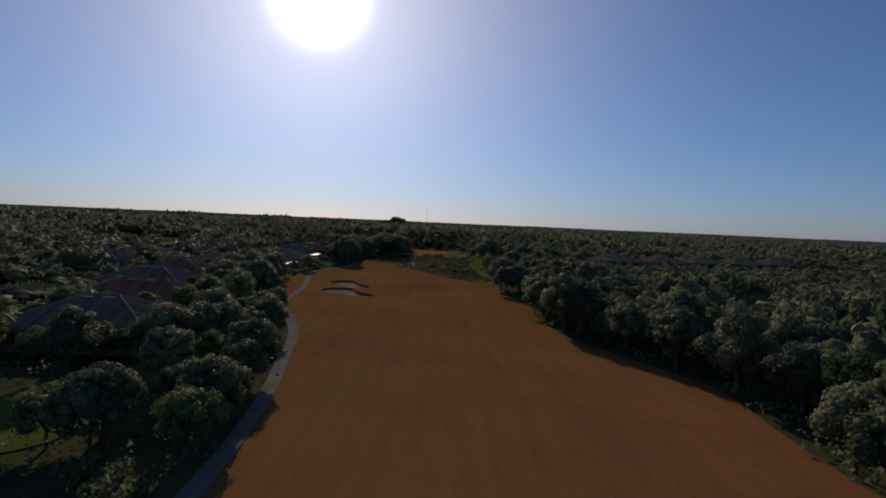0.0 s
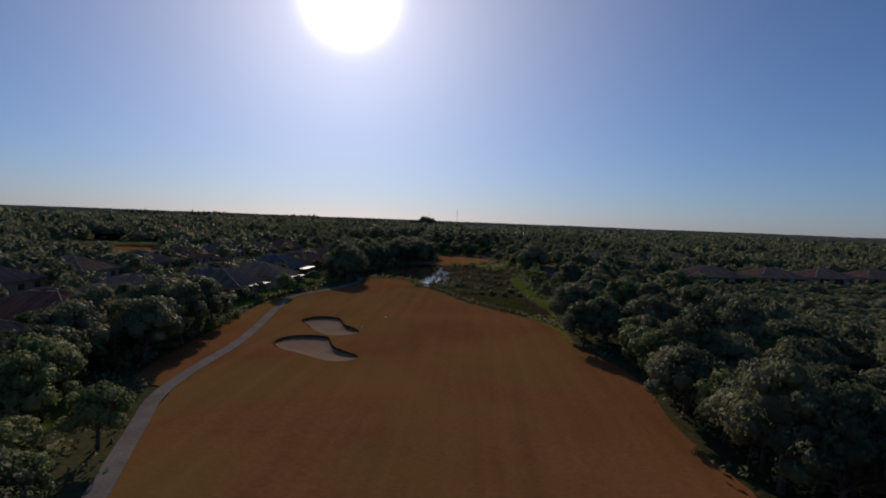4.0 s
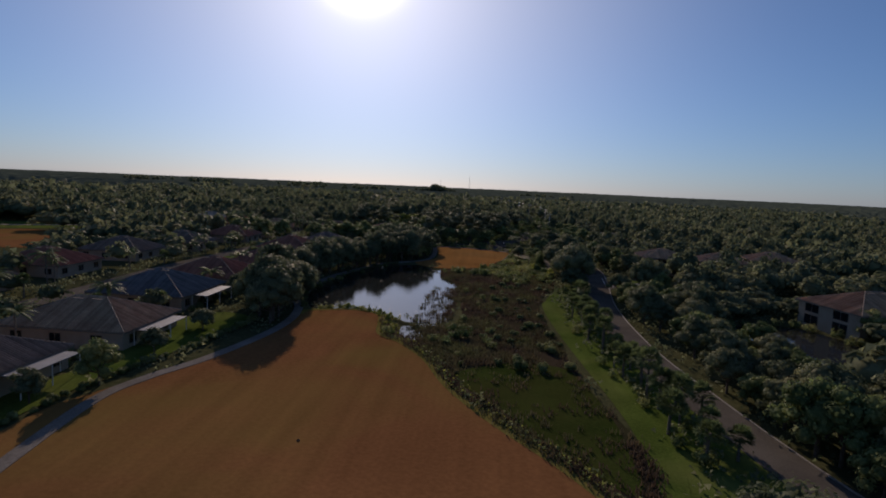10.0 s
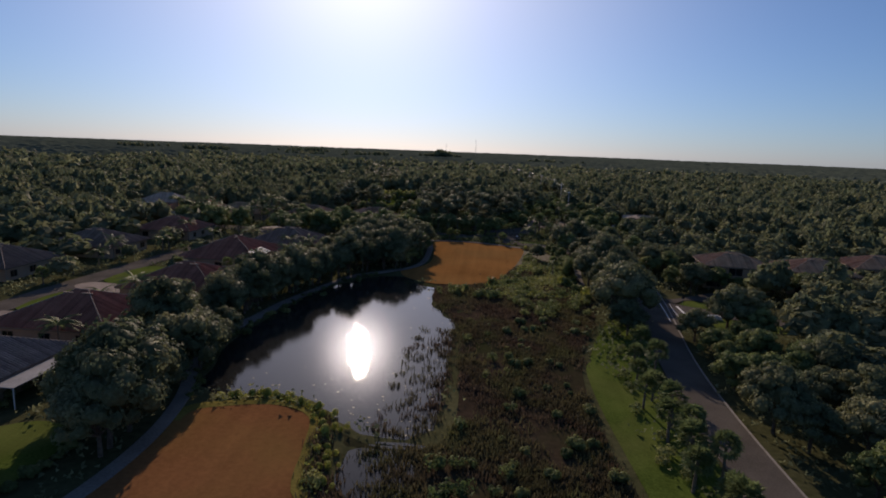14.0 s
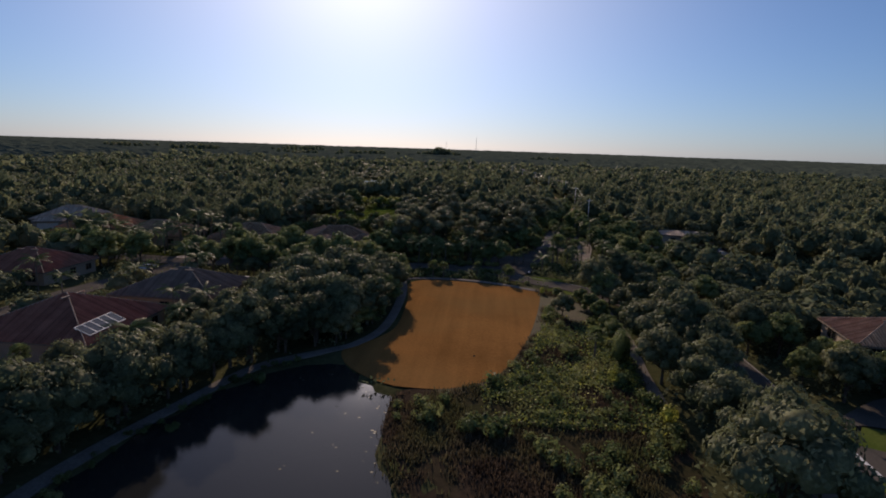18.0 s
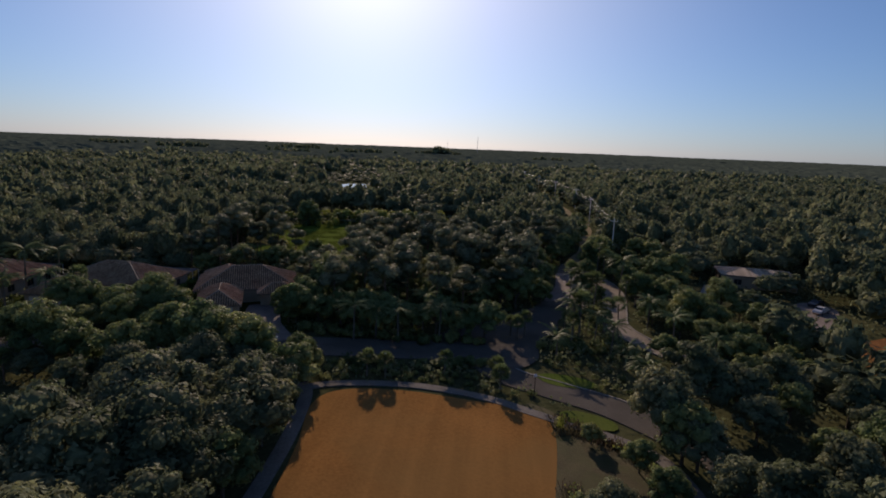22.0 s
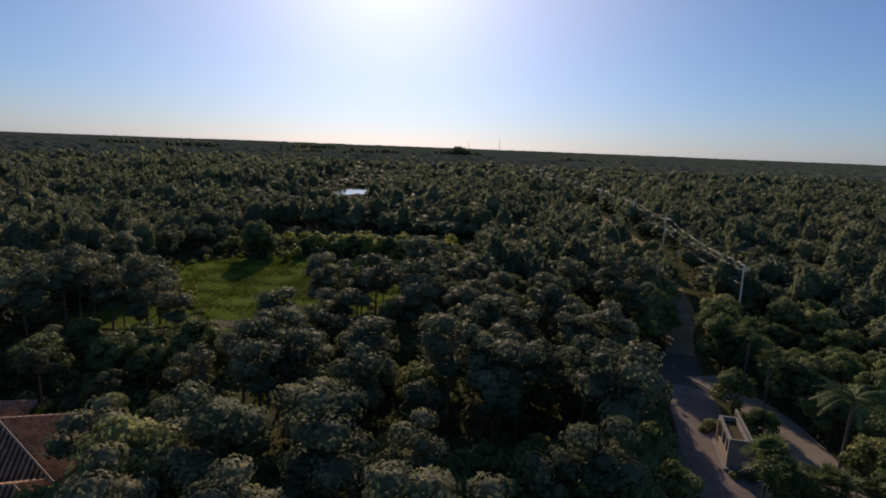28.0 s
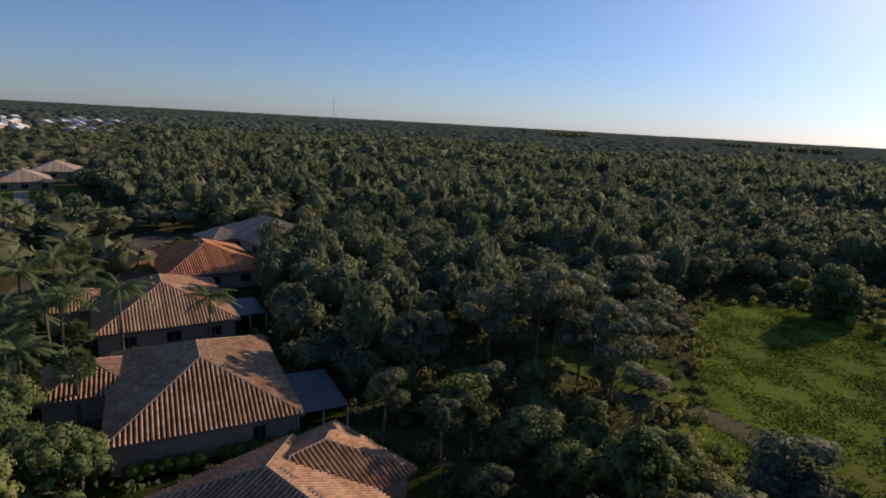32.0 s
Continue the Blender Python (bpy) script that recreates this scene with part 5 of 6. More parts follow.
# pines and broad trees past the junction and behind the row of houses
for x, y in scatter(-36, 12, 415, 470, 5.6, 1.6):
    plant("pine" if rng.random() < 0.6 else "broad", x, y, rng.uniform(0.72, 0.98) * (0.6 if x < -33 and y > 466 else 1.0))
for x, y in scatter(-72, 22, 437, 500, 6.0, 1.2):
    if not (-36 < x < 12 and y < 470):
        r = rng.random()
        if -64 < x < -38 and y > 448 and r > 0.6 or -57 < x < -30 and 456 < y < 482:
            continue
        plant("pine" if r < 0.62 else ("broad" if r < 0.8 else "oak"), x, y, rng.uniform(0.7, 0.98) * (0.62 if -66 < x < -36 else 1.0))
for x, y, k in ((-51.5, 464, 0.75), (-57, 466, 0.85), (-63, 466.5, 0.85), (-69, 467, 0.85), (-74.5, 484, 0.8), (-33.4, 476.8, 0.76), (-34.4, 481, 0.84), (-32.6, 484, 0.74), (-30, 489, 0.58), (-27, 494, 0.58), (-25, 501, 0.6), (-22, 506, 0.6), (-20, 497, 0.62), (-30, 477, 0.6), (-60.5, 474.5, 0.85), (-72, 474, 0.9), (-64, 479, 0.75), (-84, 500, 0.9), (-80, 493, 0.85), (-88, 507, 0.95), (-76.5, 487, 0.85), (-86, 516, 0.85)):
    plant("pine", x, y, k)
for x, y in scatter(27, 52, 396, 500, 6.2, 1.8):
    plant("oak" if rng.random() < 0.6 else "broad", x, y, rng.uniform(0.6, 0.95))
for x, y in scatter(-112, -24, 384, 396, 6.0, 0.8):
    plant("broad", x, y, rng.uniform(0.5, 0.7) if x > -31 else rng.uniform(1.05, 1.3))
# palms along the road, among the houses and round the junction
for x, y in ((19.5, 249), (20.3, 252), (19.2, 255.5), (20.6, 259), (20.2, 231), (22.4, 230), (21.2, 235), (19.8, 238), (21.3, 217), (21.8, 213.5), (23.3, 212), (22.6, 208), (23.6, 203), (22.2, 199), (20.4, 226), (20.8, 242), (22, 222), (18.6, 264), (20.4, 266.5), (22, 272), (19.4, 271), (21, 279), (23, 284), (25.2, 208.5), (24.4, 215), (18.8, 246), (21.8, 247), (20.6, 205.5), (25.8, 200)):
    plant("cabbage", x, y, rng.uniform(1.0, 1.3))
for x, y in scatter(-100, -48, 66, 396, 9.0, 0.9):
    plant("cabbage" if rng.random() < 0.5 else "feather", x, y, rng.uniform(0.8, 1.1))
for x, y in scatter(-22, 26, 389, 432, 6.5, 0.8):
    if y > 406 or x > 12:
        plant("feather" if rng.random() < 0.5 else "cabbage", x, y, rng.uniform(0.7, 1.05))
for x, y, k in ((-10.9, 412, 0), (-13.7, 407, 0), (-17.6, 407.3, 0), (-20.9, 405.4, 0), (6.4, 411.4, 1), (7.6, 413.4, 1), (5.2, 412.8, 1), (15.4, 411.2, 1), (16, 413.7, 0), (3.2, 390.6, 1),
                (-15.5, 391.2, 1), (-12.9, 391.4, 1), (-4.8, 393.6, 1), (-10, 418, 0), (34.4, 400, 0), (-23.4, 389.6, 1), (-7, 408, 0), (-5.2, 410.6, 0), (2.6, 393.4, 1)):
    plant("cabbage" if k else "feather", x, y, 0.95)
for x, y in ((5.8, 458.4), (31, 423), (32.5, 412), (30.6, 446)):
    plant("feather", x, y, rng.uniform(0.9, 1.15))
# slender palms on the island and beside the exit road
for x, y, k in ((17.6, 432.4, 1.0), (18.9, 432.2, 0.95), (20.6, 431.6, 0.95), (21.8, 432.6, 0.85), (19.6, 431.0, 0.8), (22.3, 431.4, 0.9), (22.2, 417.2, 0.75), (24.3, 416.6, 0.8), (28.9, 466.6, 1.0), (29.6, 461, 0.85), (29.4, 435.5, 0.8)):
    plant("tall", x, y, k)
plant("cabbage", 17.2, 414.6, 1.5, 1)
plant("cabbage", 14.7, 339, 0.95, 1)
plant("oak", 22.4, 374.4, 0.95)
cone = new("conical_tree", shrub_mesh(3.8, 6.4, 1500, 0.22, "broadleaf"))
cone.matrix_basis = pose(18.4, 338.2, height_at(18.4, 338.2) - 0.3)
tagged(cone, "dense upright dark green conical tree beside the path", "tree")
for x, y in ((18.4, 430.2), (19.8, 429.6), (21.2, 429.8), (22.4, 427.6), (22.9, 425.2), (17.2, 430.8), (22.6, 444.2), (20.2, 443.8), (21.4, 443.6), (19.9, 453), (21, 453.6), (24.2, 437), (24.8, 441), (25.4, 445), (24.4, 447.5), (25.6, 450), (24.6, 453), (25.6, 456), (25.2, 459.5), (24.6, 433.6), (23.2, 434.6)):
    shrub(x, y, rng.uniform(0.45, 0.8))
plant("oak", 12.2, 435.8, 0.68, 4)
plant("oak", 6.6, 430.6, 0.95, 1)
plant("broad", -29.8, 424.6, 1.3, 1)
for x, y, k in ((24.9, 441.4, 0.5), (25.2, 451.6, 0.6), (25, 458.6, 0.65), (31.6, 470.4, 0.95), (32.6, 462.6, 0.9), (33.4, 453.4, 0.9), (33, 444.6, 0.8), (28.6, 474, 0.9)):
    plant("broad", x, y, k)
# shrubs: hedges by the lawns, the marsh, the clearing, the junction
for x in np.arange(-30, 2, 2.3):
    shrub(x, 407.6 + rng.normal() * 0.7, rng.uniform(0.6, 1.0))
HEDGE_LINE = smooth_line([(-52.5, 176), (-49.7, 184), (-49.6, 200), (-48.0, 213), (-44.6, 225), (-43.2, 236), (-43.2, 246)], 9)
for x, y in HEDGE_LINE[::1]:
    shrub(x + rng.normal() * 0.25, y + rng.normal() * 0.25, rng.uniform(0.4, 0.56))
for y in np.arange(186, 272, 2.6):
    shrub(-57.5 + rng.normal() * 0.6, y, rng.uniform(0.45, 0.8), loose=True)
for x, y in ((-34, 258.6), (-32.4, 259), (-30.6, 259.2), (-28.8, 259.4), (-27, 259.3), (-25.2, 258.9), (-23.4, 258.2), (-21.8, 257.2), (-20.4, 255.6), (-19.2, 253.2), (-18.4, 250.6), (-17.8, 247.8), (-17.2, 245), (-16.4, 241.8)):
    shrub(x + rng.normal() * 0.2, y + rng.normal() * 0.2, rng.uniform(0.28, 0.5), 3 if rng.random() < 0.75 else None)
    for k in range(4):
        shrub(x + rng.normal() * 0.8, y + rng.normal() * 0.5, rng.uniform(0.2, 0.36), 3, loose=True)
for t in np.linspace(0, 1, 30):
    shrub(-74 + 50 * t + rng.normal(), 538.5 + 2.5 * math.sin(3 * t) + rng.normal() * 1.2, rng.uniform(0.7, 1.3), 3 if rng.random() < 0.7 else None)
    shrub(-74 + 50 * t + rng.normal(), 545 + 2.5 * math.sin(3 * t) + rng.normal() * 1.6, rng.uniform(1.2, 1.8), 3 if rng.random() < 0.5 else None, loose=True)
    shrub(-70 + 50 * t + rng.normal(), 552 + 2.5 * math.sin(3 * t) + rng.normal() * 1.6, rng.uniform(1.2, 1.9), 3 if rng.random() < 0.35 else None, loose=True)
for x, y, k in ((-62, 545, 0.8), (-57.5, 542.5, 1.0), (-53, 545.5, 0.9), (-48.6, 542, 1.05), (-43.4, 544, 1.0), (-38, 541.5, 1.05), (-33.4, 543, 0.95), (-28.6, 540, 0.9), (-24.6, 536, 0.85), (-75, 541, 0.7), (-80, 538, 0.75), (-71, 536.5, 0.8), (-18, 630, 1.1), (-14.5, 633, 1.0), (-21.5, 635, 1.0)):
    plant("lime", x, y, k)
for x, y, k in ((-59.5, 539.6, 0.7), (-50.6, 539.8, 0.75), (-46, 540, 0.7), (-35.6, 538.4, 0.7), (-30.6, 536.4, 0.75), (-26, 532.6, 0.8)):
    plant("broad", x, y, k)
# low trees behind the row of houses
for x, y, k in ((-47.4, 452.6, 0.85), (-43.5, 456, 0.9), (-51.6, 451.4, 0.8), (-59.4, 448.4, 0.8), (-50, 457, 0.75), (-54.8, 454.6, 0.7), (-58.8, 457, 0.66), (-62.4, 459.6, 0.68), (-64.2, 452.6, 0.78), (-44.6, 462, 0.75), (-48.4, 461.6, 0.66), (-66.4, 444, 0.9), (-54.6, 460.6, 0.62), (-41, 460.4, 0.8)):
    plant("broad", x, y, k)
for x, y, k in ((-69.6, 530.6, 1.2), (-67.4, 531.4, 0.85), (-71.6, 532, 0.9)):
    plant("laurel", x, y, k)
for x, y, k in ((-64.5, 528.5, 3), (-61.5, 530, 3), (-69.5, 528.5, 1), (-58, 532, 3), (-66, 530, 0)):
    shrub(x, y, rng.uniform(0.8, 1.2), k)
for x, y in MEADOW[::1]:
    for k in range(3):
        shrub(x + rng.normal() * 1.3, y + rng.normal() * 1.3, rng.uniform(0.25, 0.7), 3 if rng.random() < 0.25 else None, loose=True)
for i in range(300):
    x, y = rng.uniform(-18, 21), rng.uniform(224, 384)
    p = np.array([x]), np.array([y])
    if inside(MARSH, *p)[0] and not any(inside(q, *p)[0] or edge_distance(q, *p)[0] < 0.8 for q in (*POOLS, FAIRWAY, GREEN, LAWNS[0], MULCH_BED)):
        shrub(x, y, rng.uniform(0.3, 0.85) if y < 300 else rng.uniform(0.5, 1.1), 3 if y > 318 and rng.random() < 0.06 else None, loose=y > 300 or x < 2)
for x, y in scatter(17, 26, 196, 300, 2.8, -9.0):
    if inside(VERGE, np.array([x]), np.array([y]))[0] and not inside(LAWNS[0], np.array([x]), np.array([y]))[0] and edge_distance(ROAD, np.array([x]), np.array([y]), closed=False)[0] > 4.4 and rng.random() < 0.6:
        shrub(x, y, rng.uniform(0.4, 0.8), loose=True)
for x, y in scatter(-50, -40, 134, 180, 2.6, 0.0):
    if edge_distance(FAIRWAY, np.array([x]), np.array([y]))[0] < 5:
        shrub(x, y, rng.uniform(0.6, 0.9), loose=True)
for x, y in scatter(-26, 24, 388, 412, 2.5, 0.3):
    shrub(x, y, rng.uniform(0.3, 0.55) if y < 406 else rng.uniform(0.5, 0.85), loose=True)
for x, y in scatter(-26, 2, 390, 396.5, 2.2, 0.2):
    shrub(x, y, rng.uniform(0.3, 0.55), loose=True)
# clipped clumps on the strip before the junction
for x, y, k in ((-18.3, 395.2, 0.75), (-16.6, 395.6, 0.85), (-14.6, 396.4, 0.75), (-5.6, 397.2, 0.85), (-3.4, 398, 0.95), (-1.4, 398.8, 0.85), (0.6, 398.6, 0.7)):
    shrub(x, y, k)
for x, y in scatter(-62, -26, 390, 396, 3.0, 0.4):
    shrub(x, y, rng.uniform(0.8, 1.3), loose=True)
for x, y in scatter(-60, 24, 405, 500, 3.4, 0.9):
    shrub(x, y, rng.uniform(0.5, 1.0), loose=True)
for x, y in scatter(-160, -60, 404, 470, 3.2, 0.4):
    shrub(x, y, rng.uniform(0.4, 0.9), loose=True)


# bushes on the lake's banks and before the villas
for x, y in POOLS[3]:
    shrub(x + rng.normal() * 0.5, y + rng.normal() * 0.5, rng.uniform(0.6, 1.1), loose=True)
    shrub(x + rng.normal() * 0.9, y + rng.normal() * 0.9, rng.uniform(0.5, 0.9), loose=True)
for vx, vy in ((80, 266), (104, 273), (128, 284), (150, 290)):
    for k in range(9):
        shrub(vx - 9 + 2.3 * k + rng.normal() * 0.4, vy - 10.5 + 0.5 * k + rng.normal() * 0.5, rng.uniform(0.7, 1.15), loose=True)
for x, y in SCRUB_BANK:
    shrub(x, y, rng.uniform(0.3, 0.5), loose=True)


def placed(t, turn, size, at):
    """A crown's faces turned, scaled and set down."""
    c, s = math.cos(turn), math.sin(turn)
    m = np.array([[c, s, 0], [-s, c, 0], [0, 0, 1]]).T
    size = np.array(size, float)
    return np.concatenate([(t[:, :, :3] @ m) * size + np.array(at), (t[:, :, 3:] @ m) / size * size.mean()], 2)


def build_scrub():
    """The bushes that merge into one another."""
    tris = []
    for k in range(4):
        v = np.zeros(len(SHRUBS[k].vertices) * 3)
        SHRUBS[k].vertices.foreach_get("co", v)
        nv = np.zeros(len(SHRUBS[k].vertices) * 3)
        SHRUBS[k].attributes["custom_normal"].data.foreach_get("vector", nv)
        tris.append(np.concatenate([v.reshape(-1, 3, 3), nv.reshape(-1, 3, 3)], 2))
    for leaf, kinds in (("shrubleaf", (0, 1, 2)), ("limeleaf", (3,))):
        out = []
        for x, y, scale, k in SCRUB:
            if k in kinds:
                t = tris[k][rng.random(len(tris[k])) < 0.28]
                out.append(placed(t, rng.uniform(0, 6.28), (scale * 1.1,) * 3, (x, y, height_at(x, y) - 0.05)))
        ob = new("scrub", quads_mesh("scrub", np.concatenate(out), M[leaf]))
        tagged(ob, "loose scrub of rounded dark green bushes" if leaf == "shrubleaf" else "row of bright lime green scrub", "undergrowth", kind="stuff")


build_scrub()


def build_hedge(x0, x1, y0, y1, h):
    """A clipped hedge: a rounded block of small leaves."""
    lobes = []
    n = max(2, int(max(x1 - x0, y1 - y0) / 1.2))
    for i in range(n):
        t = (i + 0.5) / n
        lobes.append(((x0 + (x1 - x0) * (t if x1 - x0 > y1 - y0 else 0.5), y0 + (y1 - y0) * (t if y1 - y0 >= x1 - x0 else 0.5), h * 0.5), (0.85, 0.85, h * 0.55)))
    me = with_core(lobed(lobes, 420 * n, 0.13, 0.8), lobes, "hedge", M["hedge"], 0.9)
    tagged(new("hedge", me), "clipped green hedge beside a stucco wall", "hedge")


build_hedge(-64.6, -63.2, 426, 431, 1.4)
build_hedge(-65.2, -63.8, 432.5, 435, 1.3)
build_hedge(-64.4, -63.0, 418.5, 425, 1.5)


# ---- woodland beyond the belts ----
def crown_template(n, size, flat):
    """A small lobed crown of unit height and width, closed inside by a plain core."""
    lobes, m = [], 14 if n > 100 else 9
    for i in range(m):
        up = (i + 0.5) / m
        a, ring, r = 2.4 * i + rng.uniform(-0.4, 0.4), 0.36 * math.sqrt(max(0.02, 1 - up ** 1.7)) * rng.uniform(0.75, 1.15), rng.uniform(0.13, 0.20) * (1.0 if n > 100 else 1.15)
        lobes.append(((ring * math.cos(a), ring * math.sin(a), 0.42 + 0.42 * up * flat + 0.05 * rng.normal()), (r, r, r * rng.uniform(0.7, 0.95))))
    bm = bmesh.new()
    bmesh.ops.create_icosphere(bm, subdivisions=1, radius=1.0)
    core = np.array([[(*v.co, *v.co) for v in f.verts] for f in bm.faces]) * np.array([0.385, 0.385, 0.29, 1, 1, 1]) + np.array([0, 0, 0.57, 0, 0, 0])
    bm.free()
    return np.concatenate([lobed(lobes, n, size, 0.35), core])


def build_woodland():
    """The woods that nobody could count: many small crowns in one mesh."""
    quads = []
    near = [crown_template(165, 0.13, f) for f in (1.0, 0.8, 1.2, 1.0, 0.9)]
    fine = [crown_template(560, 0.072, f) for f in (1.0, 0.85, 1.15, 1.0)]
    mid = [crown_template(62, 0.20, 1.0) for _ in range(4)]
    far = [crown_template(18, 0.34, 1.0) for _ in range(4)]
    for x0, x1, y0, y1, gap, sets in ((-100, -58, 60, 400, 10.5, near), (48, 110, 45, 420, 6.2, near), (110, 300, 130, 420, 7.5, mid), (-290, -100, 110, 420, 7.5, mid), (-170, -72, 437, 500, 5.8, fine), (-290, -170, 420, 500, 7, mid), (52, 110, 420, 500, 6.4, near),
                                      (-130, -20, 500, 556, 6.2, fine), (-150, -130, 500, 556, 6.2, near), (-20, 110, 500, 556, 6.2, near), (-150, 110, 556, 620, 6.2, near), (110, 300, 420, 620, 7.0, mid), (-300, -150, 500, 620, 7.0, mid), (-300, 300, 620, 800, 7.6, mid), (-460, 460, 800, 1100, 9.5, far), (110, 300, -60, 130, 9.0, far), (52, 110, -60, 45, 8.5, far), (-290, -58, -60, 110, 9.0, far), (-52, -20, -60, 14, 8.0, far), (42, 52, -60, 45, 8.5, far), (-700, -290, 330, 800, 10, far), (300, 560, 360, 800, 10, far)):
        for x, y in scatter(x0, x1, y0, y1, gap, 1.8):
            swell = 1 + 0.28 * math.sin(x / 19 + 2 * math.sin(y / 31)) * math.sin(y / 23 + 1)
            h = rng.uniform(6.0, 10.0) * swell if y < 420 or rng.random() < 0.8 else rng.uniform(10, 14)
            w = rng.uniform(6.0, 10.0) if h < 10 else rng.uniform(5.0, 7.5)
            if -100 < x < -58 and y < 400:
                h, w = h * 0.68, w * 0.8
            if (y > 560 or x < -170) and math.sin(x / 47 + 1.7 * math.sin(y / 61)) * math.sin(y / 53 + math.sin(x / 37)) > 0.72:
                h, w = h * 1.25, w * 1.2
            if 52 < x < 205 and 150 < y < 292:
                h *= 0.58
            if -84 < x < -12 and 528 < y < 574:
                h, w = h * 0.3, w * 0.7
            if 600 < y < 735 and abs(x + 3 + 97 * (y - 389) / 327) < 4 + 0.055 * (y - 389) and rng.random() < 0.93:
                # low growth before the far pond
                h = min(h, max(1.2, 0.078 * (716 - y)))
                w = min(w, 2.5 + h)
            if 535 < y < 720 and -5 < np.interp(y, TRACK[:, 1], TRACK[:, 0]) - x < 12:
                h, w = h * 0.42, w * 0.75
            if 735 < y < 890 and -150 < x < -70:
                h = min(h, max(1.2, 0.075 * (y - 745)))
                w = min(w, 2.5 + h)
            t = sets[int(rng.integers(len(sets)))]
            k = 1.4 if sets is far else 1.25 if sets is mid else 1.08
            quads.append(placed(t, rng.uniform(0, 6.28), (w * k, w * k, h), (x, y, 0)))
    for x, y, h in SPARE_OAKS:
        t = fine[int(rng.integers(len(fine)))]
        quads.append(placed(t, 0.0, (h, h, h), (x, y, 0)))
    ob = new("woodland", quads_mesh("woodland", np.concatenate(quads), M["woods"]))
    tagged(ob, "dense dark green subtropical woodland", "woodland", kind="stuff")


def build_understorey():
    """Low scrub that closes the ground below the trees."""
    out = []
    for x0, x1, y0, y1, gap in ((-100, 110, 0, 620, 3.4),):
        spots = np.array(scatter(x0, x1, y0, y1, gap, 0.7))
        n = 14
        for k in range(n):
            p = np.column_stack([spots + rng.normal(size=spots.shape) * 0.9, rng.uniform(0.15, 1.3, len(spots))])
            d = unit(len(p))
            d[:, 2] = np.abs(d[:, 2])
            out.append(leaves(p, d, 0.46))
    ob = new("understorey", quads_mesh("understorey", np.concatenate(out), M["woods"]))
    tagged(ob, "low dark scrub and ferns below the trees", "undergrowth", kind="stuff")


def build_reeds():
    """Tufts of brown and green blades in the marsh and along the fairway's edge."""
    n = 31000
    x, y = rng.uniform(-20, 22, n), rng.uniform(188, 386, n)
    ok = inside(MARSH, x, y) & ~inside(MULCH_BED, x, y)
    for q in (POND, FAIRWAY, GREEN):
        ok &= ~inside(q, x, y)
    ok &= np.sin(x * 0.55 + 1.5 * np.sin(y * 0.13)) + np.sin(y * 0.31 + x * 0.2) + rng.normal(size=n) * 0.7 > -0.4
    ok &= ~inside(ROUGH, x, y) | (rng.random(n) < 0.12)
    e = edge_distance(FAIRWAY, x, y)
    ok |= inside(POND, x, y) & (x > -14) & (y < 292) & (rng.random(n) < 0.10 + 0.5 * np.exp(-edge_distance(POND, x, y) / 1.2))
    ok |= (e < 1.3) & ~inside(FAIRWAY, x, y) & (y > 190)
    x, y = x[ok], y[ok]
    z = np.maximum(height(x, y), -0.5)
    out = []
    for k in range(10):
        a = rng.uniform(0, 6.28, len(x))
        h = rng.uniform(0.2, 0.7, len(x))
        lean = rng.uniform(0.1, 0.55, len(x)) * h
        w = rng.uniform(0.04, 0.10, len(x))
        cx, cy = x + rng.normal(size=len(x)) * 0.42, y + rng.normal(size=len(x)) * 0.42
        dx, dy = np.cos(a), np.sin(a)
        p0 = np.column_stack([cx - dy * w, cy + dx * w, z - 0.05])
        p1 = np.column_stack([cx + dy * w, cy - dx * w, z - 0.05])
        p2 = np.column_stack([cx + dx * lean + dy * w * 0.5, cy + dy * lean - dx * w * 0.5, z + h])
        p3 = np.column_stack([cx + dx * lean - dy * w * 0.5, cy + dy * lean + dx * w * 0.5, z + h * 0.96])
        out.append(np.stack([p0, p1, p2, p3], 1))
    ob = new("reeds", quads_mesh("reeds", np.concatenate(out), M["reed"]))
    tagged(ob, "brown and green tufts of marsh reed", "reeds", kind="stuff")


def build_far_canopy():
    """The treetops towards the horizon as one bumpy sheet."""
    rr = 700 * (4800 / 700) ** np.linspace(0, 1, 120)
    aa = np.radians(np.linspace(-75, 105, 480))
    r, a = np.meshgrid(rr, aa, indexing="ij")
    r = r * (1 + 0.004 * rng.normal(size=r.shape))
    x, y = -r * np.sin(a), 300 + r * np.cos(a)
    bump = rng.uniform(-1, 1, r.shape)
    z = 6.0 + 2.0 * bump + 1.6 * np.sin(x / 210 + 1) * np.sin(y / 260) + 1.2 * np.sin(r / 37 + 3 * np.sin(a * 9)) + 2.5 * np.maximum(0, np.sin(a * 47) * np.sin(a * 19 + 2) - 0.5) * (r > 2500)
    i = np.arange(r.size).reshape(r.shape)
    f = np.stack([i[:-1, :-1], i[:-1, 1:], i[1:, 1:], i[1:, :-1]], -1).reshape(-1, 4)
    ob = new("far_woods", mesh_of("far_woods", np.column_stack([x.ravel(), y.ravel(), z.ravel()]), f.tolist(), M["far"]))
    tagged(ob, "flat woods reaching to the horizon, haze in their colour", "woodland", kind="stuff")


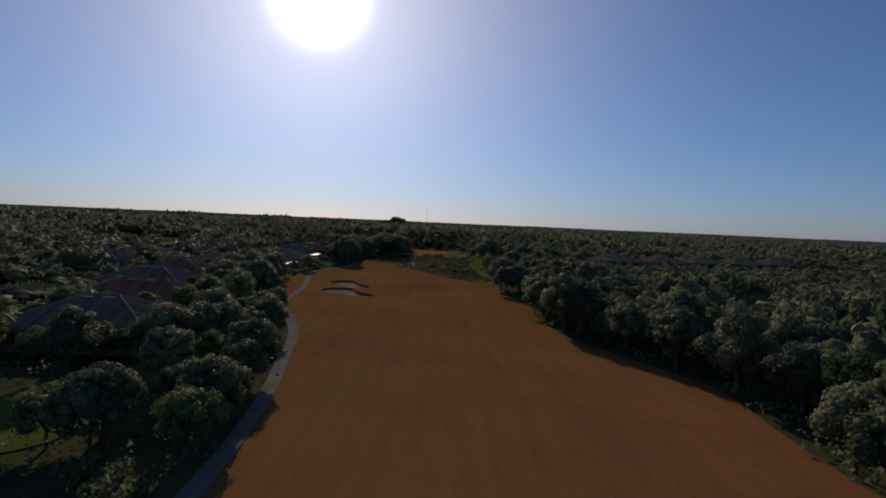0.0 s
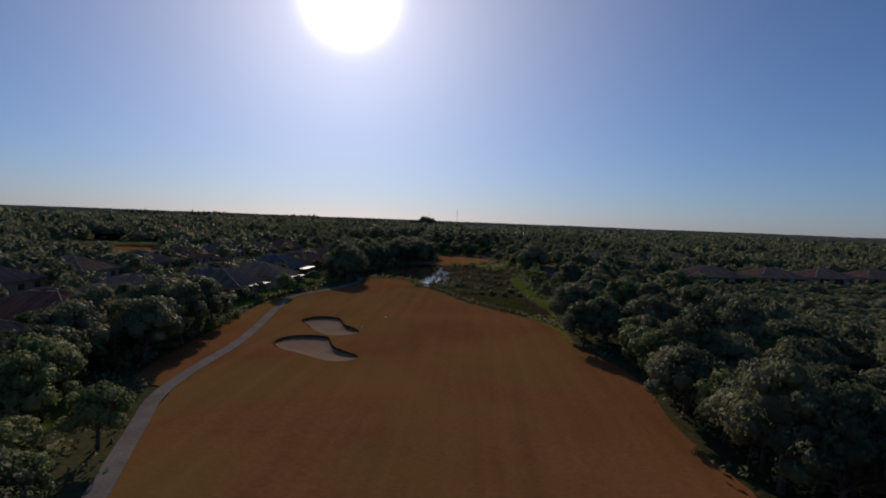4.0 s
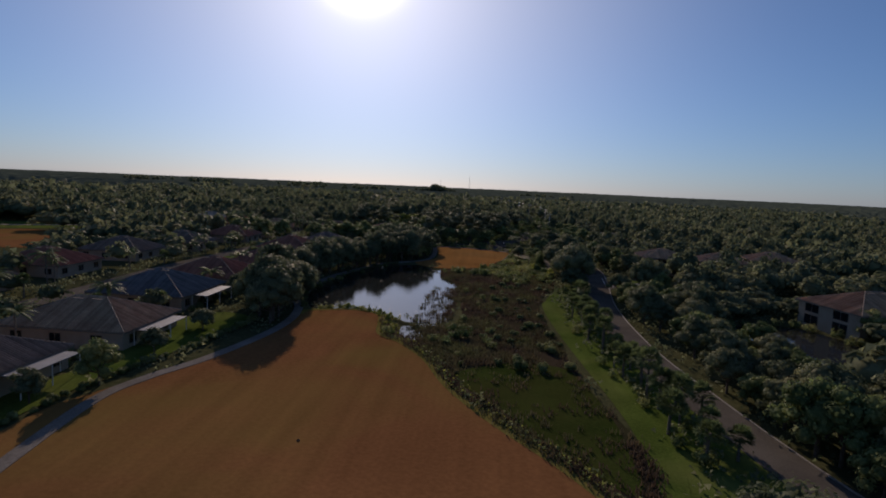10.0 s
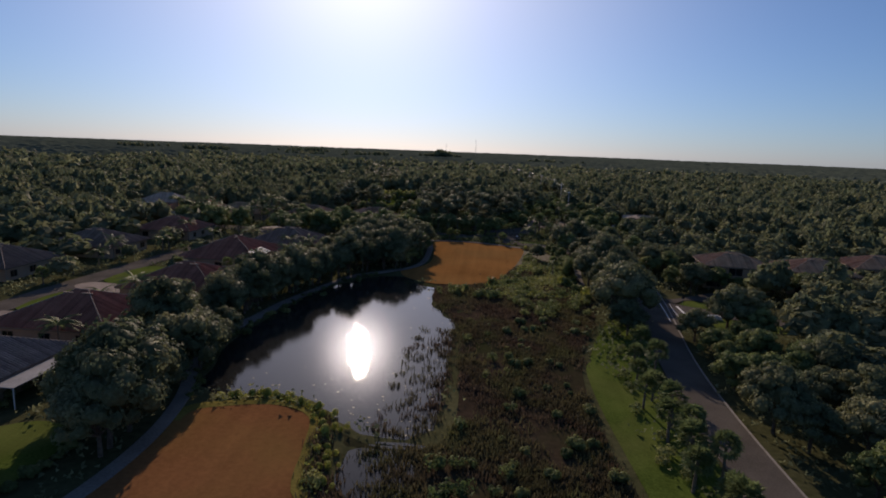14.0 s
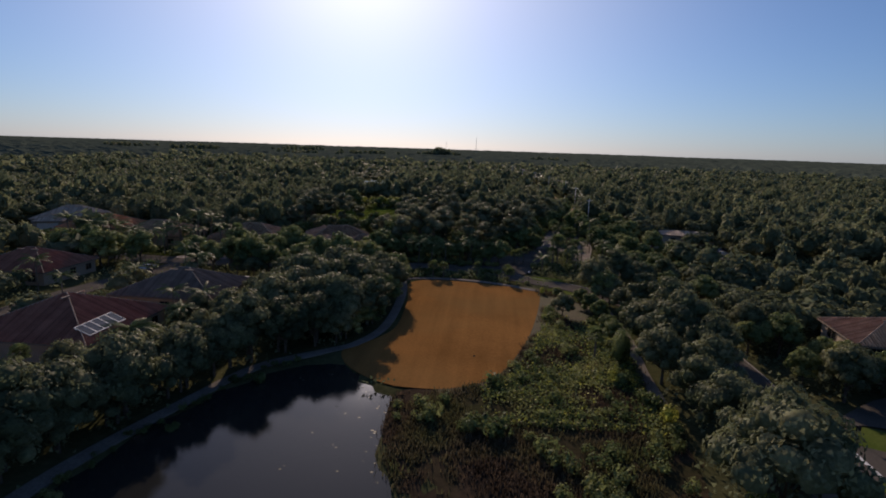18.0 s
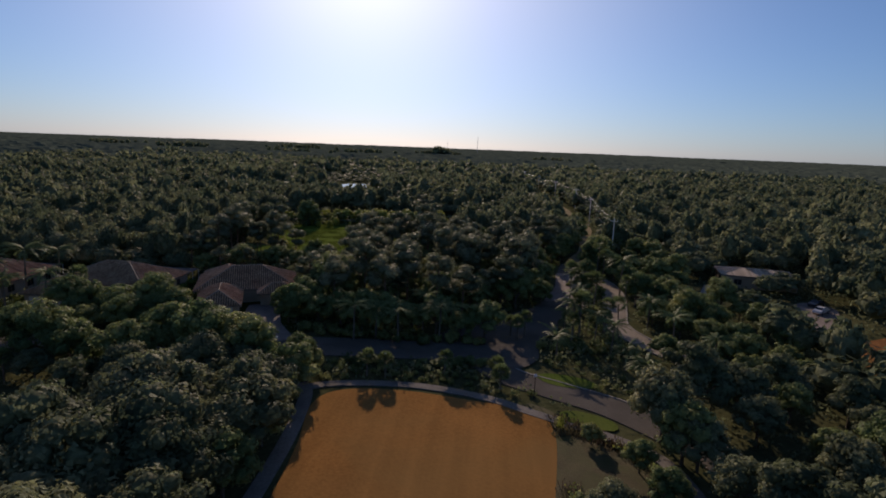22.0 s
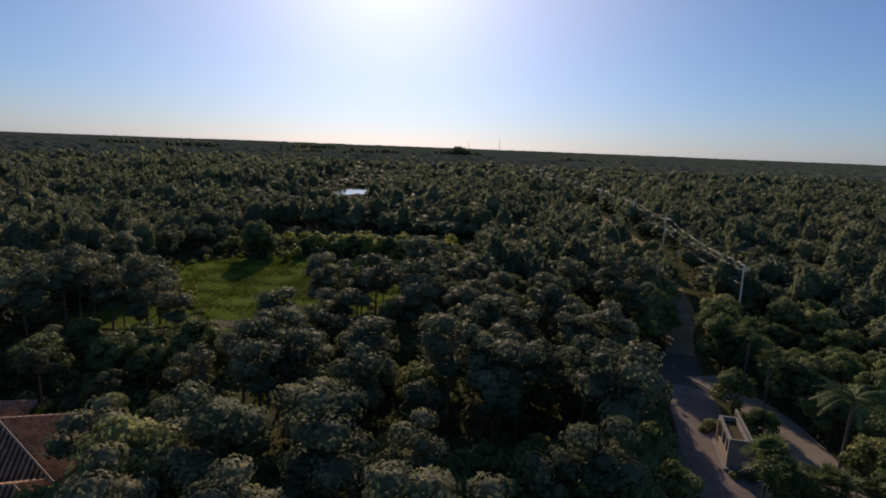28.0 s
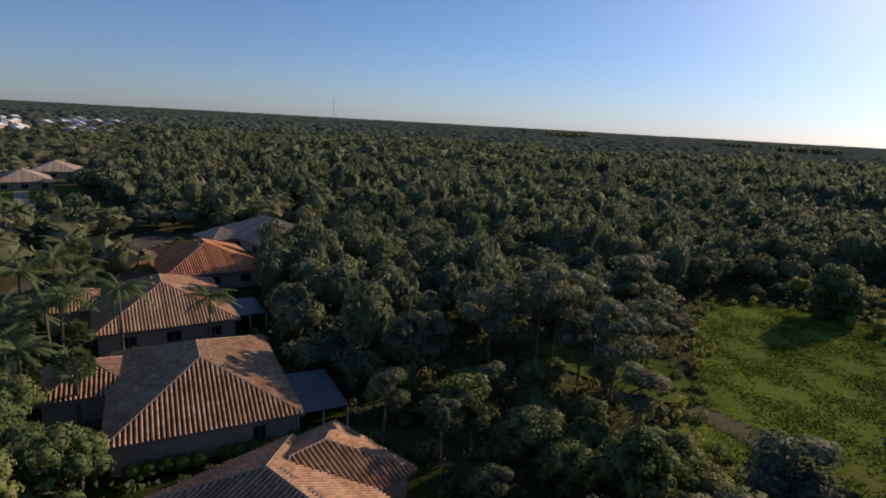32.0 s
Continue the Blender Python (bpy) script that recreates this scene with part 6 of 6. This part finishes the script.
def build_grass():
    """Longer tufts that roughen the meadow and the edges of the lawns."""
    n = 30000
    x, y = rng.uniform(-84, -23, n), rng.uniform(464, 538, n)
    ok = inside(MEADOW, x, y) & (np.sin(x * 0.5 + np.sin(y * 0.3)) + np.sin(y * 0.7) + rng.normal(size=n) * 0.8 > -0.2)
    ok &= (edge_distance(FOOTPATH, x, y, closed=False) > 1.3) | (rng.random(n) < 0.12)
    x, y = x[ok], y[ok]
    z = height(x, y)
    out = []
    for k in range(3):
        p = np.column_stack([x + rng.normal(size=len(x)) * 0.3, y + rng.normal(size=len(x)) * 0.3, z + 0.17])
        d = unit(len(x)) * 0.7
        d[:, 2] = np.abs(d[:, 2]) + 0.5
        out.append(leaves(p, d / np.linalg.norm(d, axis=1)[:, None], 0.24))
    ob = new("meadow_grass", quads_mesh("meadow_grass", np.concatenate(out), M["meadowgrass"]))
    tagged(ob, "tufted green meadow grass", "grass", kind="stuff")


def build_fringe():
    """Green plants along the fairway's edge towards the marsh."""
    n = 30000
    x, y = rng.uniform(-34, 20, n), rng.uniform(176, 262, n)
    d = edge_distance(FAIRWAY, x, y)
    ok = ~inside(FAIRWAY, x, y) & (d < 2.2) & ~inside(POND, x, y) & (rng.random(n) < np.exp(-d / 1.4) + 0.15)
    x, y = x[ok], y[ok]
    p = np.column_stack([x, y, height(x, y) + rng.uniform(0.1, 0.65, len(x))])
    nrm = unit(len(x))
    nrm[:, 2] = np.abs(nrm[:, 2])
    pick = rng.random(len(x)) < 0.35
    for k, leaf, label in ((pick, "limeleaf", "pale green marsh plants along the fairway"), (~pick, "shrubleaf", "leafy green plants along the fairway")):
        ob = new("fringe_plants", quads_mesh("fringe_plants", leaves(p[k], nrm[k], 0.30), M[leaf]))
        tagged(ob, label, "plants", kind="stuff")


def build_marsh_herbs():
    """Fresh green herbs over the upper end of the marsh."""
    n = 15000
    x, y = rng.uniform(-2, 21, n), rng.uniform(316, 378, n)
    ok = inside(MARSH, x, y) & ~inside(MULCH_BED, x, y) & ~inside(GREEN, x, y) & (edge_distance(GREEN, x, y) > 1.6) & (edge_distance(GREEN_PATH, x, y, closed=False) > 1.2)
    ok &= np.sin(x * 0.42 + 1.3 * np.sin(y * 0.21)) + np.sin(y * 0.37 - x * 0.15) + rng.normal(size=n) * 0.7 > -0.55
    x, y = x[ok], y[ok]
    z = height(x, y)
    for leaf, k0, label in (("broadleaf", 0, "fresh green herbs over boggy ground"), ("limeleaf", 1, "pale green herbs over boggy ground")):
        out = []
        for k in range(3 if k0 == 0 else 1):
            p = np.column_stack([x + rng.normal(size=len(x)) * 0.35, y + rng.normal(size=len(x)) * 0.35, z + rng.uniform(0.15, 0.75, len(x))])
            d = unit(len(x))
            d[:, 2] = np.abs(d[:, 2]) + 0.3
            out.append(leaves(p, d / np.linalg.norm(d, axis=1)[:, None], 0.30))
        tagged(new("marsh_herbs", quads_mesh("marsh_herbs", np.concatenate(out), M[leaf])), label, "plants", kind="stuff")


def build_pads():
    """Floating leaves and weed on the open water."""
    n = 9000
    x, y = rng.uniform(-42, -6, n), rng.uniform(253, 330, n)
    d = edge_distance(POND, x, y)
    ok = inside(POND, x, y) & (d > 0.3)
    ok &= rng.random(n) < 0.006 + 0.22 * np.exp(-d / 1.6) * (x > -30) + 0.16 * np.exp(-((x + 10) / 5) ** 2 - ((y - 262) / 12) ** 2) * (np.sin(x * 1.1) + np.sin(y * 0.9 + x) > 0.2)
    x, y = x[ok], y[ok]
    r = rng.uniform(0.06, 0.20, len(x))
    a = rng.uniform(0, 6.28, (len(x), 1)) + np.arange(6) * 1.047
    v = np.stack([x[:, None] + r[:, None] * np.cos(a), y[:, None] + r[:, None] * np.sin(a) * 0.8, np.full(a.shape, -0.452) + rng.uniform(0, 0.012, a.shape)], 2)
    tagged(new("floating_weed", quads_mesh("floating_weed", v, M["pad"])), "floating leaves and weed on the pond", "plants", kind="stuff")


build_pads()
build_marsh_herbs()
build_fringe()
build_grass()
build_woodland()
build_understorey()
build_reeds()
build_far_canopy()


# ---- landmarks and small things ----
POLES = [(38.2, 495), (43.2, 571), (45, 630), (40.5, 694), (35, 765), (28, 840), (20, 920), (10, 1005)]


def build_poles():
    for k, (x, y) in enumerate(POLES):
        e = thing("power_pole", (x, y, height_at(x, y)), "weathered concrete power pole with a crossarm", "power pole", "power poles along the track")
        part("pole", tube(bmesh.new(), (0, 0, -0.5), (0, 0, 12.2), 0.19, 0.12, 10), M["pole"], e)
        part("crossarm", boxed(-1.1, 1.1, -0.06, 0.06, 11.4, 11.55, bevel=0.015), M["pole"], e)
        for dx in (-1.0, 0.0, 1.0):
            z = 11.55 if dx else 12.2
            bm = tube(bmesh.new(), (dx, 0, z), (dx, 0, z + 0.26), 0.06, 0.04, 8)
            tube(bm, (dx, 0, z + 0.12), (dx, 0, z + 0.17), 0.09, 0.09, 8)
            part("insulator", bm, M["white"], e, "white insulator")
    for k in range(len(POLES) - 1):
        (x0, y0), (x1, y1) = POLES[k], POLES[k + 1]
        for name, dx, z, sag in (("wire", -1.0, 11.8, 1.3), ("wire", 0.0, 12.45, 1.2), ("wire", 1.0, 11.8, 1.3), ("wire", 0.15, 8.6, 1.1)):
            cu = bpy.data.curves.new(name, "CURVE")
            cu.dimensions, cu.bevel_depth, cu.bevel_resolution = "3D", 0.011, 1
            sp = cu.splines.new("POLY")
            sp.points.add(12)
            for i in range(13):
                t = i / 12
                sp.points[i].co = (x0 + (x1 - x0) * t + dx, y0 + (y1 - y0) * t, z - 4 * sag * t * (1 - t), 1)
            cu.materials.append(M["metal"])
            tagged(new("power_line", cu), "sagging bare power line", "power line", "power lines along the track")


build_poles()


def build_mast(x, y, top, label):
    e = thing("radio_mast", (x, y, 0), label, "radio mast")
    bm = bmesh.new()
    for a in range(3):
        c, s = math.cos(a * 2.094), math.sin(a * 2.094)
        tube(bm, (1.6 * c, 1.6 * s, 0), (0.9 * c, 0.9 * s, top), 0.35, 0.25, 5)
    part("leg_frame", bm, M["metal"], e)
    bm = bmesh.new()
    for z in np.arange(4, top, 5):
        for a in range(3):
            p, q = (a * 2.094, (a + 1) * 2.094)
            tube(bm, (1.4 * math.cos(p), 1.4 * math.sin(p), z), (1.4 * math.cos(q), 1.4 * math.sin(q), min(z + 4, top)), 0.15, 0.15, 4)
    part("bracing", bm, M["metal"], e)


build_mast(-83, 2960, 74, "thin lattice radio mast on the horizon")
build_mast(-2300, 1100, 92, "tall lattice radio mast far to the west")
build_mast(-330, 4300, 62, "thin far radio mast")


def build_knoll():
    """A rise with taller trees on the skyline."""
    quads = []
    for i in range(60):
        x, y = -155 + rng.normal() * 26, 1940 + rng.normal() * 30
        h = 15 + 13 * math.exp(-((x + 155) / 24) ** 2) * rng.uniform(0.7, 1.05)
        q = crown_template(60, 0.22, 1.0)
        quads.append(placed(q, 0.0, (14, 14, h), (x, y, 0)))
    for x0, y0, n, top in ((-430, 1500, 20, 17), (-700, 1600, 30, 20), (-1000, 1750, 26, 19), (-330, 1750, 22, 18), (120, 1700, 10, 16), (-1350, 1500, 24, 20), (-620, 2100, 26, 21)):
        for i in range(n):
            x, y = x0 + rng.normal() * 34, y0 + rng.normal() * 30
            quads.append(placed(crown_template(50, 0.24, 1.0), 0.0, (12, 12, top * rng.uniform(0.7, 1.0)), (x, y, 0)))
    ob = new("skyline_trees", quads_mesh("skyline_trees", np.concatenate(quads), M["woods"]))
    tagged(ob, "taller clumps of trees on the skyline", "woodland", kind="stuff")


build_knoll()


def build_far_roofs():
    """White roofs of a distant park of low homes."""
    for i in range(46):
        x, y = rng.uniform(-1000, -540), rng.uniform(270, 400)
        w = rng.uniform(8, 16)
        e = thing("park_home", (x, y, 0), "distant low white-roofed home", "house", "white park homes", rz=float(rng.uniform(-20, 20)))
        part("wall", boxed(-w / 2, w / 2, -4, 4, -0.2, 7.6), M["stucco"], e)
        slab = bmesh.new()
        v = [slab.verts.new(p) for p in ((-w / 2 - 0.5, -4.5, 7.6), (w / 2 + 0.5, -4.5, 7.6), (w / 2 + 0.5, 4.5, 7.6), (-w / 2 - 0.5, 4.5, 7.6), (-w / 2 - 0.5, 0, 9.2), (w / 2 + 0.5, 0, 9.2))]
        for f in ((0, 1, 5, 4), (2, 3, 4, 5), (1, 2, 5), (3, 0, 4)):
            slab.faces.new([v[k] for k in f])
        part("roof", slab, M["white"], e, "white gabled roof")


build_far_roofs()


def build_lamp(x, y):
    e = thing("street_lamp", (x, y, height_at(x, y)), "dark post lamp with a white globe", "street lamp", "lamps by the junction")
    bm = tube(bmesh.new(), (0, 0, -0.2), (0, 0, 0.4), 0.13, 0.09, 10)
    tube(bm, (0, 0, 0.4), (0, 0, 3.1), 0.055, 0.045, 10)
    part("post", bm, M["rubber"], e, "dark post")
    bm = bmesh.new()
    bmesh.ops.create_uvsphere(bm, u_segments=14, v_segments=8, radius=0.24, matrix=Matrix.Translation((0, 0, 3.3)))
    part("globe", bm, M["white"], e, "white glass globe")
    part("finial", tube(bmesh.new(), (0, 0, 3.5), (0, 0, 3.7), 0.09, 0.01, 8), M["rubber"], e)


for x, y in ((7.7, 388.6), (-13, 391.6), (30.2, 388), (-30, 395)):
    build_lamp(x, y)


def build_car(x, y, rz, paint, label):
    e = thing("car", (x, y, height_at(x, y) + 0.18), label, "car", "parked cars", rz=rz)
    bm = bmesh.new()
    prof = ((-2.2, 0.35), (-2.2, 0.8), (-1.9, 0.95), (-1.3, 1.0), (-0.7, 1.42), (0.7, 1.45), (1.4, 1.0), (2.1, 0.9), (2.25, 0.6), (2.2, 0.35))
    a = [bm.verts.new((px, -0.86 * (0.86 if pz > 1.1 else 1), pz)) for px, pz in prof]
    b = [bm.verts.new((px, 0.86 * (0.86 if pz > 1.1 else 1), pz)) for px, pz in prof]
    bm.faces.new(a)
    bm.faces.new(b[::-1])
    for i in range(len(prof)):
        j = (i + 1) % len(prof)
        bm.faces.new((a[i], b[i], b[j], a[j]))
    bmesh.ops.recalc_face_normals(bm, faces=bm.faces[:])
    bmesh.ops.bevel(bm, geom=bm.edges[:], offset=0.05, segments=2, affect="EDGES")
    part("body", bm, M[paint], e)
    part_of("windscreen", mesh_of("windscreen", [(0.80, -0.66, 1.40), (0.80, 0.66, 1.40), (1.36, 0.74, 1.06), (1.36, -0.74, 1.06)], [(0, 1, 2, 3)], M["window"]), e, "dark glass")
    part_of("rear_window", mesh_of("rear_window", [(-0.78, -0.66, 1.40), (-0.78, 0.66, 1.40), (-1.26, 0.74, 1.06), (-1.26, -0.74, 1.06)], [(0, 3, 2, 1)], M["window"]), e, "dark glass")
    for px in (-1.35, 1.4):
        for py in (-0.86, 0.86):
            w = part("wheel", tube(bmesh.new(), (px, py - 0.1, 0.33), (px, py + 0.1, 0.33), 0.33, 0.33, 16), M["rubber"], e, "black tyre")
            part("rim", tube(bmesh.new(), (px, py - 0.11, 0.33), (px, py + 0.11, 0.33), 0.2, 0.2, 12), M["metal"], w, "grey wheel rim")


build_car(72, 441.6, 40, "carpaint", "silver car parked on the drive")
build_car(74.2, 447.6, 35, "cardark", "dark car parked on the drive")


def build_gatehouse():
    """A small walled gatehouse on the island, with a pale parapet round a sunken roof and a long beam beside it."""
    e = thing("gatehouse", (21.1, 448.0, height_at(21.1, 448.0) + 0.2), "tan stucco gatehouse with a pale parapet round its sunken flat roof", "gatehouse", rz=-8)
    part("plinth", boxed(-1.3, 1.5, -3.4, 3.6, -0.4, 0.16, bevel=0.04), M["kerb"], e)
    for x in (-0.8, 0.8):
        for y in (-2.65, 2.65):
            part("pier", boxed(x - 0.19, x + 0.19, y - 0.19, y + 0.19, 0.16, 2.7, bevel=0.03), M["stucco"], e)
        part("side_wall", boxed(x - 0.09, x + 0.09, -2.45, 2.45, 0.16, 1.05, bevel=0.02), M["stucco"], e)
        for y in (-0.85, 0.85):
            part("mullion", boxed(x - 0.05, x + 0.05, y - 0.05, y + 0.05, 1.05, 2.7), M["white"], e)
        part("parapet", boxed(x - 0.15, x + 0.15, -2.85, 2.85, 2.7, 3.12, bevel=0.03), M["kerb"], e, "pale parapet")
    for y in (-2.68, 2.68):
        part("end_wall", boxed(-0.6, 0.6, y - 0.09, y + 0.09, 0.16, 2.7, bevel=0.02), M["stucco"], e)
        part("parapet", boxed(-0.648, 0.648, y - 0.15, y + 0.15, 2.7, 3.12, bevel=0.03), M["kerb"], e, "pale parapet")
    part("roof", boxed(-0.648, 0.648, -2.528, 2.528, 2.55, 2.68), M["path_soil"], e, "dark sunken roof")
    part("beam", boxed(1.15, 1.4, -3.3, 5.3, 2.75, 3.05, bevel=0.03), M["kerb"], e, "long pale beam")
    for y in (-3.0, 5.0):
        part("post", boxed(1.16, 1.39, y - 0.12, y + 0.12, -0.4, 2.75, bevel=0.02), M["stucco"], e)


build_gatehouse()


def build_sign():
    e = thing("entrance_sign", (42.7, 307.6, height_at(42.7, 307.6)), "low curved white entrance wall on a lawn island", "sign", rz=8)
    bm = bmesh.new()
    for i in range(9):
        a = -0.5 + i * 0.125
        box(bm, 3.4 * math.sin(a) - 0.25, 3.4 * math.sin(a) + 0.25, 3.4 * math.cos(a) - 3.55, 3.4 * math.cos(a) - 3.25, -0.2, 0.75 + 0.25 * math.cos(3 * a))
    part("wall", bm, M["white"], e)
    part("plinth", boxed(-2.0, 2.0, -0.95, 0.25, -0.2, 0.2, bevel=0.04), M["stucco"], e)
    e = thing("road_sign", (40.4, 317.9, height_at(40.4, 317.9)), "small road sign on a thin post", "road sign")
    part("post", tube(bmesh.new(), (0, 0, -0.2), (0, 0, 2.2), 0.035, 0.035, 8), M["metal"], e)
    part("plate", boxed(-0.3, 0.3, -0.05, -0.03, 1.5, 2.2, bevel=0.005), M["rubber"], e)


build_sign()
for pts, width in (([(35.7, 319.6), (34.6, 310.4), (33.7, 303.5)], 0.16), ([(37.4, 317.2), (36.6, 310.7), (36.1, 304.5)], 0.16), ([(38.5, 315.7), (38.4, 312.6), (38.3, 309.8)], 0.5)):
    ribbon("lane_line", smooth_line(pts, 5), width, 0.25, M["paint"], "worn white painted lane line", "road marking")


def build_pool(x, y, w, d, rz):
    """A swimming pool: a pale coping round a basin of blue water."""
    e = thing("swimming_pool", (x, y, height_at(x, y)), "small swimming pool with pale stone coping", "pool", rz=rz)
    bm = bmesh.new()
    for x0, x1, y0, y1 in ((-w / 2 - 1, w / 2 + 1, -d / 2 - 1, -d / 2), (-w / 2 - 1, w / 2 + 1, d / 2, d / 2 + 1), (-w / 2 - 1, -w / 2, -d / 2, d / 2), (w / 2, w / 2 + 1, -d / 2, d / 2)):
        box(bm, x0, x1, y0, y1, -0.6, 0.22)
    part("coping", bm, M["kerb"], e)
    part("water", boxed(-w / 2, w / 2, -d / 2, d / 2, -0.5, 0.10), M["pool"], e, "clear blue water")


def build_marker(x, y, colour, label):
    e = thing("fairway_marker", (x, y, height_at(x, y) + 0.1), label, "golf marker")
    bm = bmesh.new()
    bmesh.ops.create_cone(bm, cap_ends=True, segments=16, radius1=0.20, radius2=0.17, depth=0.08, matrix=Matrix.Translation((0, 0, 0.03)))
    part("plate", bm, colour, e)
    bm = bmesh.new()
    bmesh.ops.create_uvsphere(bm, u_segments=10, v_segments=6, radius=0.10, matrix=Matrix.Translation((0, 0, 0.10)))
    part("knob", bm, colour, e)


build_pool(56.6, 458.6, 4.4, 8.0, -24)
for x, y, colour, label in ((-18.1, 182.7, M["white"], "small white yardage marker on the fairway"), (-20.9, 171.6, M["white"], "small white yardage marker on the fairway"), (-18.8, 197.5, M["rubber"], "small dark sprinkler cover on the fairway"), (-3.6, 338.2, M["rubber"], "small dark sprinkler cover on the green")):
    build_marker(x, y, colour, label)


def build_solar(x, y, z, count):
    """Pale-framed solar panels in a row on the eastern slope of a roof."""
    e = thing("solar_array", (x, y, z), "row of pale-framed solar panels on a red tiled roof", "solar panel")
    e.rotation_euler = (0, math.atan(0.42), 0)
    for i in range(count):
        y0 = (i - count / 2) * 1.62
        panel = part("panel", boxed(-1.2, 1.2, y0 + 0.08, y0 + 1.50, 0.20, 0.25), M["window"], e, "dark glass panel")
        bm = bmesh.new()
        for b in ((-1.3, 1.3, y0, y0 + 0.08), (-1.3, 1.3, y0 + 1.50, y0 + 1.58), (-1.3, -1.2, y0 + 0.08, y0 + 1.50), (1.2, 1.3, y0 + 0.08, y0 + 1.50)):
            box(bm, *b, 0.17, 0.29)
        part("frame", bm, M["white"], panel, "white metal frame")
    for px in (-0.9, 0.9):
        part("rail", boxed(px - 0.05, px + 0.05, -count * 0.81, count * 0.81, 0.02, 0.17), M["metal"], e, "steel mounting rail")


build_solar(-58.9, 331, 4.10, 5)
build_car(-84.5, 384, 85, "carpaint", "silver car parked beside the street")
